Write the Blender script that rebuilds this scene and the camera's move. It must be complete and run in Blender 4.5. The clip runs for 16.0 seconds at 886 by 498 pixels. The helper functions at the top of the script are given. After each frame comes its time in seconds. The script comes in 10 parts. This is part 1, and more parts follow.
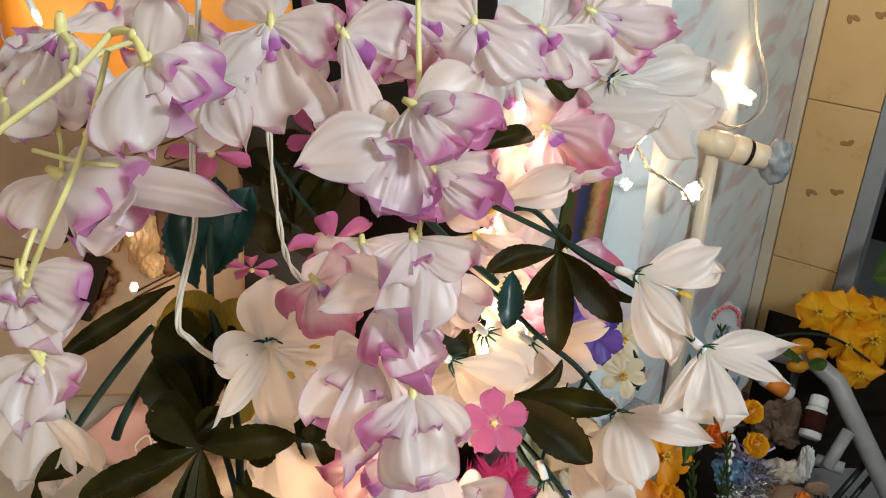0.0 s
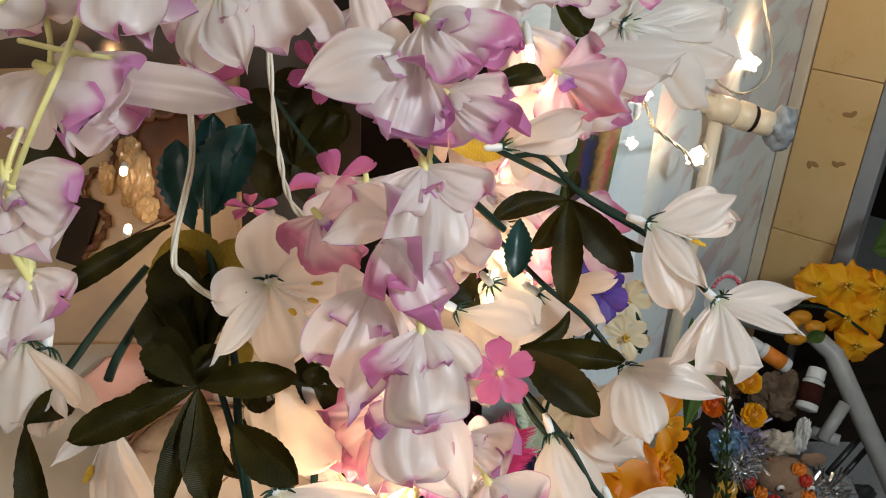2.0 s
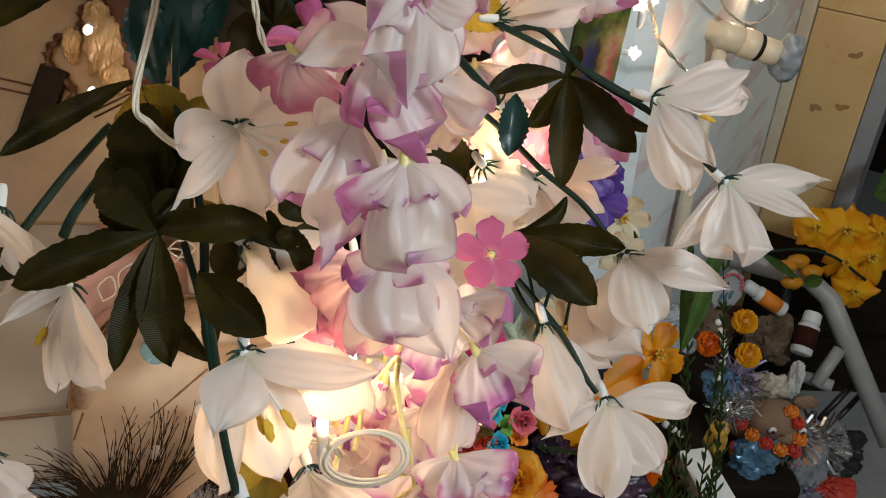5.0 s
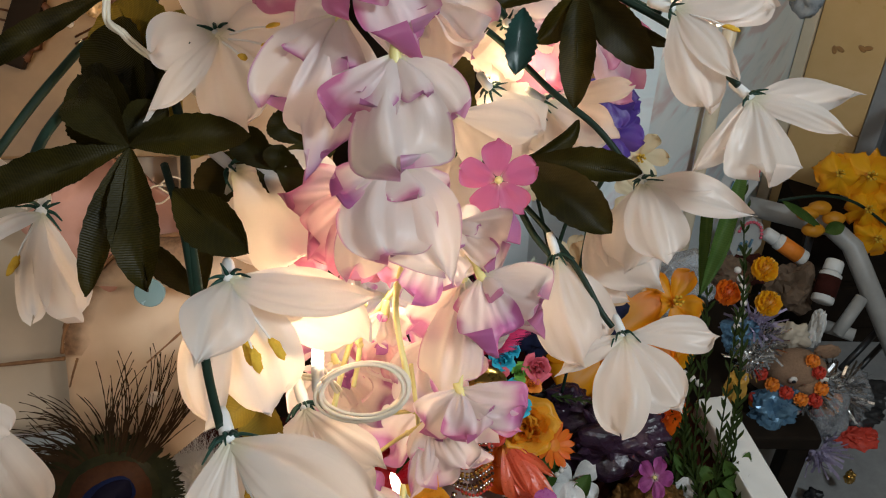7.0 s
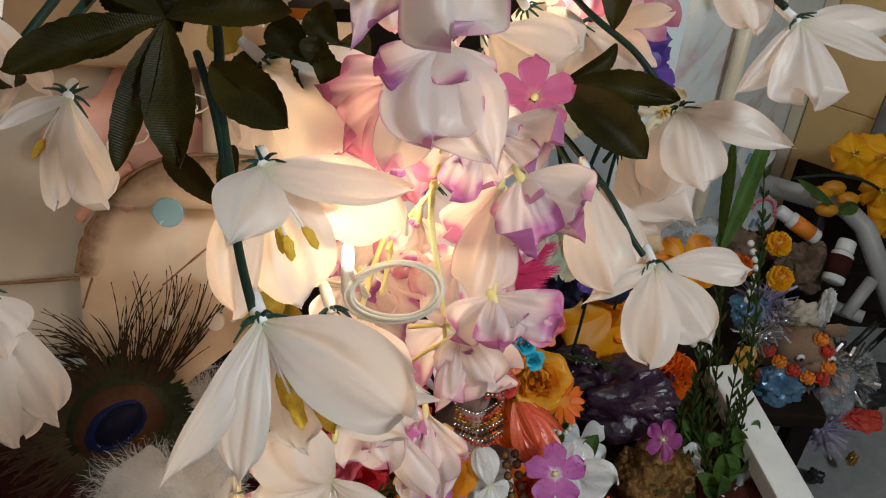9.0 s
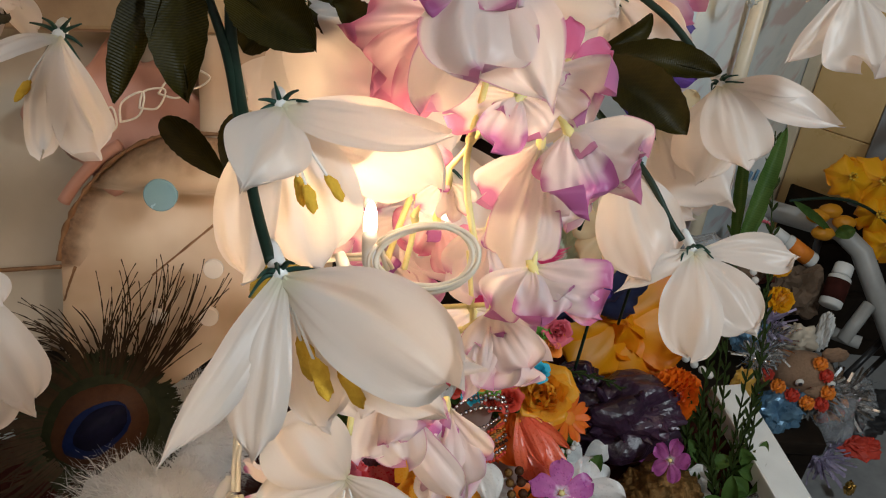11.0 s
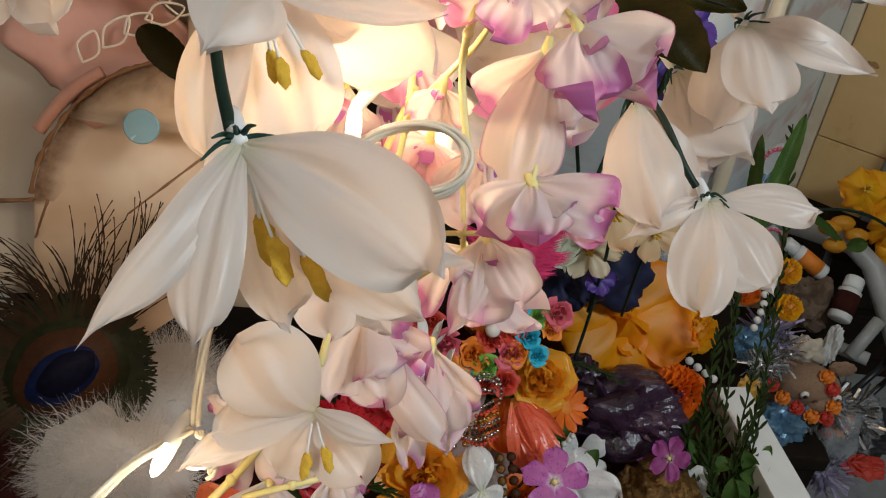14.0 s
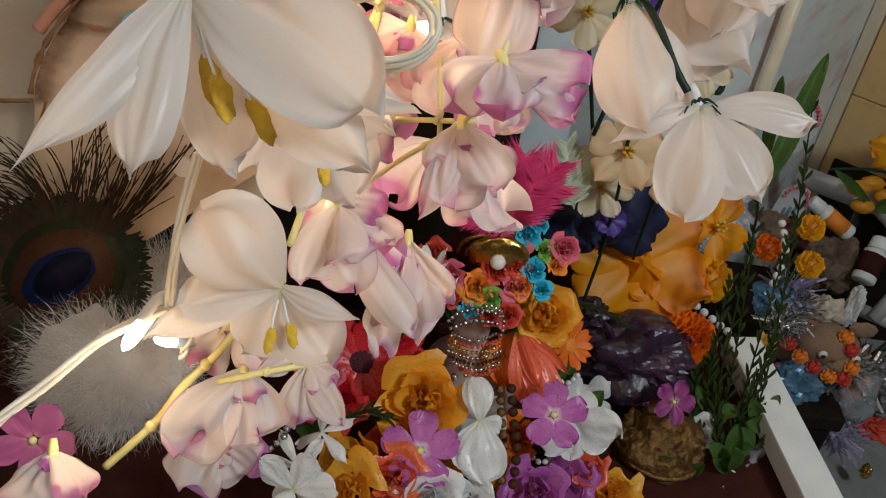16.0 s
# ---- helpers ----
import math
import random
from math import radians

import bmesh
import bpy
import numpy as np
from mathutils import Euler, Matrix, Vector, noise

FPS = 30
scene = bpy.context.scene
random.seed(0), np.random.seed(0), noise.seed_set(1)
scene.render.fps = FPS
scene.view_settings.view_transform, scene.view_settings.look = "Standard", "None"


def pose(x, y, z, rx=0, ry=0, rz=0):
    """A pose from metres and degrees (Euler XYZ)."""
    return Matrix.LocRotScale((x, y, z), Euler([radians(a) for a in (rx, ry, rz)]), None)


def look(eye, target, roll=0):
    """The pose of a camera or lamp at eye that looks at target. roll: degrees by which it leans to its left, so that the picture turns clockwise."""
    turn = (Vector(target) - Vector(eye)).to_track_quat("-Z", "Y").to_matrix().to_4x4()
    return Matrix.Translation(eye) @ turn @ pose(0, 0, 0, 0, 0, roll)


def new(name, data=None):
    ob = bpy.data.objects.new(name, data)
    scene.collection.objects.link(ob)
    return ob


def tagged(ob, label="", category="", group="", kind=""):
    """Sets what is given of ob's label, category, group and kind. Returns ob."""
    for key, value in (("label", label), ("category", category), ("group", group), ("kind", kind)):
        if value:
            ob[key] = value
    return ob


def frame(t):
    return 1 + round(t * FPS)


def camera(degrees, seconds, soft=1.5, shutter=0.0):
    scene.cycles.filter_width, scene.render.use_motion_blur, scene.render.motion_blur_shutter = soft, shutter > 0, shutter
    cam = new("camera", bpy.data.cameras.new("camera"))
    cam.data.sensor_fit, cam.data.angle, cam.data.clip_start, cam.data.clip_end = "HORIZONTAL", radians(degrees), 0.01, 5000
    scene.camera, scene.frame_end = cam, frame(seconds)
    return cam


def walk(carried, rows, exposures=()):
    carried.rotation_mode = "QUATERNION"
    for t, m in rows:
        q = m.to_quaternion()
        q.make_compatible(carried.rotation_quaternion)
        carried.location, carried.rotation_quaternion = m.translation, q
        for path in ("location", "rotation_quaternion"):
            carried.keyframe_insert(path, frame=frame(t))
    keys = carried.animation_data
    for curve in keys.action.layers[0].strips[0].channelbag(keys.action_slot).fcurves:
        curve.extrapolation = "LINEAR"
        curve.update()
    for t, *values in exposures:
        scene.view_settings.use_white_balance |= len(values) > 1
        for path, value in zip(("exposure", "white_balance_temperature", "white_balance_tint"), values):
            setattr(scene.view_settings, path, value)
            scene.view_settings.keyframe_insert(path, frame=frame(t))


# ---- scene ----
cam = camera(53.4, 16.0, 1.1)
METRES, EYE, TILT, LEAN, TURN = 0.32, 1.6, -31.0, 0.0, 0.0
ROWS = [
    (0.0, 0.0, 0.0, 0.0, -0.0, 0.0, 0.0),
    (0.5, -0.0053, 0.0137, -0.014, -0.09, -0.41, -0.21),
    (1.0, -0.0095, 0.0278, -0.0328, -0.17, -0.76, -0.29),
    (1.5, -0.0178, 0.0456, -0.0487, -0.32, -1.14, -0.47),
    (2.0, -0.0218, 0.0593, -0.0624, -0.39, -1.48, -0.65),
    (2.5, -0.0377, 0.0766, -0.0858, -0.48, -1.99, -0.99),
    (3.0, -0.0348, 0.0958, -0.1043, -0.76, -2.59, -1.24),
    (3.5, -0.0271, 0.1063, -0.1302, -0.89, -3.37, -1.76),
    (4.0, -0.0206, 0.1124, -0.1696, -0.94, -3.71, -2.14),
    (6.5, 0.0097, 0.2472, -0.2695, -0.03, -5.5, -0.75),
    (7.0, 0.013, 0.2589, -0.2855, 0.19, -6.53, -0.81),
    (7.5, 0.0125, 0.2633, -0.3056, 0.26, -7.28, -1.29),
    (8.0, 0.0012, 0.2709, -0.3326, 0.23, -7.66, -1.74),
    (8.5, -0.0164, 0.2755, -0.3687, 0.23, -7.67, -2.41),
    (9.0, -0.0284, 0.2815, -0.3962, 0.58, -7.65, -2.92),
    (11.5, -0.1016, 0.4205, -0.5201, -1.15, -5.12, -4.18),
    (12.0, -0.1106, 0.4349, -0.5429, -1.41, -5.03, -4.71),
    (12.5, -0.1097, 0.443, -0.5699, -0.99, -4.73, -4.8),
    (13.0, -0.0782, 0.4594, -0.5882, -0.79, -4.69, -5.07),
    (13.5, -0.0629, 0.4687, -0.5917, -0.31, -4.7, -5.59),
    (14.0, -0.0568, 0.49, -0.6124, 0.01, -4.69, -6.41),
    (14.5, -0.0335, 0.4897, -0.6204, 1.11, -5.43, -7.12),
    (15.0, -0.0096, 0.4882, -0.6397, 1.27, -6.39, -7.64),
    (15.5, -0.0006, 0.4894, -0.6726, 1.86, -6.94, -8.02),
    (16.0, 0.0223, 0.4898, -0.6939, 2.24, -7.33, -8.02),
]
walk(cam, [(t, pose(0, 0, EYE, TILT, LEAN, TURN) @ pose(METRES * x, METRES * y, METRES * z, 90 + pitch, roll, yaw)) for t, x, y, z, yaw, pitch, roll in ROWS], exposures=[(0, 0.28), (2, 0.14), (3.5, -0.04), (8, -0.16), (16, -0.2)])

# ---- world, lamps, exposure ----
world = bpy.data.worlds.new("world")
scene.world = world
world.use_nodes = True
world.node_tree.nodes["Background"].inputs[0].default_value = (0.75, 0.8, 0.9, 1)
world.node_tree.nodes["Background"].inputs[1].default_value = 0.006


def lamp(name, kind, m, energy, colour, size=0.1, size_y=None):
    data = bpy.data.lights.new(name, kind)
    data.energy, data.color = energy, colour
    if kind == "AREA":
        data.shape, data.size, data.size_y = "RECTANGLE", size, size_y or size
    else:
        data.shadow_soft_size = size
    ob = new(name, data)
    ob.matrix_world = m
    return ob


# unseen lamps added for the room light: warm behind the visitor, cool from the right
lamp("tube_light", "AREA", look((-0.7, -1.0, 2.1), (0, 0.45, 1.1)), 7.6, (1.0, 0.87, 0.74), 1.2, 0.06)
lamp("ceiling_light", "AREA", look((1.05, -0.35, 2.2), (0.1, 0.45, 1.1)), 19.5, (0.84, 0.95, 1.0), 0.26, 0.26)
WARM = (1.0, 0.66, 0.36)


# ---- materials ----
def material(name, build, rough=0.6, metal=0.0):
    m = bpy.data.materials.new(name)
    m.use_nodes = True
    nt = m.node_tree
    b = nt.nodes["Principled BSDF"]
    b.inputs["Roughness"].default_value, b.inputs["Metallic"].default_value = rough, metal
    build(nt, b)
    return m


def node(nt, kind, **values):
    n = nt.nodes.new(kind)
    for k, v in values.items():
        n.inputs[k.replace("_", " ")].default_value = v
    return n


def ramp(nt, fac, *stops):
    n = nt.nodes.new("ShaderNodeValToRGB")
    while len(n.color_ramp.elements) < len(stops):
        n.color_ramp.elements.new(0.5)
    for e, (p, c) in zip(n.color_ramp.elements, stops):
        e.position, e.color = p, (*c, 1)
    nt.links.new(fac, n.inputs[0])
    return n.outputs[0]


def math_node(nt, op, a, b=None, clamp=False):
    n = nt.nodes.new("ShaderNodeMath")
    n.operation, n.use_clamp = op, clamp
    for i, v in enumerate((a, b)):
        if v is None:
            continue
        if isinstance(v, (int, float)):
            n.inputs[i].default_value = v
        else:
            nt.links.new(v, n.inputs[i])
    return n.outputs[0]


def mixed(nt, fac, a, b):
    n = nt.nodes.new("ShaderNodeMix")
    n.data_type = "RGBA"
    for i, v in ((0, fac), (6, a), (7, b)):
        if isinstance(v, (int, float)):
            n.inputs[i].default_value = v
        elif isinstance(v, tuple):
            n.inputs[i].default_value = (*v, 1)
        else:
            nt.links.new(v, n.inputs[i])
    return n.outputs[2]


def noise_of(nt, scale, detail=4, rough=0.6, coord="Object"):
    tc = nt.nodes.new("ShaderNodeTexCoord")
    n = node(nt, "ShaderNodeTexNoise", Scale=scale, Detail=detail, Roughness=rough)
    nt.links.new(tc.outputs[coord], n.inputs[0])
    return n.outputs[0]


def bump(nt, b, height, strength=0.3, distance=0.001):
    n = node(nt, "ShaderNodeBump", Strength=strength, Distance=distance)
    nt.links.new(height, n.inputs["Height"])
    nt.links.new(n.outputs[0], b.inputs["Normal"])


def plain(name, c1, c2, scale=60, rough=0.6, metal=0.0, relief=0.2, detail=5, distance=0.001, gloss=0.5):
    """A surface with two shades in a grain of that scale, stains over it and a fine relief."""
    def build(nt, b):
        g = noise_of(nt, scale, detail)
        s = noise_of(nt, scale * 0.13, 3)
        f = math_node(nt, "ADD", math_node(nt, "MULTIPLY", g, 0.55), math_node(nt, "MULTIPLY", s, 0.45))
        nt.links.new(ramp(nt, f, (0.32, c1), (0.68, c2)), b.inputs["Base Color"])
        b.inputs["Specular IOR Level"].default_value = gloss
        nt.links.new(math_node(nt, "ADD", math_node(nt, "MULTIPLY", g, 0.2), rough - 0.1, True), b.inputs["Roughness"])
        bump(nt, b, g, relief, distance)
    return material(name, build, rough, metal)


def translucent(nt, b, colour, share):
    """Cloth or petal: lets part of the light through."""
    tr = nt.nodes.new("ShaderNodeBsdfTranslucent")
    mix = node(nt, "ShaderNodeMixShader", Fac=share)
    nt.links.new(colour, tr.inputs["Color"])
    nt.links.new(b.outputs[0], mix.inputs[1])
    nt.links.new(tr.outputs[0], mix.inputs[2])
    nt.links.new(mix.outputs[0], nt.nodes["Material Output"].inputs["Surface"])


def uv_of(nt):
    uv = nt.nodes.new("ShaderNodeTexCoord").outputs["UV"]
    sep = nt.nodes.new("ShaderNodeSeparateXYZ")
    nt.links.new(uv, sep.inputs[0])
    return uv, sep.outputs[0], sep.outputs[1]


def cloth_relief(nt, b, uv, strength=0.35, ribs=6.0):
    mp = nt.nodes.new("ShaderNodeMapping")
    mp.inputs["Scale"].default_value = (ribs, 0.9, 1)
    nt.links.new(uv, mp.inputs[0])
    w1 = node(nt, "ShaderNodeTexNoise", Scale=1.0, Detail=4.0, Roughness=0.55)
    nt.links.new(mp.outputs[0], w1.inputs[0])
    n = noise_of(nt, 700, 2)
    f = math_node(nt, "ADD", w1.outputs[0], math_node(nt, "MULTIPLY", n, 0.08))
    bump(nt, b, f, strength, 0.0013)


def petal_material(name, pale, deep, tip, base, reach, share=0.34, rough=0.45, gloss=0.42, wander=0.3, wet=False, ribs=6.0, fold=0.35, edge=0.0):
    """Dyed cloth: pale in the middle, deep on a band along the rim that wanders, another dye at the base."""
    def build(nt, b):
        uv, x, y = uv_of(nt)
        side = math_node(nt, "ABSOLUTE", math_node(nt, "SUBTRACT", math_node(nt, "MULTIPLY", x, 2.0), 1.0))
        n = noise_of(nt, 45, 3)
        info = nt.nodes.new("ShaderNodeObjectInfo")
        lean = math_node(nt, "MULTIPLY", math_node(nt, "SUBTRACT", info.outputs["Random"], 0.5), math_node(nt, "SUBTRACT", x, 0.5))
        big = noise_of(nt, 26, 2)
        amount = math_node(nt, "SUBTRACT", math_node(nt, "FRACT", math_node(nt, "MULTIPLY", info.outputs["Random"], 7.13)), 0.5)
        sides = ramp(nt, y, (0.2, (0, 0, 0)), (0.62, (0.95, 0.95, 0.95)))
        rim = math_node(nt, "MAXIMUM", y, math_node(nt, "MULTIPLY", side, sides))
        f = math_node(nt, "ADD", math_node(nt, "ADD", rim, math_node(nt, "MULTIPLY", lean, 0.5)), math_node(nt, "ADD", math_node(nt, "MULTIPLY", math_node(nt, "SUBTRACT", n, 0.5), 0.18), math_node(nt, "MULTIPLY", math_node(nt, "SUBTRACT", big, 0.5), 0.5)))
        f = math_node(nt, "ADD", f, math_node(nt, "MULTIPLY", amount, wander))
        dye = ramp(nt, f, (reach, (0, 0, 0)), (min(1, reach + 0.12), (0.22, 0.22, 0.22)), (min(1, reach + 0.3), (1, 1, 1)))
        if edge:
            line = ramp(nt, math_node(nt, "ADD", math_node(nt, "MAXIMUM", y, math_node(nt, "MULTIPLY", side, ramp(nt, y, (0.3, (0, 0, 0)), (0.5, (1, 1, 1))))), math_node(nt, "MULTIPLY", math_node(nt, "SUBTRACT", big, 0.5), 0.12)), (0.93, (0, 0, 0)), (0.99, (edge, edge, edge)))
            dye = math_node(nt, "MAXIMUM", dye, line)
        hue = mixed(nt, info.outputs["Random"], deep, tip)
        c = mixed(nt, dye, pale, hue)
        foot = ramp(nt, math_node(nt, "ADD", y, math_node(nt, "MULTIPLY", n, 0.1)), (0.06, (1, 1, 1)), (0.22, (0, 0, 0)))
        c = mixed(nt, foot, c, base)
        c = mixed(nt, math_node(nt, "MULTIPLY", noise_of(nt, 90, 4), 0.1), c, tuple(v * 0.8 for v in pale))
        nt.links.new(c, b.inputs["Base Color"])
        b.inputs["Sheen Weight"].default_value = 0.15 if max(pale) - min(pale) < 0.3 else 0.0
        b.inputs["Specular IOR Level"].default_value = gloss
        if wet:
            drops = node(nt, "ShaderNodeTexVoronoi", Scale=330.0)
            nt.links.new(nt.nodes.new("ShaderNodeTexCoord").outputs["Object"], drops.inputs[0])
            bead = ramp(nt, drops.outputs[0], (0.12, (1, 1, 1)), (0.34, (0, 0, 0)))
            nt.links.new(ramp(nt, drops.outputs[0], (0.2, (0.06, 0.06, 0.06)), (0.36, (rough, rough, rough))), b.inputs["Roughness"])
            bump(nt, b, math_node(nt, "ADD", bead, math_node(nt, "MULTIPLY", noise_of(nt, 60, 4), 1.5)), 0.5, 0.0008)
        else:
            cloth_relief(nt, b, uv, fold, ribs)
        translucent(nt, b, c, share)
    return material(name, build, rough)


def leaf_material(name, c1, c2, rough=0.6, share=0.08, gloss=0.15, weft=0.25):
    def build(nt, b):
        uv, x, y = uv_of(nt)
        n = noise_of(nt, 38, 5)
        c = ramp(nt, n, (0.3, c1), (0.7, c2))
        vein = node(nt, "ShaderNodeTexWave", Scale=5.0, Distortion=0.6)
        vein.bands_direction = "DIAGONAL"
        mp = nt.nodes.new("ShaderNodeCombineXYZ")
        nt.links.new(math_node(nt, "ABSOLUTE", math_node(nt, "SUBTRACT", x, 0.5)), mp.inputs[0])
        nt.links.new(math_node(nt, "MULTIPLY", y, -2.0), mp.inputs[1])
        nt.links.new(mp.outputs[0], vein.inputs[0])
        weave = node(nt, "ShaderNodeTexWave", Scale=19.0)
        weave.bands_direction = "Y"
        nt.links.new(uv, weave.inputs[0])
        c = mixed(nt, math_node(nt, "MULTIPLY", math_node(nt, "POWER", vein.outputs[1], 8.0), 0.12), c, tuple(min(1, v * 2.0) for v in c2))
        c = mixed(nt, math_node(nt, "MULTIPLY", weave.outputs[1], 0.2), c, tuple(min(1, v * 1.7) for v in c2))
        nt.links.new(c, b.inputs["Base Color"])
        bump(nt, b, math_node(nt, "ADD", weave.outputs[1], math_node(nt, "MULTIPLY", vein.outputs[1], 0.35)), weft, 0.0006)
        b.inputs["Specular IOR Level"].default_value = gloss
        translucent(nt, b, c, share)
    return material(name, build, rough)


CLOTH_WHITE = petal_material("white cloth petal", (0.86, 0.805, 0.76), (0.84, 0.765, 0.72), (0.86, 0.78, 0.735), (0.8, 0.78, 0.62), 0.75, 0.52, 0.36, 0.5, ribs=5.0, fold=0.3)
CLOTH_PALE = petal_material("pale blossom petal", (0.87, 0.8, 0.775), (0.54, 0.22, 0.46), (0.66, 0.28, 0.45), (0.8, 0.8, 0.6), 0.93, 0.55, 0.36, 0.5, wander=0.14, ribs=5.0, fold=0.3, edge=0.9)
CLOTH_VIOLET = petal_material("violet rimmed petal", (0.88, 0.8, 0.785), (0.56, 0.2, 0.47), (0.68, 0.25, 0.45), (0.8, 0.8, 0.6), 0.78, 0.55, 0.36, 0.5, wander=0.22, ribs=5.0, fold=0.3)
CLOTH_DEEP = petal_material("petal dyed deep violet", (0.87, 0.775, 0.785), (0.52, 0.16, 0.45), (0.66, 0.2, 0.42), (0.8, 0.8, 0.6), 0.6, 0.52, 0.36, 0.5, wander=0.22, ribs=5.0, fold=0.3)
DYES = (CLOTH_PALE, CLOTH_VIOLET, CLOTH_DEEP)
CLOTH_KEEL = petal_material("violet dyed inner petal", (0.86, 0.76, 0.82), (0.42, 0.12, 0.48), (0.56, 0.14, 0.42), (0.74, 0.78, 0.5), 0.46, 0.4, wander=0.35, ribs=9.0, fold=0.45)
CLOTH_ROSE = petal_material("rose tinted petal", (0.84, 0.62, 0.66), (0.62, 0.2, 0.36), (0.66, 0.24, 0.4), (0.82, 0.66, 0.6), 0.55, 0.45, 0.36, 0.5, ribs=5.0, fold=0.3)
CLOTH_PINK = petal_material("pink petal", (0.5, 0.11, 0.27), (0.42, 0.08, 0.26), (0.52, 0.13, 0.28), (0.6, 0.24, 0.3), 0.3, 0.2)
FRESH_PINK = petal_material("fresh mauve petal", (0.56, 0.15, 0.47), (0.44, 0.09, 0.38), (0.5, 0.12, 0.42), (0.8, 0.7, 0.8), 0.4, 0.2, 0.4, 0.5, wet=True)
CREAM = petal_material("cream petal", (0.82, 0.72, 0.5), (0.8, 0.66, 0.42), (0.82, 0.7, 0.5), (0.8, 0.45, 0.06), 0.5, 0.3)
PEACH = petal_material("peach petal", (0.88, 0.64, 0.38), (0.85, 0.55, 0.3), (0.88, 0.6, 0.35), (0.85, 0.4, 0.04), 0.5, 0.35)
YELLOW = petal_material("yellow petal", (0.92, 0.47, 0.012), (0.9, 0.36, 0.008), (0.92, 0.4, 0.01), (0.7, 0.3, 0.02), 0.5, 0.25)
AMBER_PETAL = petal_material("amber yellow cloth petal", (0.93, 0.37, 0.006), (0.9, 0.27, 0.004), (0.92, 0.31, 0.005), (0.8, 0.22, 0.01), 0.5, 0.35)
APRICOT = petal_material("apricot rose petal", (0.95, 0.52, 0.06), (0.93, 0.37, 0.02), (0.94, 0.44, 0.03), (0.9, 0.4, 0.03), 0.6, 0.36, 0.35, 0.4, wet=True)
ORANGE = petal_material("orange petal", (0.88, 0.2, 0.012), (0.84, 0.14, 0.012), (0.88, 0.18, 0.012), (0.6, 0.1, 0.01), 0.5, 0.2)
CORAL = petal_material("coral rose petal", (0.92, 0.17, 0.09), (0.8, 0.1, 0.06), (0.86, 0.2, 0.07), (0.8, 0.4, 0.05), 0.4, 0.25, 0.32, 0.6, wet=True)
RED = petal_material("red petal", (0.62, 0.018, 0.03), (0.55, 0.012, 0.024), (0.62, 0.025, 0.035), (0.2, 0.005, 0.01), 0.5, 0.15, 0.35, 0.5, wet=True)
FRESH_WHITE = petal_material("wet white petal", (0.88, 0.89, 0.88), (0.82, 0.82, 0.82), (0.84, 0.84, 0.84), (0.7, 0.75, 0.55), 0.8, 0.3, 0.28, 0.6, wet=True)
INDIGO = petal_material("indigo petal", (0.07, 0.03, 0.25), (0.05, 0.02, 0.2), (0.1, 0.04, 0.3), (0.05, 0.02, 0.1), 0.5, 0.1)
LEAF_DARK = leaf_material("dark olive cloth leaf", (0.005, 0.0045, 0.0007), (0.034, 0.028, 0.004), 0.4, 0.25, 0.14)
LEAF_TEAL = leaf_material("blue green cloth leaf", (0.004, 0.017, 0.015), (0.012, 0.046, 0.04), 0.34, 0.06, 0.4, 0.05)
LEAF_GOLD = leaf_material("olive gold cloth leaf", (0.16, 0.12, 0.02), (0.3, 0.21, 0.03), 0.35, 0.4)
LEAF_SPRIG = leaf_material("dull green sprig leaf", (0.012, 0.024, 0.005), (0.036, 0.055, 0.012), 0.5, 0.12)
LEAF_LAME = leaf_material("gold woven leaf", (0.42, 0.25, 0.02), (0.72, 0.45, 0.05), 0.3, 0.45, 0.6)
LEAF_FRESH = leaf_material("fresh green leaf", (0.03, 0.075, 0.014), (0.075, 0.13, 0.03), 0.5, 0.15)
GREEN_STEM = plain("dark green plastic", (0.006, 0.018, 0.012), (0.014, 0.036, 0.022), 90, 0.5, gloss=0.25)
SEPAL = plain("green plastic sepal", (0.01, 0.04, 0.03), (0.02, 0.07, 0.05), 90, 0.5, gloss=0.25)
YELLOW_STEM = plain("pale yellow plastic", (0.68, 0.6, 0.2), (0.8, 0.74, 0.36), 120, 0.4)
ANTHER = plain("mustard flock", (0.6, 0.34, 0.02), (0.78, 0.5, 0.05), 500, 0.8, relief=0.6)
JOINT = plain("milky plastic", (0.72, 0.74, 0.74), (0.82, 0.83, 0.82), 100, 0.35)
WIRE = plain("white cable", (0.66, 0.6, 0.48), (0.78, 0.72, 0.6), 60, 0.38)


def glow(name, colour, strength):
    def build(nt, b):
        b.inputs["Emission Color"].default_value = (*colour, 1)
        b.inputs["Emission Strength"].default_value = strength
    return material(name, build, 0.3)


BULB = glow("lit bulb", (1.0, 0.78, 0.5), 16)
BULB_GLARE = glow("glowing bulb glare", (1.0, 0.82, 0.58), 3.2)


# ---- building helpers ----
def mesh_of(bm, name, mat, smooth=True):
    me = bpy.data.meshes.new(name)
    if smooth:
        for f in bm.faces:
            f.smooth = True
    bm.to_mesh(me)
    bm.free()
    me.materials.append(mat)
    return me


def part(name, bm, mat, parent, label="", smooth=True):
    ob = new(name, mesh_of(bm, name, mat, smooth))
    if parent is not None:
        ob.parent = parent
    if label:
        ob["label"] = label
    return ob


def empty(name, at, label, category, group="", kind=""):
    ob = new(name)
    ob.location = at
    ob.empty_display_size = 0.01
    return tagged(ob, label, category, group, kind)


FRONT = Vector((0, -0.8, 0.6))


def frame_of(axis, twist):
    axis = axis.normalized()
    n = FRONT - axis * FRONT.dot(axis)
    if n.length < 0.05:
        n = Vector((0, 0, 1)) - axis * axis.z
    n = Matrix.Rotation(radians(twist), 3, axis) @ n.normalized()
    return n, axis.cross(n).normalized()


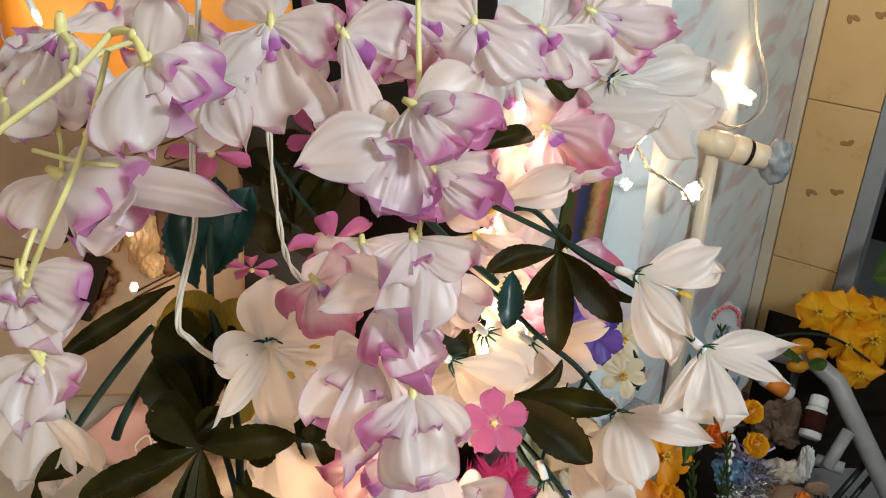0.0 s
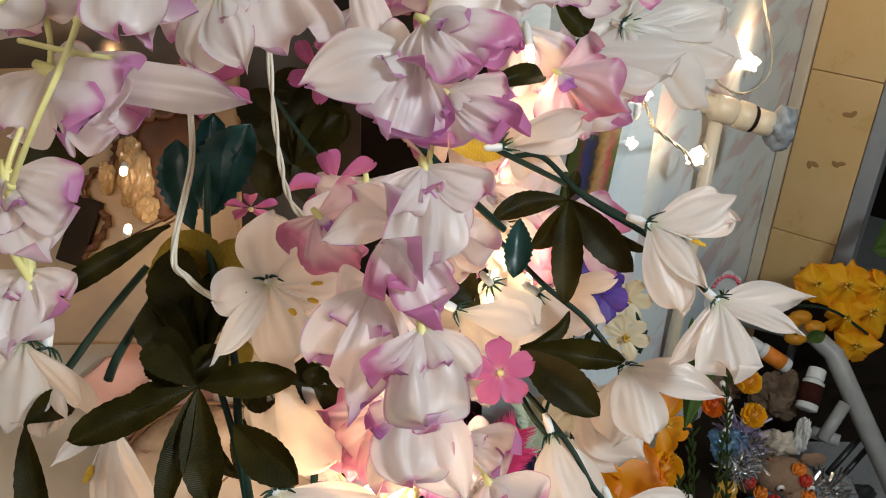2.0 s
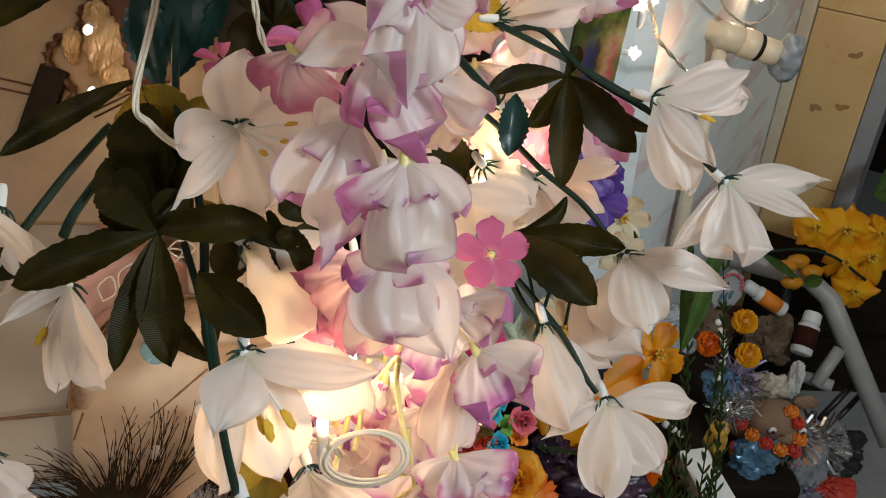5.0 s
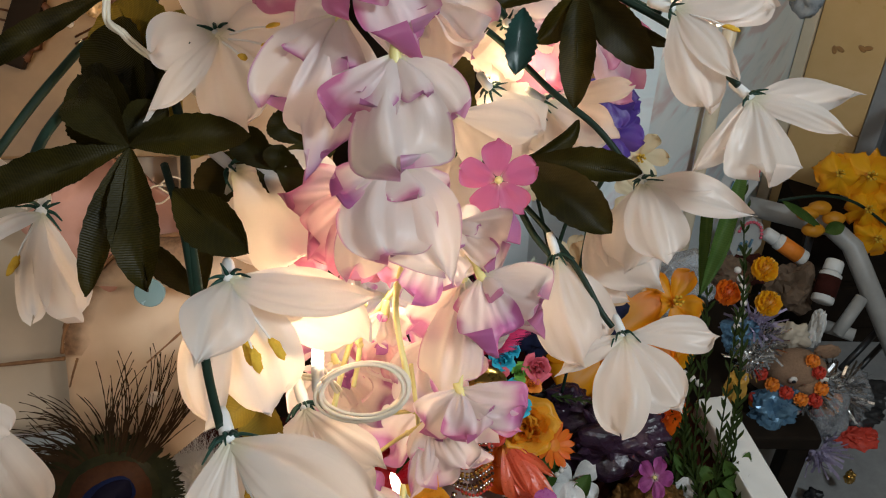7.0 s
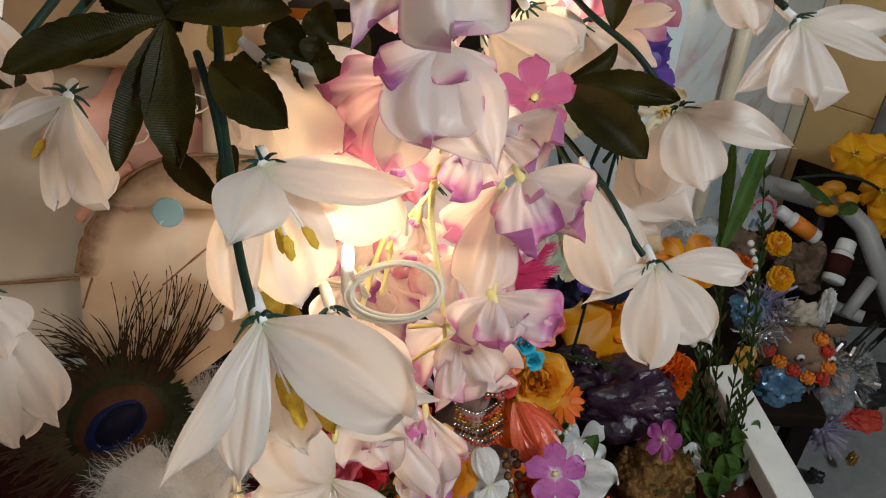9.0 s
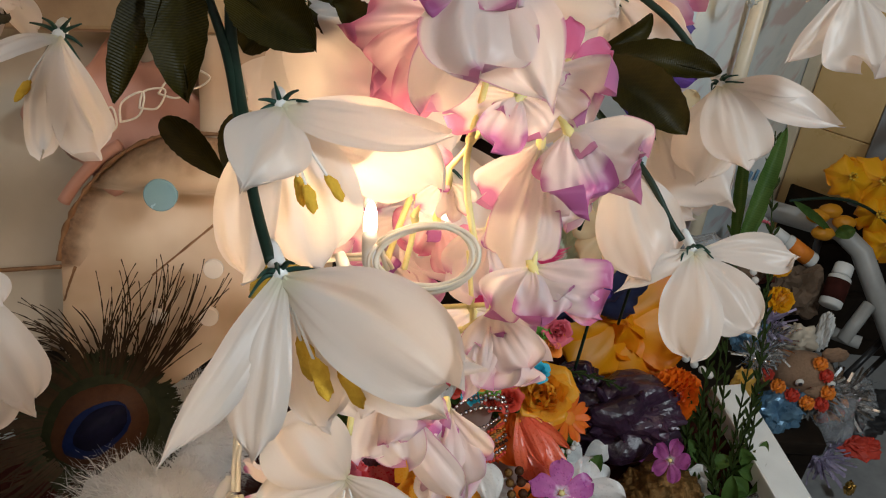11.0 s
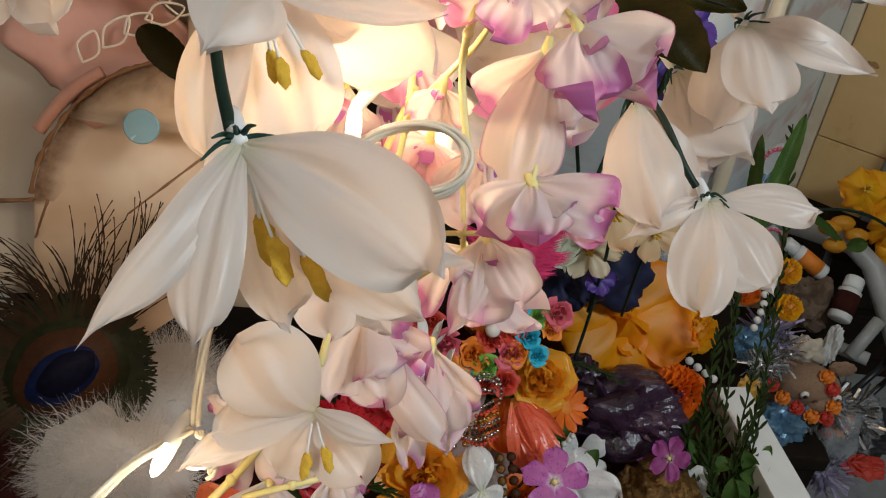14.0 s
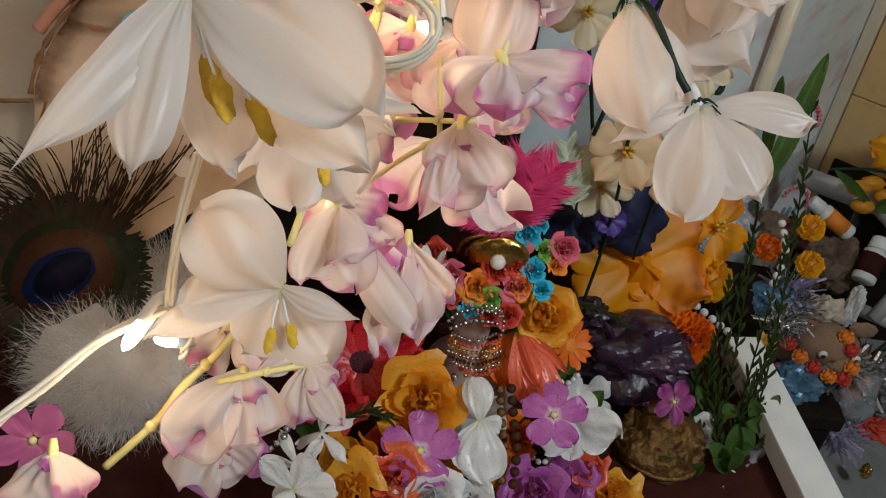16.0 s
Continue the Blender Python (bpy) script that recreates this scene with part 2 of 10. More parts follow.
def petal(bm, a, b, width, twist=0, bend=0.0, shape="lily", cup=0.25, ruffle=0.05, pleats=3, nu=10, nv=14, rng=random):
    """A petal from a to b, as a sheet with a rounded outline, a bow along it, a cup across it, pleats and a ruffled rim."""
    a, b = Vector(a), Vector(b)
    axis = b - a
    length = axis.length
    n, side = frame_of(axis, twist)
    uv = bm.loops.layers.uv.new("UVMap")
    ph, ph2, ph3, seed = rng.uniform(0, 6.28), rng.uniform(0, 6.28), rng.uniform(0, 6.28), rng.uniform(0, 50)
    skew, curl = rng.uniform(-0.07, 0.07), rng.uniform(-0.12, 0.3)
    fan = shape == "fan"
    lip = rng.uniform(-0.9, 1.3) if fan else rng.uniform(-0.25, 0.45)
    if fan:
        skew, curl = rng.uniform(-0.16, 0.16), rng.uniform(-0.5, 0.9)
    rows = []
    for j in range(nv + 1):
        s = 1 - (1 - j / nv) ** 1.7
        end = math.sqrt(max(0, 1 - max(0, (s - 0.72) / 0.28) ** 2.2))
        if shape == "lily":
            p = (0.13 + 0.87 * math.sin(math.pi / 2 * min(1, s / 0.72)) ** 1.15) * end
        elif shape == "point":
            p = max(0.06, math.sin(math.pi * min(1, s ** 0.8)) ** 0.9)
        elif shape == "round":
            p = (0.16 + 0.84 * math.sin(math.pi / 2 * min(1, s / 0.66)) ** 0.9) * end
        else:
            p = (0.12 + 0.88 * min(1, s / 0.66) ** 0.85) * math.sqrt(max(0, 1 - max(0, (s - 0.74) / 0.27) ** 3))
        p = max(p, 0.03 if shape == "point" else 0.15)
        row = []
        for i in range(nu + 1):
            u = 2 * i / nu - 1
            wob = noise.noise(Vector((u * 1.6 + seed, s * 2.2, 3.1)))
            fine = noise.noise(Vector((u * 5 + seed, s * 6, 7.7)))
            rim = 1 + 0.09 * wob + 0.035 * fine
            edge = 0.3 + 0.7 * abs(u)
            rf = ruffle * s * s * (math.sin(2.8 * u + ph) + 0.7 * math.sin(7 * s + 5 * u + ph2) + 0.45 * s * math.sin(11 * u + 4 * s + ph3)) * edge
            pl = (0.055 if fan else 0.035) * (abs(math.sin(pleats * 1.57 * (u + 0.15 * wob) + ph2)) - 0.6) * math.sin(3.14 * min(1, s * 0.9 + 0.1)) if pleats else 0
            crease = -0.05 * math.exp(-(u / 0.22) ** 2) * math.sin(3.14 * s)
            roll = curl * max(0, abs(u) - 0.55) ** 2 * s * 1.6
            reach = s * (1 + (0.05 * math.sin(3.5 * u + ph) - 0.05 * u * u + 0.03 * fine * s) * s)
            if fan:
                reach += s * s * (0.15 * (0.6 - abs(math.sin(1.9 * u + ph3))) + 0.05 * (0.5 - abs(math.sin(4.3 * u + ph))))
                crease += 0.1 * s * math.sin(2.4 * u + ph2) + 0.07 * s * wob
            crease += lip * max(0, s - 0.62) ** 2 * length / width
            v = a + axis * reach + n * (bend * length * 4 * s * (1 - s) * 0.5 + (-cup * u * u * p * 0.5 + rf + pl + crease + roll + 0.06 * wob + 0.024 * fine) * width)
            v += side * (u * p * rim * 0.5 + skew * math.sin(3.14 * s)) * width
            row.append(bm.verts.new(v))
        rows.append(row)
    for j in range(nv):
        for i in range(nu):
            f = bm.faces.new((rows[j][i], rows[j][i + 1], rows[j + 1][i + 1], rows[j + 1][i]))
            for l, (di, dj) in zip(f.loops, ((0, 0), (1, 0), (1, 1), (0, 1))):
                l[uv].uv = ((i + di) / nu, 1 - (1 - (j + dj) / nv) ** 1.7)


def blade(bm, a, b, width, twist=0, bend=0.0, sway=0.0, shape="oval", cup=0.3, ruffle=0.05, pleats=0, nu=14, nv=18):
    """A cloth petal from a to b: bowed out by bend, swung sideways by sway, with a soft midrib, turned edges and a lip that curls."""
    a, b = Vector(a), Vector(b)
    axis = b - a
    length = axis.length
    n, side = frame_of(axis, twist)
    uv = bm.loops.layers.uv.new("UVMap")
    rng = random.Random(int(abs(b.x * 9173 + b.y * 5231 + b.z * 7919) * 1000))
    ph, ph2, seed = rng.uniform(0, 6.28), rng.uniform(0, 6.28), rng.uniform(0, 50)
    lip, turns = rng.uniform(-0.3, 0.6), (rng.uniform(-0.3, 0.6), rng.uniform(-0.3, 0.6))
    skew, wave = rng.uniform(-0.06, 0.06), rng.uniform(0.6, 1.3)
    fan = shape == "fan"
    folds = [(rng.uniform(-0.8, 0.8), rng.choice((-1, 1)) * rng.uniform(0.025, 0.07), rng.uniform(0.07, 0.18), rng.uniform(-0.2, 0.2), rng.uniform(0.35, 0.75)) for _ in range(pleats)]
    rows = []
    for j in range(nv + 1):
        s = j / nv
        if shape == "oval":
            p = (0.16 + 0.84 * math.sin(math.pi / 2 * min(1, s / 0.6)) ** 1.1) * math.sqrt(max(0, 1 - max(0, (s - 0.6) / 0.4) ** 2.3))
        elif shape == "round":
            p = (0.2 + 0.8 * math.sin(math.pi / 2 * min(1, s / 0.55)) ** 0.9) * math.sqrt(max(0, 1 - max(0, (s - 0.55) / 0.45) ** 2.6))
        elif shape == "point":
            p = (0.18 + 0.82 * math.sin(math.pi / 2 * min(1, s / 0.5))) * (1 - max(0, (s - 0.5) / 0.5) ** 1.8)
        elif shape == "strap":
            p = (0.4 + 0.6 * math.sin(math.pi / 2 * min(1, s / 0.4))) * (1 - max(0, (s - 0.55) / 0.45) ** 2.2)
        elif shape == "spoon":
            p = (0.2 + 0.8 * math.sin(math.pi / 2 * min(1, s / 0.75)) ** 1.6) * math.sqrt(max(0, 1 - max(0, (s - 0.75) / 0.25) ** 2.4))
        else:
            p = (0.14 + 0.86 * math.sin(math.pi / 2 * min(1, s / 0.75)) ** 1.1) * max(0.0, 1 - max(0, (s - 0.8) / 0.2) ** 2.6) ** 0.5
        p = max(p, 0.04)
        c = a + axis * s + n * (bend * 2 * s * (1 - s) + 0.35 * lip * max(0, s - 0.62) ** 2) * length + side * sway * 2 * s * (1 - s) * length
        row = []
        for i in range(nu + 1):
            u = 2 * i / nu - 1
            wob = noise.noise(Vector((u * 1.4 + seed, s * 2.0, 3.1)))
            fine = noise.noise(Vector((u * 4.5 + seed, s * 5, 7.7)))
            turn = turns[0 if u < 0 else 1] * max(0, abs(u) - 0.6) ** 2 * 1.6 * s
            h = -cup * u * u * p * 0.5 - (0 if fan else 0.018) * math.exp(-(u / 0.2) ** 2) * math.sin(3.14 * s) + turn + 0.1 * wob * (0.3 + s) + 0.012 * fine
            h += ruffle * wave * s * s * (math.sin(2.4 * u + ph) + 0.7 * math.sin(4.9 * u + 3 * s + ph2)) * (0.3 + 0.7 * abs(u))
            # gathers that start at the foot and die away towards the rim
            h += (0.05 if fan else 0.022) * noise.noise(Vector((u * 4.2 + seed, s * 0.7, 1.3))) * math.exp(-((s - 0.38) / 0.3) ** 2)
            for u0, deep, wide, drift, end in folds:
                h += deep * math.exp(-((u - u0 - drift * s + 0.1 * wob) / wide) ** 2) * math.exp(-((s - end) / 0.36) ** 2)
            # the rim rolls over in places
            roll = max(0.0, noise.noise(Vector((u * 1.1 + seed, 4.4, 0.2))) + 0.1) * max(0, s - 0.7) ** 2 * (5.0 if fan else 2.2)
            h += roll * (1 if seed > 25 else -1)
            reach = 0.05 * math.sin(2.6 * u + ph) * s * s + 0.03 * fine * s * s - 0.45 * roll
            if shape == "fan":
                reach += s * s * (0.09 * math.sin(2.7 * u + ph2) + 0.045 * math.sin(5.3 * u + ph) - 0.05 * u * u)
            v = c + axis * reach + n * h * width + side * (u * p * (0.5 + 0.03 * wob + 0.012 * fine) + skew * math.sin(3.14 * s)) * width
            row.append(bm.verts.new(v))
        rows.append(row)
    for j in range(nv):
        for i in range(nu):
            f = bm.faces.new((rows[j][i], rows[j][i + 1], rows[j + 1][i + 1], rows[j + 1][i]))
            for l, (di, dj) in zip(f.loops, ((0, 0), (1, 0), (1, 1), (0, 1))):
                l[uv].uv = ((i + di) / nu, (j + dj) / nv)


def leaf(bm, a, b, width, twist=0, bend=0.0, serrated=True, nv=22, teeth=0.03):
    """A pointed cloth leaf with a fold along the midrib and a toothed rim."""
    a, b = Vector(a), Vector(b)
    axis = b - a
    length = axis.length
    n, side = frame_of(axis, twist)
    uv = bm.loops.layers.uv.new("UVMap")
    seed = random.uniform(0, 50)
    curl = random.uniform(-0.12, 0.14)
    rows = []
    for j in range(nv + 1):
        s = j / nv
        p = max(0.03, math.sin(math.pi * s ** 1.3) ** 0.62)
        if serrated and j % 2:
            p *= 1 - teeth
        row = []
        for i in range(7):
            u = i / 3 - 1
            w = noise.noise(Vector((s * 3 + seed, u, 1)))
            v = a + axis * s + n * (bend * length * 2 * s * (1 - s) + curl * length * s * s + (0.3 * abs(u) ** 1.3 * p + 0.16 * w * s) * width) + side * (u * p * 0.5 * width + 0.05 * width * math.sin(3 * s + seed))
            row.append(bm.verts.new(v))
        rows.append(row)
    for j in range(nv):
        for i in range(6):
            f = bm.faces.new((rows[j][i], rows[j][i + 1], rows[j + 1][i + 1], rows[j + 1][i]))
            for l, (di, dj) in zip(f.loops, ((0, 0), (1, 0), (1, 1), (0, 1))):
                l[uv].uv = ((i + di) / 6, (j + dj) / nv)
    return curl


def smooth_line(points, steps=8):
    p = [Vector(q) for q in points]
    if len(p) < 3:
        return [p[0].lerp(p[-1], i / steps) for i in range(steps + 1)]
    out = []
    for i in range(len(p) - 1):
        p0, p1, p2, p3 = p[max(0, i - 1)], p[i], p[i + 1], p[min(len(p) - 1, i + 2)]
        for k in range(steps):
            t = k / steps
            out.append(0.5 * (2 * p1 + (p2 - p0) * t + (2 * p0 - 5 * p1 + 4 * p2 - p3) * t * t + (3 * p1 - p0 - 3 * p2 + p3) * t ** 3))
    return out + [p[-1]]


def tube(bm, line, radius, sides=8, taper=1.0, wobble=0.0):
    """A tube along a line, closed at its ends."""
    rings, up = [], Vector((0.3, 0.2, 1)).normalized()
    m = len(line)
    for k, c in enumerate(line):
        d = (line[min(m - 1, k + 1)] - line[max(0, k - 1)]).normalized()
        x = d.cross(up)
        if x.length < 0.1:
            x = d.cross(Vector((1, 0, 0)))
        x.normalize()
        y = d.cross(x)
        r = (radius[k] if isinstance(radius, list) else radius * (1 + (taper - 1) * k / max(1, m - 1))) * (1 + wobble * random.uniform(-1, 1))
        rings.append([bm.verts.new(c + (x * math.cos(q) + y * math.sin(q)) * r) for q in (2 * math.pi * i / sides for i in range(sides))])
    for r1, r2 in zip(rings, rings[1:]):
        for i in range(sides):
            bm.faces.new((r1[i], r1[(i + 1) % sides], r2[(i + 1) % sides], r2[i]))
    bm.faces.new(rings[0][::-1])
    bm.faces.new(rings[-1])


def ball(bm, at, r, scale=(1, 1, 1), sub=2):
    m = Matrix.Translation(at) @ Matrix.Diagonal((*scale, 1))
    return bmesh.ops.create_icosphere(bm, subdivisions=sub, radius=r, matrix=m)["verts"]


def box(bm, lo, hi, bevel=0.0, m=None):
    lo, hi = Vector(lo), Vector(hi)
    t = Matrix.Translation((lo + hi) / 2) @ Matrix.Diagonal((*(hi - lo), 1))
    vs = bmesh.ops.create_cube(bm, size=1, matrix=(m or Matrix()) @ t)["verts"]
    if bevel:
        es = list({e for v in vs for e in v.link_edges})
        bmesh.ops.bevel(bm, geom=es, offset=bevel, segments=2, affect="EDGES", profile=0.6)


def local(at, points):
    return [Vector(p) - Vector(at) for p in points]


# ---- kinds of flowers, leaves, stems ----
def add_petals(thing, at, petals, mat, loose=8, **how):
    for x, y, z, w, twist, bend, *more in petals:
        bm = bmesh.new()
        tip = Vector((x, y, z)) - Vector(at)
        if more:
            sway, shape, *dye = more
            fan = shape == "fan"
            blade(bm, (0, 0, 0), tip, w, twist, bend, sway, shape, 0.1 if fan else 0.18, 0.14 if fan else 0.06, 6 if fan else 3, 28 if fan else 20, 22)
            part("petal", bm, mat or DYES[dye[0] if dye else 0], thing)
        else:
            petal(bm, (0, 0, 0), tip, w, twist + random.gauss(0, loose), bend + random.gauss(0, loose * 0.004), **how)
            part("petal", bm, mat or CLOTH_VIOLET, thing)


def calyx(thing, away, size=0.0095):
    """Narrow green sepals round the foot of a flower, and the milky sleeve that joins it to its stem."""
    away = Vector(away).normalized()
    q = away.to_track_quat("Z", "Y").to_matrix()
    for k in range(9):
        a = 2 * math.pi * k / 9 + random.uniform(-0.2, 0.2)
        out = q @ Vector((math.cos(a), math.sin(a), 0))
        bm = bmesh.new()
        tip = out * size * random.uniform(0.8, 1.15) - away * size * random.uniform(0.1, 0.6)
        tube(bm, smooth_line([away * 0.003, out * size * 0.5 + away * 0.002, tip], 4), 0.0012, 5, 0.25)
        part("sepal", bm, SEPAL, thing)
    bm = bmesh.new()
    tube(bm, [away * 0.001, away * 0.006, away * 0.013, away * 0.016], [0.0022, 0.0028, 0.0026, 0.002], 10)
    part("sleeve", bm, JOINT, thing, "milky plastic sleeve")


def white_flower(at, petals, anthers=(), away=None, label="white cloth flower with broad petals on a green stem", mat=None, green=True, pollen=1.0):
    at = Vector(at)
    thing = empty("white_flower", at, label, "artificial flower", "white flowers of the garland")
    add_petals(thing, at, petals, mat or CLOTH_WHITE, shape="lily", cup=0.3, ruffle=0.06, pleats=2, nu=14, nv=18)
    mean = sum((Vector(p[:3]) - at for p in petals), Vector()) / len(petals)
    if green:
        calyx(thing, Vector(away) if away else -mean)
    for tip in anthers:
        tip = Vector(tip) - at
        d = tip.normalized()
        bm = bmesh.new()
        tube(bm, smooth_line([tip * 0.25, tip * 0.6 + Vector((0, -0.001, 0.001)), tip - d * 0.004], 4), 0.00045, 6)
        stamen = part("stamen", bm, JOINT, thing)
        bm = bmesh.new()
        vs = ball(bm, (0, 0, 0), 0.0026 * pollen, (0.75, 0.45, 1.9), 4)
        rot = d.to_track_quat("Z", "Y").to_matrix()
        for v in vs:
            v.co = rot @ v.co * (1 + 0.3 * noise.noise(v.co * 420 / pollen) + 0.12 * noise.noise(v.co * 1500 / pollen)) + tip
        part("anther", bm, ANTHER, stamen, "mustard yellow anther")
    return thing


def orchid(at, petals, mat=None, label="white cloth blossom with ruffled violet rims on a yellow stalk", shape="fan"):
    at = Vector(at)
    thing = empty("wisteria_blossom", at, label, "artificial flower", "violet rimmed blossoms of the garland")
    add_petals(thing, at, petals, mat, loose=26, shape=shape, cup=0.3, ruffle=0.1, pleats=4, nu=22, nv=16)
    mean = (sum((Vector(p[:3]) - at for p in petals), Vector()) / len(petals))
    size = max((Vector(p[:3]) - at).length for p in petals)
    axis = (mean.normalized() + FRONT * random.uniform(0.1, 0.5) + Vector((random.uniform(-0.4, 0.4), 0, random.uniform(-0.4, 0.2)))).normalized()
    for k in (-1, 1):
        bm = bmesh.new()
        if len(petals[0]) == 6:
            petal(bm, (0, 0, 0), axis * size * random.uniform(0.28, 0.4), size * 0.3, 35 * k + random.gauss(0, 12), 0.25, "round", 0.9, 0.08, 2, 10, 10)
            part("keel_petal", bm, CLOTH_KEEL, thing, "violet dyed inner petal")
            continue
        out = axis.cross(FRONT).normalized() * k
        tip = (mean.normalized() * random.uniform(0.4, 0.72) + out * random.uniform(0.05, 0.5) + FRONT * random.uniform(0.12, 0.4)) * size * 0.62
        blade(bm, (0, 0, 0), tip, size * random.uniform(0.28, 0.42), random.uniform(10, 45) * k, random.uniform(0.05, 0.35), random.uniform(-0.15, 0.15), random.choice(("round", "fan", "spoon")), random.uniform(0.5, 1.1), 0.08, 2, 14, 14)
        part("wing_petal", bm, mat or random.choice((CLOTH_VIOLET, CLOTH_PALE)), thing, "curled inner petal")
    mean = mean.normalized()
    bm = bmesh.new()
    tube(bm, [-mean * 0.005, -mean * 0.001, mean * 0.004, mean * 0.009], [0.0013, 0.0021, 0.0017, 0.0006], 8)
    part("throat", bm, YELLOW_STEM, thing, "pale yellow plastic throat")
    return thing


def vinca(at, facing, radius, turn=0, mat=None, name="periwinkle", group="pink flowers", label="small pink five-petalled cloth flower", wide=0.74, outline="round"):
    """A flat flower of five rounded petals round a pale eye."""
    at, facing = Vector(at), Vector(facing).normalized()
    thing = empty(name, at, label, "flower", group)
    q = facing.to_track_quat("Z", "Y").to_matrix()
    for k in range(5):
        a = radians(turn) + 2 * math.pi * k / 5
        bm = bmesh.new()
        petal(bm, (0.1 * radius, 0, 0), (radius, 0, 0.1 * radius), radius * wide, 0, 0.1, outline, 0.12 if outline == "round" else 0.6, 0.06, 1, 8, 10)
        # laid flat, then turned to its place
        n0, s0 = frame_of(Vector((0.9, 0, 0.1)), 0)
        flat = Matrix((Vector((0.99, 0, 0.1)), s0, n0)).to_3x3()
        turn_m = q @ Matrix.Rotation(a, 3, "Z") @ flat
        for v in bm.verts:
            v.co = turn_m @ v.co
        part("petal", bm, mat or CLOTH_PINK, thing)
    bm = bmesh.new()
    ball(bm, facing * 0.001, radius * 0.1, (1, 1, 1), 2)
    part("eye", bm, YELLOW_STEM, thing, "pale yellow eye")
    return thing


def leaf_spray(at, leaves, mat=None, label="whorl of dark olive cloth leaves"):
    at = Vector(at)
    thing = empty("leaf_spray", at, label, "artificial leaves", "leaves of the garland")
    for x, y, z, w, twist, bend in leaves:
        bm = bmesh.new()
        curl = leaf(bm, (0, 0, 0), Vector((x, y, z)) - at, w, twist, bend, teeth=0.14 if mat is LEAF_TEAL else 0.05)
        face = part("leaf", bm, mat or LEAF_DARK, thing)
        tip = Vector((x, y, z)) - at
        n, _ = frame_of(tip, twist)
        bm = bmesh.new()
        tube(bm, [tip * q + n * (bend * tip.length * 2 * q * (1 - q) + curl * tip.length * q * q - 0.0007) for q in (0, 0.2, 0.4, 0.6, 0.8, 0.93)], 0.0009, 6, 0.3)
        part("midrib", bm, mat or LEAF_DARK, face)
    return thing


def teal_spray(at, leaves):
    return leaf_spray(at, leaves, LEAF_TEAL, "blue-green toothed cloth leaf")


def lame_spray(at, leaves):
    return leaf_spray(at, leaves, LEAF_LAME, "shining gold woven cloth leaf lit by fairy lights")


def gold_spray(at, leaves):
    return leaf_spray(at, leaves, LEAF_GOLD, "olive-gold cloth leaf lit by fairy lights")


def run(name, points, radius, mat, label, category, group=""):
    at = Vector(points[0])
    bm = bmesh.new()
    tube(bm, smooth_line(local(at, points), 8), radius, 8)
    ob = part(name, bm, mat, None)
    ob.location = at
    return tagged(ob, label, category, group)


def stem(points, radius=0.0024):
    """A green stem with a few knobs where leaves were."""
    ob = run("stem", points, radius, GREEN_STEM, "dark green plastic flower stem", "stem", "green stems")
    return ob


def stalk(points, radius=0.0018):
    at = Vector(points[0])
    bm = bmesh.new()
    line = smooth_line(local(at, points), 8)
    tube(bm, line, radius, 8)
    for k in range(7, len(line), 15):
        ball(bm, line[k], radius * 1.45, (1, 1, 1.2), 2)
    ob = part("stalk", bm, YELLOW_STEM, None)
    ob.location = at
    return tagged(ob, "pale yellow plastic blossom stalk with knobs", "stem", "yellow stalks")


def cable(points, radius=0.0009, strands=2, turns=4):
    """Thin white cables twisted round each other."""
    at = Vector(points[0])
    line = smooth_line(local(at, points), 16)
    bm = bmesh.new()
    m = len(line)
    for s in range(strands):
        pts = []
        for k, c in enumerate(line):
            d = (line[min(m - 1, k + 1)] - line[max(0, k - 1)]).normalized()
            x = d.cross(Vector((0.1, 1, 0.2))).normalized()
            y = d.cross(x)
            q = turns * 2 * math.pi * k / m + s * 2 * math.pi / strands
            pts.append(c + (x * math.cos(q) + y * math.sin(q)) * radius * 1.05)
        tube(bm, pts, radius, 6)
    ob = part("light_cable", bm, WIRE, None)
    ob.location = at
    return tagged(ob, "thin white twisted cable of the fairy lights", "cable", "fairy light cables")


def fairy_light(at, away, power=0.05, size=1.0, drop=0.0, star=0.0):
    """A small lit bulb in a clear milky holder; star: the radius of the glowing glare blob that some get."""
    at, d = Vector(at), Vector(away).normalized()
    thing = empty("fairy_light", at, "lit warm-white fairy light bulb in a milky holder", "light", "fairy lights")
    bm = bmesh.new()
    tube(bm, [d * v * size for v in (-0.001, 0, 0.004, 0.009, 0.012, 0.0135)], [v * size for v in (0.002, 0.0028, 0.003, 0.0026, 0.0016, 0.0004)], 12)
    part("bulb", bm, BULB, thing, "glowing warm bulb")
    bm = bmesh.new()
    tube(bm, [d * v * size for v in (-0.016, -0.012, -0.002, 0.001)], [v * size for v in (0.0012, 0.0028, 0.0032, 0.003)], 12)
    part("holder", bm, JOINT, thing, "milky plastic holder")
    # the glare round a bulb, built as a glowing knobbly blob
    if star:
        bm = bmesh.new()
        for v in ball(bm, (0, 0, 0), star, (1, 1, 1), 3):
            v.co = d * 0.006 + v.co * (1 + 0.9 * max(0, noise.noise(v.co / star * 1.6 + at * 50)) - 0.25)
        part("clear_cap", bm, BULB_GLARE, thing, "glowing knobbly blob for the glare round the bulb")
    lamp("fairy_glow", "POINT", Matrix.Translation(at + d * 0.03 * size + Vector((0, -0.004, -drop))), power * 1.5, WARM, 0.004)
    return thing


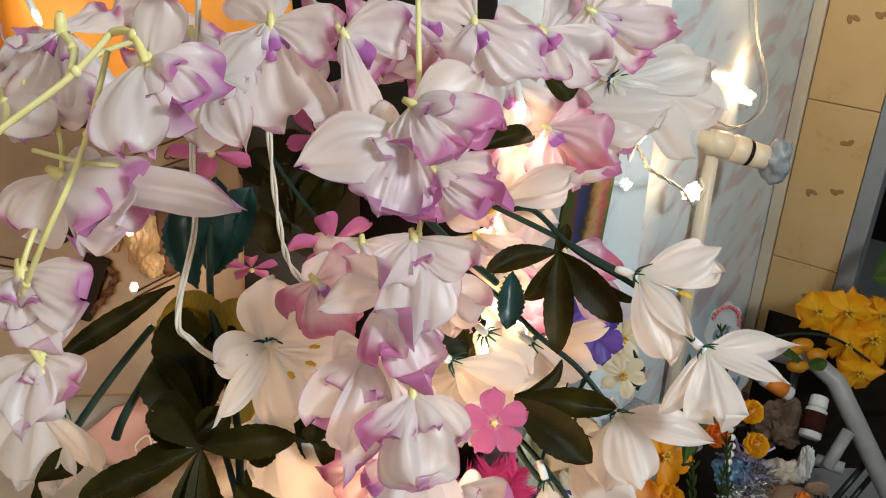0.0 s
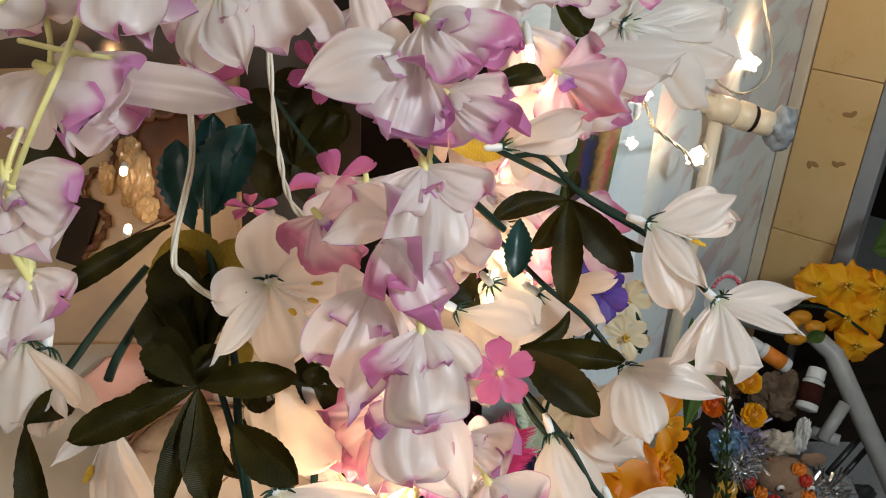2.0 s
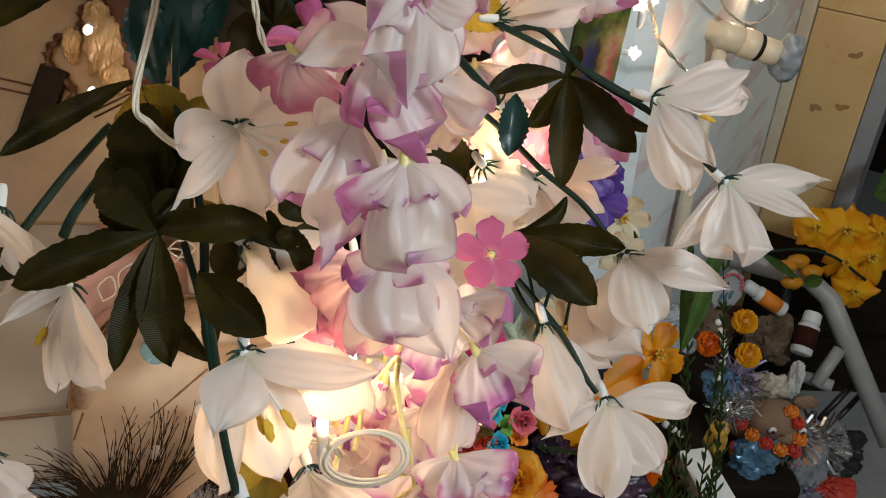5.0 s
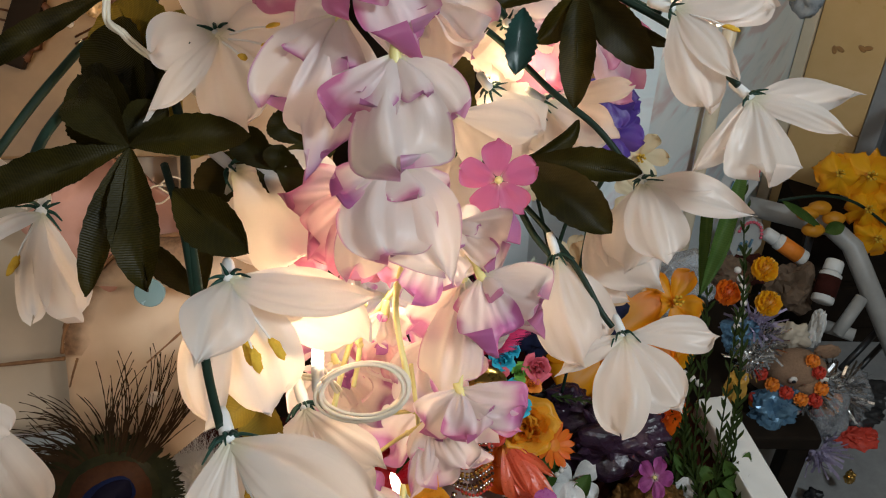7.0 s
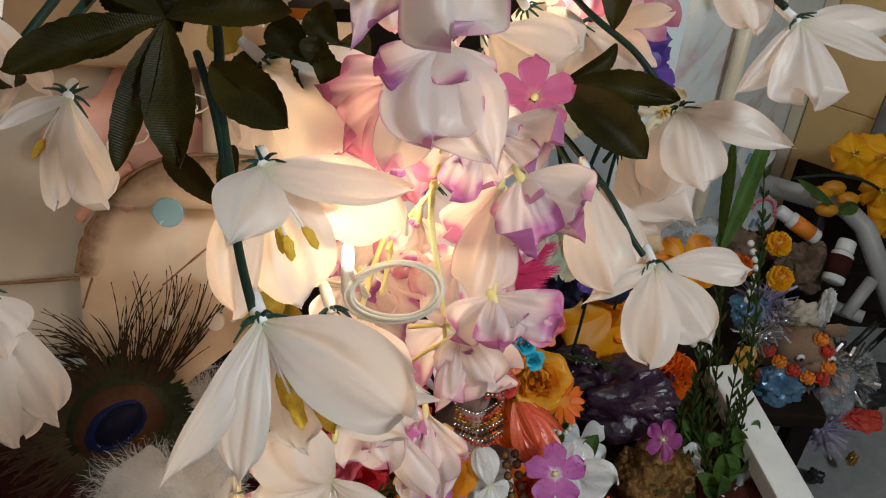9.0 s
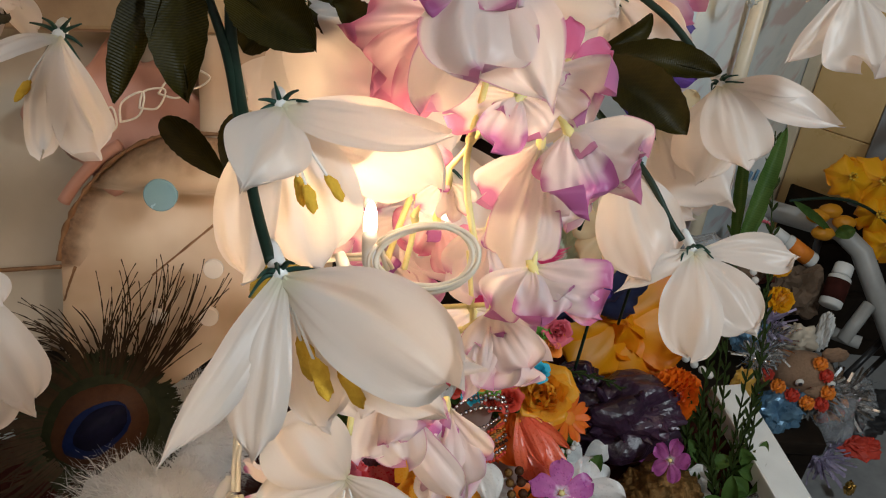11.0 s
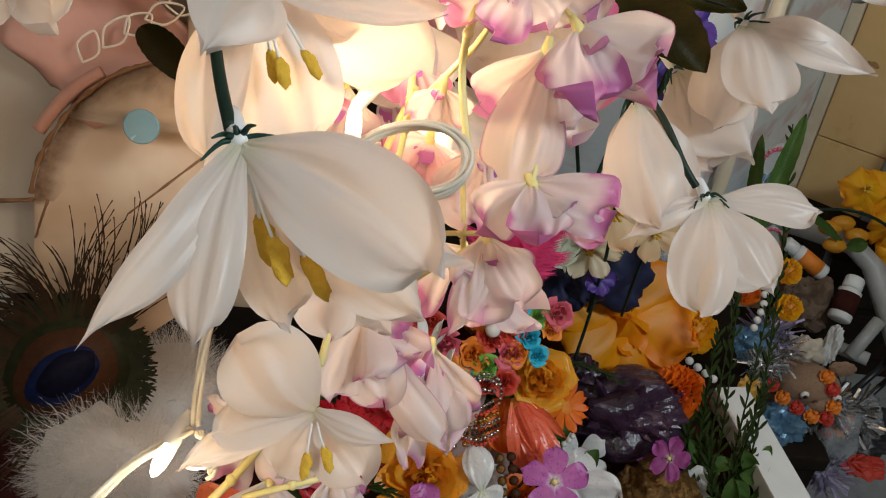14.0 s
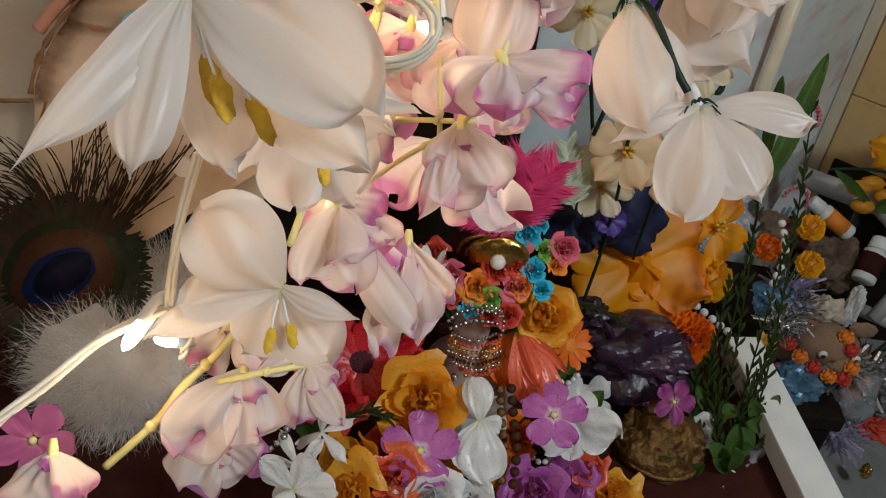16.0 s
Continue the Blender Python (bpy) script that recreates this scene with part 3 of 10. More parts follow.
def coil(points, rx, ry, turns, radius=0.0011):
    """Spare cable wound into a flat loop."""
    c, x, y = Vector(points[0]), Vector(points[1]).normalized(), Vector(points[2]).normalized()
    n = x.cross(y)
    rng = random.Random(9)
    line = []
    for k in range(int(turns * 36) + 1):
        a = 2 * math.pi * k / 36 + 2.6
        w = 1 + 0.09 * math.sin(0.37 * a) + 0.02 * math.sin(1.9 * a)
        line.append(x * rx * w * math.cos(a) + y * ry * (w + 0.06 * math.sin(0.6 * a)) * math.sin(a) * (1 + 0.12 * math.cos(a)) + n * (0.003 * math.sin(0.45 * a) + 0.001 * (k / 36 % 3)))
    bm = bmesh.new()
    tube(bm, line, radius, 7)
    ob = part("cable_loop", bm, WIRE, None)
    ob.location = c
    return tagged(ob, "spare white fairy light cable wound into a loop", "cable", "fairy light cables")

# ---- the room ----
def marble(nt, b):
    tc = nt.nodes.new("ShaderNodeTexCoord")
    mp = nt.nodes.new("ShaderNodeMapping")
    mp.inputs["Scale"].default_value = (1.7, 1.7, 4.6)
    mp.inputs["Rotation"].default_value = (0.0, 0.12, 0)
    nt.links.new(tc.outputs["Object"], mp.inputs[0])
    n1 = node(nt, "ShaderNodeTexNoise", Scale=2.4, Detail=5.0, Roughness=0.6, Distortion=0.7)
    n2 = node(nt, "ShaderNodeTexNoise", Scale=3.5, Detail=3.0, Roughness=0.5, Distortion=0.4)
    nt.links.new(mp.outputs[0], n1.inputs[0])
    nt.links.new(mp.outputs[0], n2.inputs[0])
    grey = ramp(nt, n1.outputs[0], (0.3, (0.6, 0.73, 0.78)), (0.44, (0.8, 0.89, 0.92)), (0.64, (0.88, 0.93, 0.95)))
    pink = ramp(nt, n2.outputs[0], (0.53, (0, 0, 0)), (0.62, (0.8, 0.8, 0.8)))
    c = mixed(nt, pink, grey, (0.7, 0.54, 0.56))
    nt.links.new(c, b.inputs["Base Color"])
    bump(nt, b, n1.outputs[0], 0.1, 0.001)


MARBLE = material("printed marble panel", marble, 0.28)
TILE = plain("beige glazed tile", (0.66, 0.43, 0.17), (0.76, 0.53, 0.26), 9, 0.3, relief=0.05)
GROUT = plain("grey grout", (0.44, 0.34, 0.22), (0.54, 0.42, 0.3), 80, 0.9)
MOTIF = plain("brown printed motif", (0.34, 0.16, 0.05), (0.45, 0.25, 0.1), 60, 0.35)
PAINT = plain("cream wall paint", (0.36, 0.31, 0.25), (0.44, 0.39, 0.32), 12, 0.8)
CEIL = plain("white ceiling paint", (0.76, 0.75, 0.72), (0.82, 0.81, 0.79), 12, 0.9)
FLOORM = plain("pale speckled floor tile", (0.26, 0.26, 0.26), (0.38, 0.38, 0.38), 45, 0.4)
GREY_METAL = plain("grey painted metal", (0.26, 0.27, 0.28), (0.34, 0.35, 0.36), 30, 0.5)
# near-black: dark wood, and painted darkness in the passage and behind things
DARK = plain("dark wood and painted darkness", (0.01, 0.007, 0.005), (0.025, 0.016, 0.01), 40, 0.7, gloss=0.12)
WOOD = plain("red brown carved wood", (0.05, 0.014, 0.004), (0.13, 0.045, 0.012), 55, 0.4)
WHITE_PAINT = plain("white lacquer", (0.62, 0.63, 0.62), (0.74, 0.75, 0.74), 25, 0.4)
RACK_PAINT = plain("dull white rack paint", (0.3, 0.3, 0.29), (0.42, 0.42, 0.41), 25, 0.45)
WHITE_PIPE = plain("cream plastic pipe", (0.66, 0.54, 0.38), (0.76, 0.66, 0.5), 30, 0.35)
FOGGY = plain("grey blue plastic", (0.2, 0.22, 0.24), (0.36, 0.4, 0.43), 60, 0.3, relief=0.9, distance=0.004)
U = Vector((0.55, 0.835, 0))
V = Vector((0.835, -0.55, 0))
CORNER = Vector((0.763, 1.81, 0))


def slab(name, lo, hi, mat, label, category, kind="structure", m=None, bevel=0.0):
    bm = bmesh.new()
    box(bm, lo, hi, bevel, m)
    return tagged(part(name, bm, mat, None, "", False), label, category, "", kind)


turned = Matrix.Translation(CORNER) @ Matrix((U, V, Vector((0, 0, 1)))).transposed().to_4x4()
slab("floor", (-4, -4, -0.1), (4, 4, 0), FLOORM, "pale speckled tiled floor", "floor")
# the ceiling is unseen, added to close the room and bounce light
slab("ceiling", (-4, -4, 2.7), (4, 4, 2.8), CEIL, "unseen white ceiling added to close the room", "ceiling")
# in the turned room: x runs along the marble wall, y away from it
slab("wall_north", (-1.03, -0.12, 0), (0, 0, 2.7), MARBLE, "wall panelled in white marble print with pink and grey streaks", "wall", m=turned)
slab("wall_alcove", (-2.6, 1.0, 0), (0.26, 1.12, 2.7), MARBLE, "marble printed back wall of the alcove", "wall")
# the cream walls are unseen too, added to bounce light round the room
slab("wall_west", (-2.72, -2.5, 0), (-2.6, 1.12, 2.7), PAINT, "unseen cream wall added to close the room", "wall")
slab("wall_south", (-2.72, -2.62, 0), (3.75, -2.5, 2.7), PAINT, "unseen cream wall added to close the room", "wall")
slab("wall_far_east", (3.62, -2.5, 0), (3.75, 0.1, 2.7), PAINT, "unseen cream wall added to close the room", "wall")
# tiled pier, beside it a dark doorway
wall_east = slab("wall_east", (0.0, -0.12, 0), (0.12, 0.177, 2.7), GROUT, "pier clad in beige tiles with brown leaf motifs", "wall", m=turned)
slab("wall_east_far", (0.0, 0.9, 0), (0.12, 3.45, 2.7), PAINT, "unseen cream wall added to close the room", "wall", m=turned)
slab("door_head", (0.0, 0.177, 2.1), (0.12, 0.9, 2.7), PAINT, "unseen cream wall added over the doorway", "wall", m=turned)
# near-black walls: the colour stands for the unlit space past the doorway
slab("dark_passage", (1.2, -0.4, 0), (1.3, 3.4, 2.7), DARK, "near-black wall painted for the darkness behind the doorway", "wall", m=turned)
slab("wall_passage", (0.12, -0.5, 0), (1.3, -0.4, 2.7), DARK, "near-black side wall painted for the same darkness", "wall", m=turned)
slab("corner_trim", (-0.02, 0.001, 0.0), (-0.001, 0.028, 2.7), WHITE_PIPE, "rounded cream corner strip", "trim", m=turned, bevel=0.004)
slab("door_1", (-0.012, 0.177, 0), (0.12, 0.215, 2.1), GREY_METAL, "grey painted metal door frame", "door frame", m=turned, bevel=0.003)
for k in range(-3, 5):
    z0 = 0.51 + 0.393 * k
    lo, hi = max(0.002, z0 + 0.0015), min(2.69, z0 + 0.3915)
    if hi < lo:
        continue
    bm = bmesh.new()
    box(bm, (-0.008, 0.03, lo), (0.004, 0.175, hi), 0.0012, turned)
    tile = part("tile", bm, TILE, wall_east, "", False)
    # printed pairs of fallen leaves
    for q, (y, z) in enumerate(((0.076, -0.008), (0.08, 0.179), (0.132, 0.195), (0.128, 0.311), (0.108, 0.378))):
        if not lo + 0.015 < z0 + z % 0.393 < hi - 0.015:
            continue
        bm = bmesh.new()
        for e in range(2):
            for v in ball(bm, (0, 0, 0), 0.009, (0.06, 0.62, 1.1), 2):
                v.co = turned @ (Matrix.Rotation(0.9 * (e - 0.5) + 0.7 * q, 3, "X") @ v.co + Vector((-0.0085, y + 0.011 * (e - 0.5), z0 + z % 0.393 + 0.004 * e)))
        part("leaf_motif", bm, MOTIF, tile)

# water pipe with a socket and a fogged plastic cup on its end
RUN = (U * 0.5 + V * 0.87 - Vector((0, 0, 0.3))).normalized()
pipe_at = Vector((0.4197, 1.2518, 0))
pipe = empty("water_pipe", pipe_at, "cream plastic water pipe with a socket on the marble wall", "pipe")
o = Vector((0, 0, 1.04))
bm = bmesh.new()
tube(bm, [Vector((0, 0, 0.02)), Vector((0, 0, 0.6)), Vector((0, 0, 1.04))], 0.011, 14)
part("riser", bm, WHITE_PIPE, pipe)
bm = bmesh.new()
tube(bm, [o - RUN * v for v in (0.03, 0.012, 0.011, -0.0, -0.022, -0.028)], [0.014, 0.014, 0.019, 0.021, 0.021, 0.017], 18)
part("elbow", bm, WHITE_PIPE, pipe)
bm = bmesh.new()
tube(bm, [o + RUN * v for v in (0.026, 0.03, 0.05, 0.054)], [0.018, 0.022, 0.022, 0.019], 18)
part("socket", bm, WHITE_PIPE, pipe)
bm = bmesh.new()
tube(bm, [o + RUN * v for v in (0.052, 0.054, 0.058, 0.06)], [0.019, 0.0205, 0.0205, 0.018], 18)
part("seal", bm, DARK, pipe, "dark rubber seal")
bm = bmesh.new()
tube(bm, [o + RUN * v for v in (0.058, 0.06, 0.085, 0.087)], [0.016, 0.0195, 0.0195, 0.016], 18)
part("reducer", bm, WHITE_PIPE, pipe)
bm = bmesh.new()
for v in ball(bm, (0, 0, 0), 0.026, (0.85, 0.85, 1.3), 4):
    v.co = o + RUN * 0.104 + v.co * (1 + 0.3 * noise.noise(v.co * 70) + 0.18 * abs(noise.noise(v.co * 190)))
part("cap", bm, FOGGY, pipe, "crumpled grey-blue plastic bag tied over the end")

# ---- the altar ----
CLOTH_RED = plain("dark red cloth", (0.03, 0.008, 0.006), (0.06, 0.016, 0.012), 60, 0.9, gloss=0.1)
bm = bmesh.new()
foot = [(-0.75, 0.1), (0.47, 0.42), (0.33, 0.86), (0.1, 1.02), (-0.75, 0.55)]
vs = [[bm.verts.new((x, y, z)) for x, y in foot] for z in (0.56, 0.6)]
bm.faces.new(vs[0][::-1])
bm.faces.new(vs[1])
for i in range(5):
    bm.faces.new((vs[0][i], vs[0][(i + 1) % 5], vs[1][(i + 1) % 5], vs[1][i]))
altar = empty("altar_table", (0, 0.5, 0), "altar table with white legs under a dark red cloth", "table")
top = part("tabletop", bm, CLOTH_RED, altar, "tabletop under dark red cloth", False)
top.location = (0, -0.5, 0)
for x, y in ((-0.68, 0.2), (0.38, 0.5), (0.25, 0.84), (-0.68, 0.48)):
    bm = bmesh.new()
    box(bm, (x - 0.02, y - 0.52, 0), (x + 0.02, y - 0.48, 0.56), 0.003)
    part("leg", bm, WHITE_PAINT, altar, "", False)

# ---- kinds of things on and round the altar ----
GOLD = plain("polished gold", (0.55, 0.3, 0.06), (0.75, 0.48, 0.14), 90, 0.28, 1.0)
OLD_GOLD = plain("tarnished brass", (0.09, 0.045, 0.014), (0.3, 0.16, 0.05), 130, 0.5, 0.75, 0.9, distance=0.004)
COPPER = plain("polished copper bead", (0.55, 0.3, 0.16), (0.75, 0.45, 0.25), 90, 0.22, 0.9)
SILVER = plain("silver foil", (0.5, 0.5, 0.5), (0.75, 0.75, 0.76), 120, 0.22, 1.0, 0.5)
PEARL = plain("pearl", (0.75, 0.7, 0.64), (0.84, 0.8, 0.76), 60, 0.2)
SKIN = plain("painted plaster", (0.36, 0.24, 0.2), (0.5, 0.36, 0.32), 60, 0.4)
MAROON = plain("dark maroon florets", (0.02, 0.004, 0.006), (0.12, 0.015, 0.03), 700, 0.5, relief=1.0, distance=0.002)
INK = plain("black paint", (0.01, 0.01, 0.012), (0.025, 0.025, 0.03), 50, 0.4)
TEAL = plain("turquoise paper", (0.01, 0.34, 0.52), (0.03, 0.5, 0.68), 90, 0.6)
GREENP = plain("bright green paper", (0.1, 0.32, 0.04), (0.2, 0.45, 0.08), 90, 0.6)
REDP = plain("scarlet paper", (0.45, 0.03, 0.02), (0.62, 0.06, 0.03), 90, 0.6)
ORANGEP = plain("orange paper", (0.7, 0.17, 0.01), (0.82, 0.28, 0.03), 90, 0.6)
ROSEP = plain("rose paper", (0.55, 0.07, 0.12), (0.7, 0.15, 0.2), 90, 0.6)
BLUEP = plain("blue foil", (0.05, 0.13, 0.24), (0.2, 0.36, 0.5), 70, 0.3, 0.3, 0.6)
NAVY = plain("navy cloth", (0.006, 0.008, 0.03), (0.015, 0.02, 0.07), 60, 0.7)
LILAC = plain("lilac foil", (0.28, 0.22, 0.38), (0.5, 0.45, 0.6), 70, 0.3, 0.3, 0.6)


def fluff_mat(nt, b):
    c = ramp(nt, noise_of(nt, 60, 3), (0.3, (0.93, 0.92, 0.9)), (0.7, (0.97, 0.96, 0.95)))
    nt.links.new(c, b.inputs["Base Color"])
    b.inputs["Specular IOR Level"].default_value = 0.1
    translucent(nt, b, c, 0.5)


FUR = material("white down", fluff_mat, 0.9)
BARB = plain("dark feather barb", (0.02, 0.011, 0.005), (0.05, 0.028, 0.012), 200, 0.55, gloss=0.2)
BARB_GREEN = plain("green feather barb", (0.01, 0.013, 0.005), (0.028, 0.03, 0.011), 200, 0.5, gloss=0.2)
COPPER = plain("copper feather eye", (0.035, 0.012, 0.005), (0.07, 0.026, 0.009), 300, 0.6, gloss=0.2)
EYE_BLUE = plain("blue feather eye", (0.002, 0.006, 0.035), (0.005, 0.014, 0.07), 300, 0.5, gloss=0.2)
EYE_DARK = plain("black blue feather eye", (0.003, 0.003, 0.01), (0.007, 0.006, 0.02), 300, 0.6, gloss=0.1)
IVORY = plain("cream glazed cloth", (0.5, 0.36, 0.24), (0.64, 0.5, 0.36), 22, 0.42, relief=0.15)
IVORY_PALE = plain("pale painted cloth", (0.48, 0.41, 0.32), (0.6, 0.53, 0.43), 18, 0.5)
DARK_SHEET = plain("near-black sheet", (0.025, 0.018, 0.013), (0.05, 0.038, 0.028), 30, 0.7, gloss=0.2)
PINK_CLOTH = plain("salmon pink painted cloth", (0.5, 0.25, 0.19), (0.64, 0.37, 0.3), 25, 0.55)
BROWN_EDGE = plain("rubbed brown edge", (0.16, 0.075, 0.03), (0.36, 0.2, 0.1), 120, 0.7, relief=0.7)
GREY_PAINT = plain("pale cream paint", (0.78, 0.7, 0.58), (0.86, 0.79, 0.68), 40, 0.5)
ORANGE_CLOTH = plain("orange satin", (0.75, 0.25, 0.02), (0.85, 0.36, 0.05), 14, 0.45)
PLUSH = plain("brown plush", (0.2, 0.12, 0.07), (0.32, 0.2, 0.13), 300, 0.95, relief=0.8)
BLACK_PLASTIC = plain("black plastic", (0.012, 0.012, 0.014), (0.03, 0.03, 0.032), 40, 0.4)
BROWN_CLOTH = plain("brown packing cloth", (0.08, 0.05, 0.03), (0.17, 0.11, 0.07), 40, 0.8)
FEATHER_PINK = plain("magenta down", (0.72, 0.03, 0.16), (0.85, 0.08, 0.26), 200, 0.8)
FEATHER_GREEN = plain("pale green down", (0.5, 0.58, 0.42), (0.62, 0.68, 0.52), 200, 0.8)


def clear_film(nt, b):
    n = noise_of(nt, 40, 4)
    b.inputs["Base Color"].default_value = (0.75, 0.78, 0.82, 1)
    b.inputs["Transmission Weight"].default_value = 0.75
    b.inputs["IOR"].default_value = 1.2
    bump(nt, b, n, 0.6, 0.003)


FILM = material("crumpled clear film", clear_film, 0.12)


def glass_purple(nt, b):
    n = noise_of(nt, 26, 5)
    nt.links.new(ramp(nt, n, (0.3, (0.012, 0.006, 0.012)), (0.58, (0.04, 0.018, 0.04)), (0.8, (0.16, 0.09, 0.13))), b.inputs["Base Color"])
    bump(nt, b, noise_of(nt, 90, 4), 0.6, 0.003)


AMETHYST = material("dark purple crystal", glass_purple, 0.28)


SEQUIN = plain("pale blue mirror foil", (0.26, 0.5, 0.62), (0.36, 0.6, 0.7), 30, 0.25, 0.3, 0.05)


def rubbed_mat(nt, b):
    """Cream glazed cloth, worn brown in a ragged band along its welt."""
    uv, x, y = uv_of(nt)
    n1, n2, n3 = noise_of(nt, 70, 5), noise_of(nt, 18, 3), noise_of(nt, 260, 3)
    cream = ramp(nt, n2, (0.3, (0.5, 0.36, 0.23)), (0.5, (0.6, 0.46, 0.33)), (0.72, (0.68, 0.56, 0.43)))
    d = math_node(nt, "ADD", x, math_node(nt, "ADD", math_node(nt, "MULTIPLY", math_node(nt, "SUBTRACT", n1, 0.5), 0.22), math_node(nt, "MULTIPLY", math_node(nt, "SUBTRACT", n2, 0.5), 0.3)))
    wear = ramp(nt, d, (0.0, (1, 1, 1)), (0.14, (0.7, 0.7, 0.7)), (0.36, (0, 0, 0)))
    brown = ramp(nt, n3, (0.3, (0.1, 0.05, 0.022)), (0.7, (0.3, 0.17, 0.09)))
    nt.links.new(mixed(nt, wear, cream, brown), b.inputs["Base Color"])
    bump(nt, b, n1, 0.25, 0.001)


RUBBED = material("cream cloth with rubbed edge", rubbed_mat, 0.45)


def facing_matrix(facing, turn=0):
    return Vector(facing).normalized().to_track_quat("Z", "Y").to_matrix() @ Matrix.Rotation(radians(turn), 3, "Z")


def rose(at, facing, radius, mat, label, petals=25, tall=1.0, name="rose"):
    """A rose head: petals wrapped in a spiral, the outer ones opening and rolling back."""
    thing = empty(name, at, label, "flower", "flowers offered on the altar")
    q = facing_matrix(facing, random.uniform(0, 360))
    for k in range(petals):
        f = k / (petals - 1)
        r0, h, flare, span = radius * (0.1 + 0.52 * f), radius * tall * (0.95 - 0.3 * f), radius * (-0.05 + 0.5 * f * f), 2.3 - 0.6 * f
        a0 = k * 2.4
        bm = bmesh.new()
        uv = bm.loops.layers.uv.new("UVMap")
        rows, seed = [], random.uniform(0, 90)
        for j in range(8):
            s = j / 7
            row = []
            for i in range(9):
                u = i / 4 - 1
                wob = noise.noise(Vector((u * 1.5, s * 2, seed)))
                narrow = 0.35 + 0.65 * math.sin(1.57 * min(1, s * 1.35))
                rr = r0 * (0.35 + 0.65 * math.sin(1.57 * min(1, s * 1.5))) - (0.3 * r0 * s ** 3 if f < 0.5 else 0) + flare * s ** 2.5 + 0.17 * radius * wob * (0.4 + s) + 0.06 * radius * s * math.sin(5 * u + seed)
                ang = a0 + u * span * 0.5 * narrow
                zz = h * s * (1 - 0.16 * u * u) - max(0, flare) * 0.6 * s ** 5 + 0.2 * radius * wob * s
                row.append(bm.verts.new(q @ Vector((rr * math.cos(ang), rr * math.sin(ang), zz - 0.4 * radius))))
            rows.append(row)
        for j in range(7):
            for i in range(8):
                fc = bm.faces.new((rows[j][i], rows[j][i + 1], rows[j + 1][i + 1], rows[j + 1][i]))
                for l, (di, dj) in zip(fc.loops, ((0, 0), (1, 0), (1, 1), (0, 1))):
                    l[uv].uv = ((i + di) / 8, (j + dj) / 7)
        part("petal", bm, mat, thing)
    return thing


def daisy(at, facing, radius, mat, label, petals=22, name="gerbera", eye=None):
    """Rings of narrow petals round a dark button."""
    thing = empty(name, at, label, "flower", "flowers offered on the altar")
    q = facing_matrix(facing)
    for k in range(petals):
        ring = k % 2
        bm = bmesh.new()
        petal(bm, (0, 0, 0), (radius * (1 - 0.12 * ring), 0, 0), radius * 0.3, 0, 0, "lily", 0.2, 0.05, 1, 4, 7)
        n0, s0 = frame_of(Vector((1, 0, 0)), 0)
        m = q @ Matrix.Rotation(2 * math.pi * k / petals, 3, "Z") @ Matrix.Rotation(-0.1 - 0.14 * ring, 3, "Y") @ Matrix((Vector((1, 0, 0)), s0, n0)).to_3x3()
        for v in bm.verts:
            v.co = m @ v.co
        part("petal", bm, mat, thing)
    bm = bmesh.new()
    for v in ball(bm, (0, 0, 0), radius * 0.3, (1, 1, 0.32), 4):
        v.co = q @ (v.co * (1 + 0.12 * noise.noise(v.co * 4 / radius * 6)))
    part("button", bm, eye or MAROON, thing, "dark glistening centre")
    return thing


def pompon(at, radius, mat, label, count=90, name="marigold"):
    """A ball of small frilled petals."""
    thing = empty(name, at, label, "flower", "flowers offered on the altar")
    bm = bmesh.new()
    uv = bm.loops.layers.uv.new("UVMap")
    for k in range(count):
        z = 1 - 2 * (k + 0.5) / count
        a = k * 2.39996
        d = Vector((math.sqrt(1 - z * z) * math.cos(a), math.sqrt(1 - z * z) * math.sin(a), z))
        x = d.orthogonal().normalized()
        y = d.cross(x)
        c = [0.35 * d, 0.85 * d + 0.28 * x, 1.02 * d + 0.22 * x + 0.12 * y, 1.06 * d, 1.0 * d - 0.24 * x + 0.1 * y, 0.85 * d - 0.28 * x]
        vs = [bm.verts.new(v * radius * random.uniform(0.92, 1.06)) for v in c]
        for tri in ((0, 1, 2), (0, 2, 3), (0, 3, 4), (0, 4, 5)):
            f = bm.faces.new([vs[i] for i in tri])
            for l, i in zip(f.loops, tri):
                l[uv].uv = (0.5, 0.3 + 0.1 * i)
    part("ruff", bm, mat, thing)["kind"] = "stuff"
    bm = bmesh.new()
    ball(bm, (0, 0, 0), radius * 0.72, (1, 1, 1), 2)
    part("heart", bm, mat, thing)
    return thing


def open_flower(at, facing, radius, mat, label, count=5, droop=0.3, turn=0, name="fresh_flower", wide=0.8, group="flowers offered on the altar", eye=None, shape="lily"):
    thing = empty(name, at, label, "flower", group)
    q = facing_matrix(facing, turn)
    for k in range(count):
        bm = bmesh.new()
        petal(bm, (0, 0, 0), (radius, 0, 0), radius * wide, 0, 0.12, shape, 0.3, 0.1, 2, 8, 9)
        n0, s0 = frame_of(Vector((1, 0, 0)), 0)
        m = q @ Matrix.Rotation(2 * math.pi * k / count + random.uniform(-0.15, 0.15), 3, "Z") @ Matrix.Rotation(-droop + random.uniform(-0.2, 0.2), 3, "Y") @ Matrix((Vector((1, 0, 0)), s0, n0)).to_3x3()
        for v in bm.verts:
            v.co = m @ v.co
        part("petal", bm, mat, thing)
    if eye:
        bm = bmesh.new()
        for k in range(6):
            tip = q @ Vector((0.12 * radius * math.cos(k), 0.12 * radius * math.sin(k), 0.35 * radius))
            tube(bm, [Vector(), tip * 0.6, tip], 0.03 * radius, 5)
            ball(bm, tip, 0.055 * radius, (1, 1, 1), 1)
        part("pistil", bm, eye, thing)
    return thing


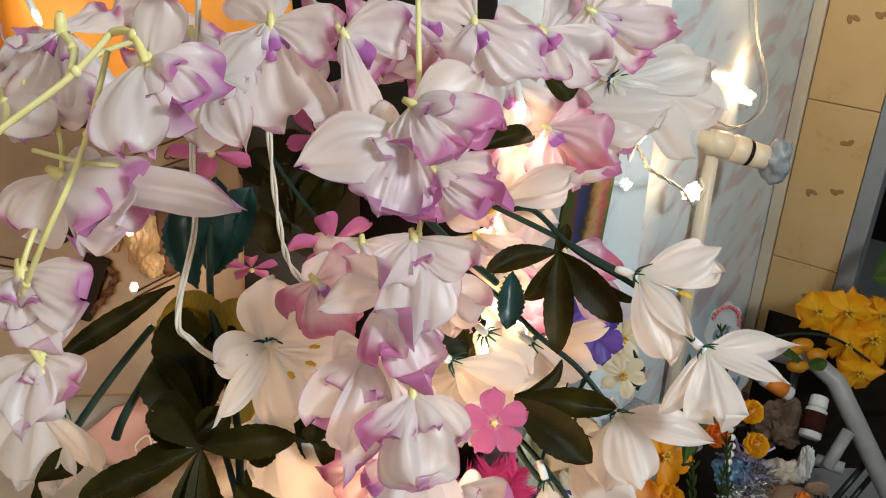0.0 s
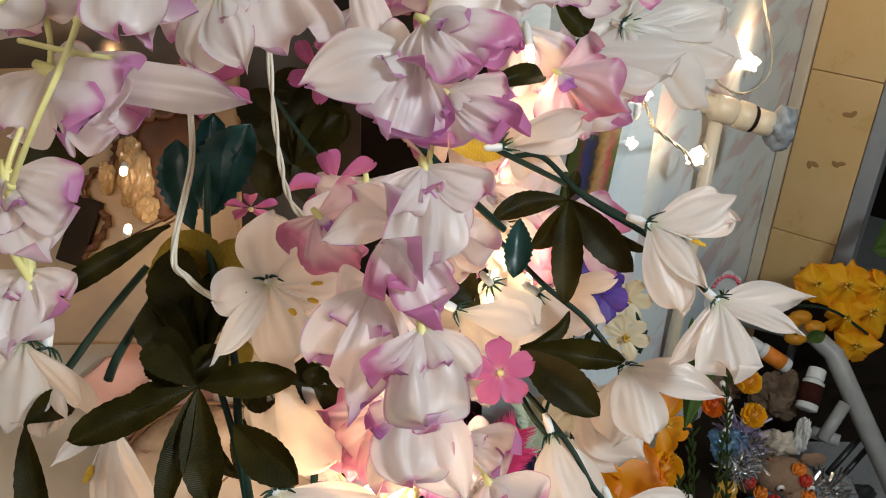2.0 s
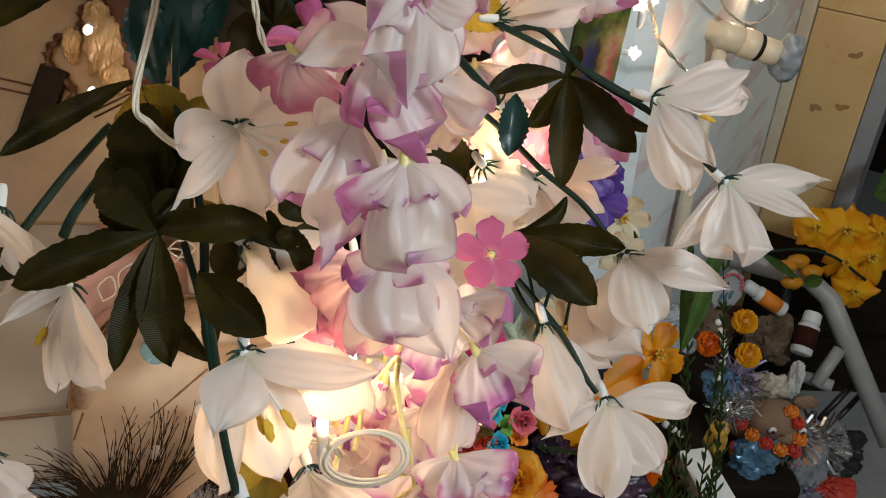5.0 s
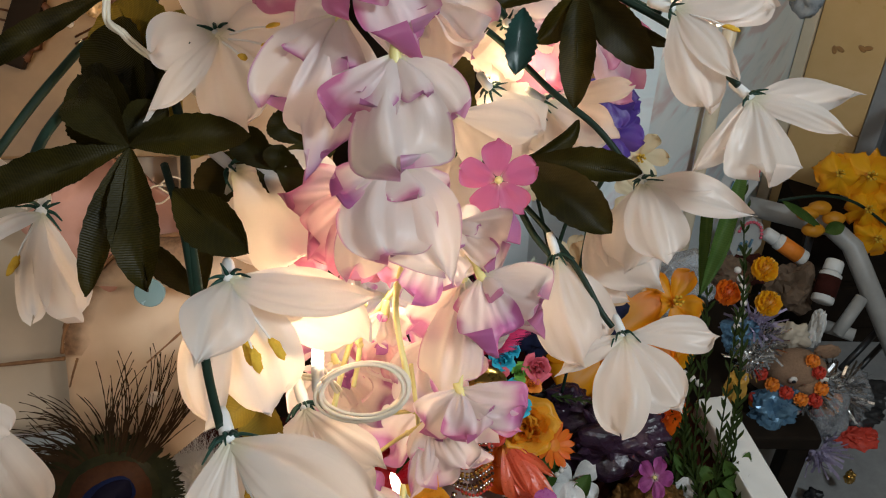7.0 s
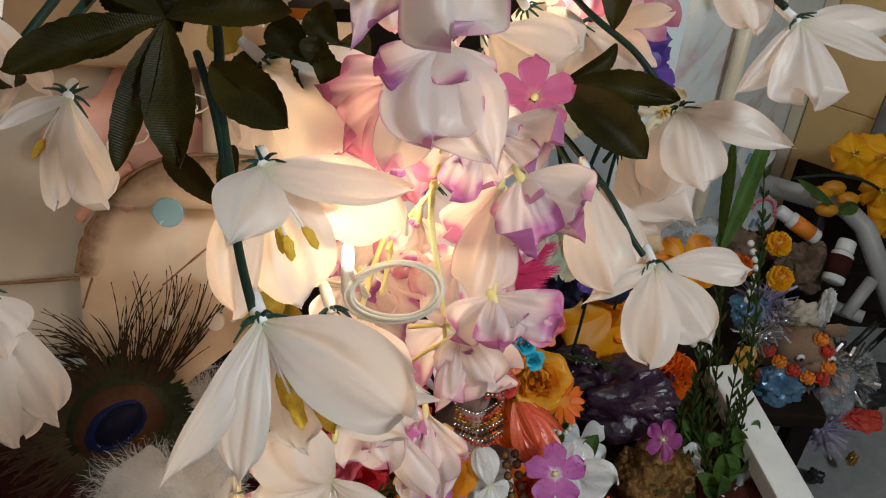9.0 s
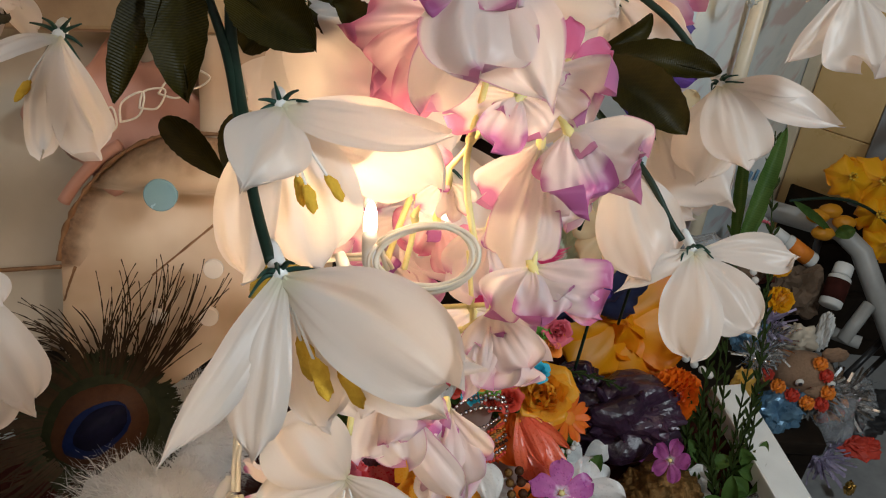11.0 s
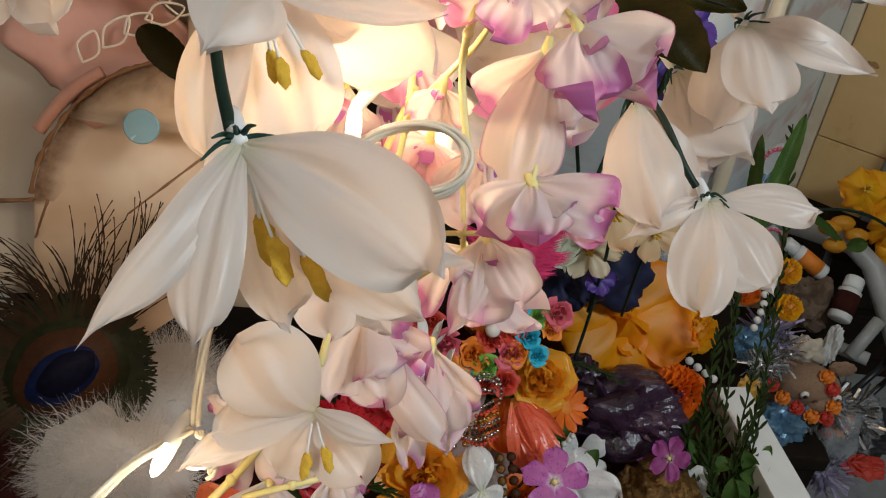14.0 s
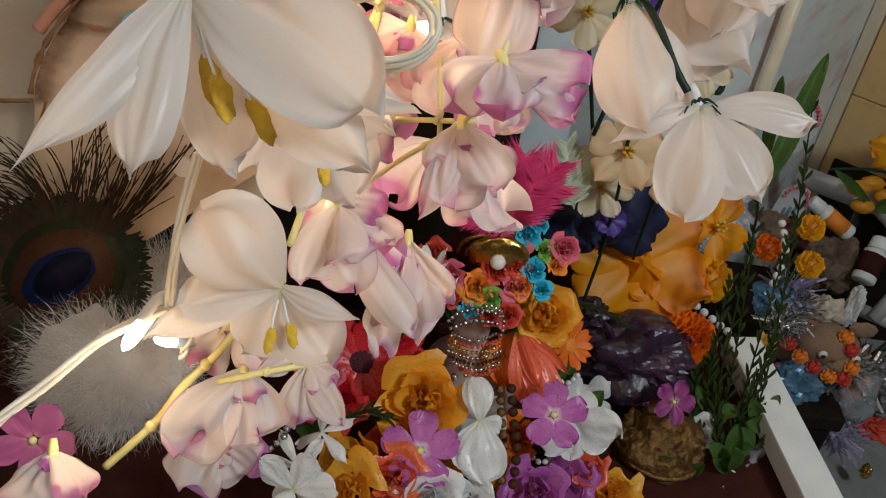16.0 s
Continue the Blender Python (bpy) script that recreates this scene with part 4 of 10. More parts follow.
def beads(points, radius, mat, label, name="bead_string", gap=2.1, category="beads"):
    """Round beads on a line; each one a part."""
    line = smooth_line([Vector(p) for p in points], 24)
    at = line[0]
    thing = empty(name, at, label, category)
    me, run_on, last = None, 0.0, line[0]
    for c in line:
        run_on += (c - last).length
        last = c
        if me is None or run_on >= radius * gap:
            if me is None:
                bm = bmesh.new()
                ball(bm, (0, 0, 0), radius, (1, 1, 1), 2)
                me = mesh_of(bm, "bead", mat)
            ob = new("bead", me)
            ob.parent, ob.location = thing, c - at
            run_on = 0.0
    return thing


def crumple(at, size, mat, label, category, name, seed=0, sub=5, squash=(1, 1, 1), rough=0.45, smooth=False):
    """A crumpled lump: a ball pushed in and out in facets."""
    bm = bmesh.new()
    for v in ball(bm, (0, 0, 0), 1, (1, 1, 1), sub):
        p = v.co.copy()
        k = 1 + rough * noise.noise(p * 1.7 + Vector((seed, 0, 0))) + 0.4 * rough * noise.noise(p * 4.5 + Vector((0, seed, 0))) + 0.25 * rough * noise.noise(p * 9 + Vector((0, 0, seed)))
        v.co = Vector((p.x * squash[0], p.y * squash[1], p.z * squash[2])) * k * size
    ob = part(name, bm, mat, None, "", smooth)
    ob.location = at
    return tagged(ob, label, category)


def amethyst(at, size, label, seed, squash):
    """A dark rock crowded with short six-sided crystal points along its upper side."""
    thing = empty("amethyst", at, label, "crystal")
    rng = random.Random(seed)
    bm = bmesh.new()
    for v in ball(bm, (0, 0, 0), 1, (1, 1, 1), 5):
        p = v.co.copy()
        k = 1 + 0.5 * noise.noise(p * 1.7 + Vector((seed, 0, 0))) + 0.16 * noise.noise(p * 3.5 + Vector((0, seed, 0))) + 0.03 * noise.noise(p * 9)
        v.co = Vector((p.x * squash[0], p.y * squash[1], p.z * squash[2])) * k * size
    part("rock", bm, AMETHYST, thing, "", False)
    for k in range(26):
        a, b = rng.uniform(-2.9, 0.2), rng.uniform(0.1, 1.3)
        d = Vector((math.cos(a) * math.cos(b), math.sin(a) * math.cos(b), math.sin(b)))
        root = Vector((d.x * squash[0], d.y * squash[1], d.z * squash[2])) * size * 0.62
        r, h = size * rng.uniform(0.06, 0.13), size * rng.uniform(0.25, 0.5)
        d = (d + Vector((rng.gauss(0, 0.2), rng.gauss(0, 0.2), rng.gauss(0, 0.2)))).normalized()
        bm = bmesh.new()
        tube(bm, [root, root + d * h * 0.65, root + d * h], [r, r * 0.95, r * 0.1], 6)
        part("crystal_point", bm, AMETHYST, thing, "", False)
    return thing


def tinsel(at, size, mat, label, count=160, seed=1):
    """A knot of thin shiny strips."""
    rng = random.Random(seed)
    thing = empty("tinsel_knot", at, label, "tinsel")
    bm = bmesh.new()
    for k in range(count):
        d = Vector((rng.gauss(0, 1), rng.gauss(0, 1), rng.gauss(0, 1))).normalized()
        e = Vector((rng.gauss(0, 1), rng.gauss(0, 1), rng.gauss(0, 1))).normalized()
        w = d.cross(e).normalized() * size * 0.05
        p = [d * size * 0.2, d * size * 0.7 + e * size * 0.2, d * size * rng.uniform(0.8, 1.2) + e * size * 0.5]
        vs = [bm.verts.new(v) for c in p for v in (c - w, c + w)]
        bm.faces.new((vs[0], vs[1], vs[3], vs[2]))
        bm.faces.new((vs[2], vs[3], vs[5], vs[4]))
    part("tinsel_mass", bm, mat, thing, "", False)["kind"] = "stuff"
    bm = bmesh.new()
    for v in ball(bm, (0, 0, 0), size * 0.5, (1, 1, 1), 3):
        v.co *= 1 + 0.4 * noise.noise(v.co * 60)
    part("core", bm, mat, thing)
    return thing


def down(at, axes, count, length, mat, label, name, category, seed=1, up=(0, 0, 1), core=None):
    """A tuft of very fine curved fibres."""
    rng = random.Random(seed)
    bm = bmesh.new()
    up = Vector(up)
    for k in range(count):
        d = Vector((rng.gauss(0, 1), rng.gauss(0, 1), rng.gauss(0, 1))).normalized()
        c = Vector([d[i] * axes[i] * rng.uniform(0.7, 0.9) for i in range(3)])
        l = length * rng.uniform(0.4, 1.1)
        tip = c + (d + up * 0.4 + Vector((rng.uniform(-0.6, 0.6), rng.uniform(-0.6, 0.6), rng.uniform(-0.6, 0.6)))).normalized() * l
        mid = (c + tip) / 2 + Vector((rng.uniform(-1, 1), rng.uniform(-1, 1), rng.uniform(-1, 1))) * l * 0.3
        w = Vector((rng.uniform(-1, 1), rng.uniform(-1, 1), rng.uniform(-1, 1))).normalized() * 0.00022
        a, b2, c2, d2, e = [bm.verts.new(v) for v in (c - w, c + w, mid + w * 0.8, mid - w * 0.8, tip)]
        bm.faces.new((a, b2, c2, d2))
        bm.faces.new((d2, c2, e))
    thing = empty(name, at, label, category)
    part("fluff", bm, mat, thing)["kind"] = "stuff"
    bm = bmesh.new()
    for v in ball(bm, (0, 0, 0), 1, (1, 1, 1), 3):
        v.co = Vector([v.co[i] * axes[i] * 0.88 for i in range(3)]) * (1 + 0.35 * noise.noise(v.co * 2.2 + Vector((seed, 0, 0))) + 0.12 * noise.noise(v.co * 7))
    part("core", bm, core or mat, thing)
    return thing


def peacock_feather(at, facing, size, turn, label, seed=3):
    """The eye of a peacock feather, oval in oval, in a fan of long loose barbs."""
    thing = empty("peacock_feather", at, label, "feather", "peacock feathers")
    q = facing_matrix(facing, turn)
    rng = random.Random(seed)

    def oval(name, rx, ry, dx, lift, mat, text):
        bm = bmesh.new()
        c = bm.verts.new(q @ Vector((dx, 0, lift * 1.2)))
        ring = []
        for i in range(64):
            a = 2 * math.pi * i / 64
            k = 1 + 0.02 * math.sin(5 * a + dx * 300) + rng.uniform(-0.015, 0.015)
            ring.append(bm.verts.new(q @ Vector((dx + rx * k * math.cos(a), ry * k * math.sin(a), lift))))
        low = [bm.verts.new(v.co - q @ Vector((0, 0, 0.0012))) for v in ring]
        for i in range(64):
            bm.faces.new((c, ring[i], ring[(i + 1) % 64]))
            bm.faces.new((ring[i], low[i], low[(i + 1) % 64], ring[(i + 1) % 64]))
        part(name, bm, mat, thing, text)

    oval("green_rim", size * 1.2, size * 1.0, 0, 0.0, BARB_GREEN, "dark green rim")
    oval("copper_field", size * 1.0, size * 0.8, 0, 0.0015, COPPER, "copper brown field")
    oval("blue_eye", size * 0.74, size * 0.46, -size * 0.08, 0.003, EYE_BLUE, "deep blue eye")
    oval("pupil", size * 0.6, size * 0.34, size * 0.03, 0.0045, EYE_DARK, "black heart of the eye")
    up = facing_matrix(facing, 0)

    def barbs(name, lines, mat, text, w=0.00045):
        bm = bmesh.new()
        for pts in lines:
            prev = None
            for i, p in enumerate(pts):
                d2 = (pts[min(len(pts) - 1, i + 1)] - pts[max(0, i - 1)]).normalized()
                s = d2.cross(Vector((0, 0, 1))).normalized() * w * (1 - 0.6 * i / len(pts)) * (1.6 if i % 2 else 0.7)
                cur = [bm.verts.new(up @ (p - s)), bm.verts.new(up @ (p + s))]
                if prev:
                    bm.faces.new((prev[0], prev[1], cur[1], cur[0]))
                prev = cur
        part(name, bm, mat, thing, text)["kind"] = "stuff"

    def strand(a, long_, sweep, lift, steps=9):
        base = Vector((size * 0.95 * math.cos(a), size * 0.9 * math.sin(a), -0.001))
        pts, c, h = [], base.copy(), a
        for i in range(steps):
            pts.append(c.copy())
            h += sweep / steps * (0.5 + i / steps)
            c = c + Vector((math.cos(h), math.sin(h), lift)) * long_ / steps
        return pts

    # a dense dark vane round the eye, then a few curving locks of long barbs
    barbs("vane", [strand(rng.uniform(0, 6.283), size * rng.uniform(0.3, 0.85), rng.uniform(-0.9, 0.9), rng.uniform(-0.1, 0.15), 7) for k in range(1500)], BARB_GREEN, "dense dark green vane", 0.0009)
    locks = []
    for k in range(50):
        a = rng.uniform(45, 215)
        locks.append(strand(radians(a), size * rng.uniform(0.9, 1.9), rng.uniform(-0.3, 1.5), rng.uniform(-0.05, 0.15), 11))
    for a, long_, sweep, many in ((142, 2.0, 0.9, 70), (118, 1.9, 1.3, 34), (97, 2.1, 0.9, 26), (82, 2.2, -0.1, 11), (69, 2.3, 0.1, 12), (58, 2.4, 0.0, 14), (45, 2.7, 0.25, 28), (168, 1.6, 0.5, 46), (192, 1.6, 0.1, 40), (218, 1.6, -0.2, 34), (245, 1.4, -0.3, 20)):
        for k in range(many):
            locks.append(strand(radians(a + rng.gauss(0, 4.5 if many > 25 else 2.0)), size * long_ * rng.uniform(0.6, 1.25), 1.5 * sweep + rng.gauss(0, 0.3), rng.uniform(-0.05, 0.25), 14))
    barbs("barb_fan", locks, BARB, "long loose bronze-brown barbs", 0.0005)
    return thing


def sprig(points, count, size, label="green sprig with small narrow leaves", name="green_sprig"):
    line = smooth_line([Vector(p) for p in points], 12)
    at = line[0]
    thing = empty(name, at, label, "plant", "green sprigs")
    bm = bmesh.new()
    tube(bm, [p - at for p in line], 0.0014, 6, 0.5)
    part("twig", bm, LEAF_SPRIG, thing)
    for k in range(count):
        f = (k + 0.5) / count
        i = min(len(line) - 2, int(f * (len(line) - 1)))
        d = (line[i + 1] - line[i]).normalized()
        a = k * 2.4
        x = d.orthogonal().normalized()
        out_ = (x * math.cos(a) + d.cross(x) * math.sin(a)) * 0.5 + d * 0.95
        bm = bmesh.new()
        leaf(bm, Vector(), out_.normalized() * size * random.uniform(0.7, 1.2), size * 0.22, 0, 0.05, False, 5)
        ob = part("leaf", bm, LEAF_SPRIG, thing)
        ob.location = line[i] - at
    return thing


def rod(name, points, radius, mat, label, category, sides=12, ends=None):
    at = Vector(points[0])
    bm = bmesh.new()
    tube(bm, local(at, points), ends or radius, sides)
    ob = part(name, bm, mat, None)
    ob.location = at
    return tagged(ob, label, category)


def bottle(a, b, radius, mat, label):
    """A tube with a cap and a printed band."""
    a, b = Vector(a), Vector(b)
    d = b - a
    thing = empty("bottle", a, label, "bottle")
    bm = bmesh.new()
    tube(bm, [Vector(), d * 0.03, d * 0.68, d * 0.74], [radius * 0.85, radius, radius, radius * 0.6], 14)
    part("body", bm, WHITE_PAINT, thing)
    bm = bmesh.new()
    tube(bm, [d * 0.15, d * 0.6], radius * 1.03, 14)
    part("print", bm, mat, thing, "dark red printed band")
    bm = bmesh.new()
    tube(bm, [d * 0.73, d * 0.75, d * 0.97, d], [radius * 0.8, radius * 0.86, radius * 0.82, radius * 0.7], 14)
    part("cap", bm, WHITE_PAINT, thing)
    return thing


def lump(name, at, size, mat, label, category, axes=(1, 1, 1), rough=0.15, seed=0, sub=4):
    bm = bmesh.new()
    for v in ball(bm, (0, 0, 0), 1, (1, 1, 1), sub):
        p = v.co.copy()
        k = 1 + rough * noise.noise(p * 1.5 + Vector((seed, 1, 0)))
        v.co = Vector((p.x * axes[0], p.y * axes[1], p.z * axes[2])) * size * k
    ob = part(name, bm, mat, None)
    ob.location = at
    return tagged(ob, label, category)


def fresh_spray(at, leaves):
    return leaf_spray(at, leaves, LEAF_FRESH, "fresh green leaves of the yellow flowers")


def plume(at, blades, mat, label):
    """A tuft of short fluffy feathers: a quill each, with many loose barbs on both sides."""
    at = Vector(at)
    thing = empty("feather_plume", at, label, "feather")
    rng = random.Random(int(at.x * 1000) + 5)
    for x, y, z, w, twist, bend in blades:
        tip = Vector((x, y, z)) - at
        n, side = frame_of(tip, twist)
        line = [tip * q + n * bend * tip.length * 2 * q * (1 - q) for q in (0, 0.2, 0.4, 0.6, 0.8, 1)]
        bm = bmesh.new()
        tube(bm, line, 0.0006, 5, 0.4)
        quill = part("quill", bm, mat, thing)
        bm = bmesh.new()
        for k in range(420):
            q = rng.uniform(0.1, 1.0)
            c = tip * q + n * bend * tip.length * 2 * q * (1 - q)
            s = rng.choice((-1, 1))
            out_ = (side * s + tip.normalized() * rng.uniform(0.5, 1.1) + n * rng.gauss(0, 0.35)).normalized() * w * rng.uniform(0.4, 0.75)
            e = c + out_ * 0.6 + n * rng.gauss(0, 0.001)
            f = c + out_ + tip.normalized() * w * 0.12
            h = tip.normalized() * 0.0006
            v = [bm.verts.new(p) for p in (c - h, c + h, e + h, e - h, f)]
            bm.faces.new((v[0], v[1], v[2], v[3]))
            bm.faces.new((v[3], v[2], v[4]))
        part("vane", bm, mat, quill)["kind"] = "stuff"
    return thing


def magenta_plume(at, leaves):
    return plume(at, leaves, FEATHER_PINK, "fluffy magenta pink feather plume of the headdress")


def pale_plume(at, leaves):
    return plume(at, leaves, FEATHER_GREEN, "fluffy pale green feather plume of the headdress")


def offering_leaves(at, leaves):
    return leaf_spray(at, leaves, LEAF_FRESH, "fresh green leaves between the offered flowers")


def idol(at, size):
    """A small dressed figure, kept as one plain shape."""
    bm = bmesh.new()
    for v in ball(bm, (0, 0, 0), size * 0.62, (0.85, 0.75, 1.1), 3):
        pass
    tube(bm, [Vector((0, 0.01, -0.16)), Vector((0, 0.01, -0.09)), Vector((0, 0.006, -0.055)), Vector((0, 0.004, -0.03)), Vector((0, 0, -0.01))], [0.06, 0.052, 0.04, 0.02, 0.014], 20)
    ob = part("idol", bm, SKIN, None)
    ob.location = at
    return tagged(ob, "small plain plaster idol behind necklaces and flowers", "statue")


def crown_plate(at, size):
    thing = empty("jewelled_headdress", at, "gilt crown set with a pearl", "crown")
    bm = bmesh.new()
    for k in range(3):
        tube(bm, [Vector((size * (0.4 + 0.3 * k) * math.cos(a), 0.002 * k, size * (0.4 + 0.3 * k) * math.sin(a))) for a in (math.pi * i / 16 for i in range(17))], 0.0022, 8)
    part("arches", bm, GOLD, thing)
    bm = bmesh.new()
    ball(bm, (size * 0.5, -0.024, size * 0.75), 0.0068, (1, 1, 1), 3)
    part("pearl", bm, PEARL, thing, "single white pearl")
    bm = bmesh.new()
    for v in ball(bm, (size * 0.5, -0.013, size * 0.75), 0.024, (1.15, 0.35, 0.85), 4):
        v.co += Vector((0, 0.5, 0)) * 0.004 * noise.noise(v.co * 220)
    part("boss", bm, GOLD, thing, "gilt boss round the pearl")
    bm = bmesh.new()
    for v in ball(bm, (0, 0.012, 0), size * 1.3, (1.1, 0.4, 0.9), 3):
        v.co *= 1 + 0.15 * noise.noise(v.co * 60)
    part("cap", bm, CLOTH_RED, thing, "dark red velvet cap")
    return thing


def pot(at, size):
    thing = empty("brass_pot", at, "tarnished brass pot with worn relief", "pot")
    rows = [(0.6, -1.6), (0.75, -1.5), (0.95, -1.0), (1.0, -0.5), (0.9, 0.0), (0.7, 0.3), (0.6, 0.45), (0.72, 0.55), (0.74, 0.6)]
    bm = bmesh.new()
    tube(bm, [Vector((0, 0, z * size)) for _, z in rows], [r * size for r, _ in rows], 28)
    for v in bm.verts:
        v.co *= 1 + 0.06 * noise.noise(v.co * 90)
    part("body", bm, OLD_GOLD, thing)
    bm = bmesh.new()
    for v in ball(bm, (0, 0, 0.55 * size), size * 0.72, (1, 1, 0.75), 5):
        v.co *= 1 + 0.16 * noise.noise(v.co * 60) + 0.1 * abs(noise.noise(v.co * 150)) + 0.04 * noise.noise(v.co * 330)
    part("lid", bm, OLD_GOLD, thing, "domed relief lid")
    bm = bmesh.new()
    tube(bm, [Vector((0.74 * size * math.cos(a), 0.74 * size * math.sin(a), 0.58 * size)) for a in (2 * math.pi * i / 28 for i in range(29))], 0.003, 8)
    part("rim", bm, OLD_GOLD, thing)
    return thing


def board(points, width, thick):
    a, b = Vector(points[0]), Vector(points[1])
    d = b - a
    d.z = 0
    side = Vector((-d.y, d.x, 0)).normalized()
    m = Matrix((d.normalized(), side, Vector((0, 0, 1)))).transposed().to_4x4()
    bm = bmesh.new()
    box(bm, (-0.02, -width / 2, -thick), (d.length + 0.1, width / 2, 0), 0.003, m)
    ob = part("edge_board", bm, WHITE_PAINT, None, "", False)
    ob.location = a
    return tagged(ob, "white lacquered board along the altar's edge", "board")


def sheet(name, at, x, y, nx, ny, fn, mat, thick=0.004):
    """A draped sheet of real thickness: at + x*i + y*j + fn(i, j)."""
    bm = bmesh.new()
    grid = [[bm.verts.new(x * (i / nx - 0.5) + y * (j / ny - 0.5) + fn(i / nx, j / ny)) for i in range(nx + 1)] for j in range(ny + 1)]
    faces = [bm.faces.new((grid[j][i], grid[j][i + 1], grid[j + 1][i + 1], grid[j + 1][i])) for j in range(ny) for i in range(nx)]
    bmesh.ops.recalc_face_normals(bm, faces=faces)
    bmesh.ops.solidify(bm, geom=faces, thickness=thick)
    return bm


FEATHER_AT, FEATHER_WAY = Vector((-0.223, 0.395, 0.974)), Vector((0.2, -0.85, 0.45)).normalized()


def seat_back(at):
    """A padded cream seat back with a rubbed brown edge, a round mirror and pink painted cloth beside it. Its origin is the upper mirror."""
    at = Vector(at)
    thing = empty("padded_seat_back", at, "cream padded seat back with a rubbed brown edge and round mirrors", "seat")
    n = Vector((0.12, -0.93, 0.34)).normalized()
    x = Vector((1, 0, 0))
    x = (x - n * x.dot(n)).normalized()
    y = n.cross(x)

    def at_(u, v, w=0.0):
        return x * u + y * v + n * w

    def left(v):
        """The pad's rounded left outline at height v: a quarter arch over a straight side."""
        f = max(0.0, min(1.0, (v + 0.045) / 0.08))
        return -0.064 + 0.078 * (1 - math.sqrt(max(0.0, 1 - f ** 1.5)))

    bm = bmesh.new()
    uv = bm.loops.layers.uv.new("UVMap")
    rows = []
    for j in range(31):
        v = 0.035 - 0.21 * (j / 30) ** 1.3
        row = []
        for i in range(31):
            s = i / 30
            u = left(v) + (0.105 - 1.3 * max(0.0, -0.05 - v) - left(v)) * s
            puff = 0.018 * (1 - (1 - min(1, s * 3.2)) ** 2.5) - 0.018
            crease = -0.005 * math.exp(-((u - 0.03 - 0.75 * (v + 0.06)) / 0.007) ** 2) - 0.004 * math.exp(-((u + 0.035 + 0.35 * (v + 0.1)) / 0.006) ** 2) * (1 if v < -0.06 else 0)
            c = at_(u, v, puff + crease + 0.003 * noise.noise(Vector((u * 30, v * 25, 0.3))))
            # it leans back behind the peacock feather that hangs before it
            gap = (at + c - FEATHER_AT).dot(FEATHER_WAY)
            c -= FEATHER_WAY * (max(0.0, gap + 0.02) if v < 0 else 0.0)
            row.append(bm.verts.new(c))
        rows.append(row)
    for j in range(30):
        for i in range(30):
            f = bm.faces.new((rows[j + 1][i], rows[j + 1][i + 1], rows[j][i + 1], rows[j][i]))
            for l in f.loops:
                c = l.vert.co
                u_, v_ = c.dot(x), c.dot(y)
                l[uv].uv = (min(u_ - left(v_), (0.037 - v_) * 0.8) * 20 if v_ > -0.052 else 1.0, v_ * 20)
    part("pad", bm, RUBBED, thing, "cream glazed padded cloth")
    edge = [at_(left(v) + 0.001, v, -0.012) for v in (-0.046, -0.035, -0.02, -0.008, 0.004, 0.014, 0.022, 0.028, 0.032, 0.0345)] + [at_(0.03, 0.036, -0.008), at_(0.06, 0.035, -0.008)]
    bm = bmesh.new()
    tube(bm, smooth_line(edge, 4), 0.0014, 8, 1, 0.5)
    part("edge", bm, BROWN_EDGE, thing, "rubbed brown piping")
    for u, v, r in ((0.0, 0.0, 0.0098), (0.03, -0.045, 0.006), (0.027, -0.076, 0.006), (-0.003, -0.077, 0.005)):
        bm = bmesh.new()
        tube(bm, [at_(u, v, -0.002), at_(u, v, 0.0012), at_(u, v, 0.002)], [r, r, r * 0.93], 28)
        part("mirror", bm, SEQUIN if r > 0.009 else PEARL, thing, "small round pale blue mirror" if r > 0.009 else "small round pearly sequin", False)
    bm = sheet("p", at, x * 0.1, y * 0.085, 16, 16, lambda i, j: n * (0.006 * math.sin(5 * i + 3 * j) + 0.004 * noise.noise(Vector((i * 4, j * 4, 0)))) - x * 0.1 * (i - 0.5) * (1.7 * (j - 0.5) ** 2 + 0.1 * math.sin(9 * j)) - y * 0.085 * (j - 0.5) * (1.5 * (i - 0.5) ** 2 + 0.14 * math.sin(11 * i)), PINK_CLOTH, 0.003)
    pink = part("painted_cloth", bm, PINK_CLOTH, thing, "salmon pink cloth with white painted zigzags")
    pink.location = at_(-0.028, 0.04, -0.028)
    for k in range(5):
        o, lean, tall = at_(-0.036 + 0.011 * k, 0.03 + 0.009 * k, -0.0165), radians(70 - 16 * k), 0.019 + 0.004 * (k % 2)
        tip, off = at_(math.cos(lean) * tall, math.sin(lean) * tall, 0.001), at_(-math.sin(lean) * 0.006, math.cos(lean) * 0.006)
        bm = bmesh.new()
        tube(bm, smooth_line([o, o + tip * 0.45 + off, o + tip, o + tip * 0.45 - off, o], 5), 0.0007, 5)
        part("painted_line", bm, GREY_PAINT, thing)
    bm = bmesh.new()
    tube(bm, smooth_line([at_(left(v) - 0.0075, v, -0.015) for v in (-0.01, 0.0, 0.012, 0.02, 0.026)], 4), 0.004, 8)
    part("pink_welt", bm, PINK_CLOTH, thing, "salmon pink welt")
    bm = sheet("q", at, x * 0.42, y * 0.24, 30, 24, lambda i, j: n * (0.014 * noise.noise(Vector((i * 3, j * 2.5, 4))) + 0.005 * noise.noise(Vector((i * 9, j * 7, 1)))), IVORY_PALE)
    pale = part("pale_cloth", bm, IVORY_PALE, thing, "pale cream painted cloth")
    pale.location = at_(-0.14, 0.003, -0.042)
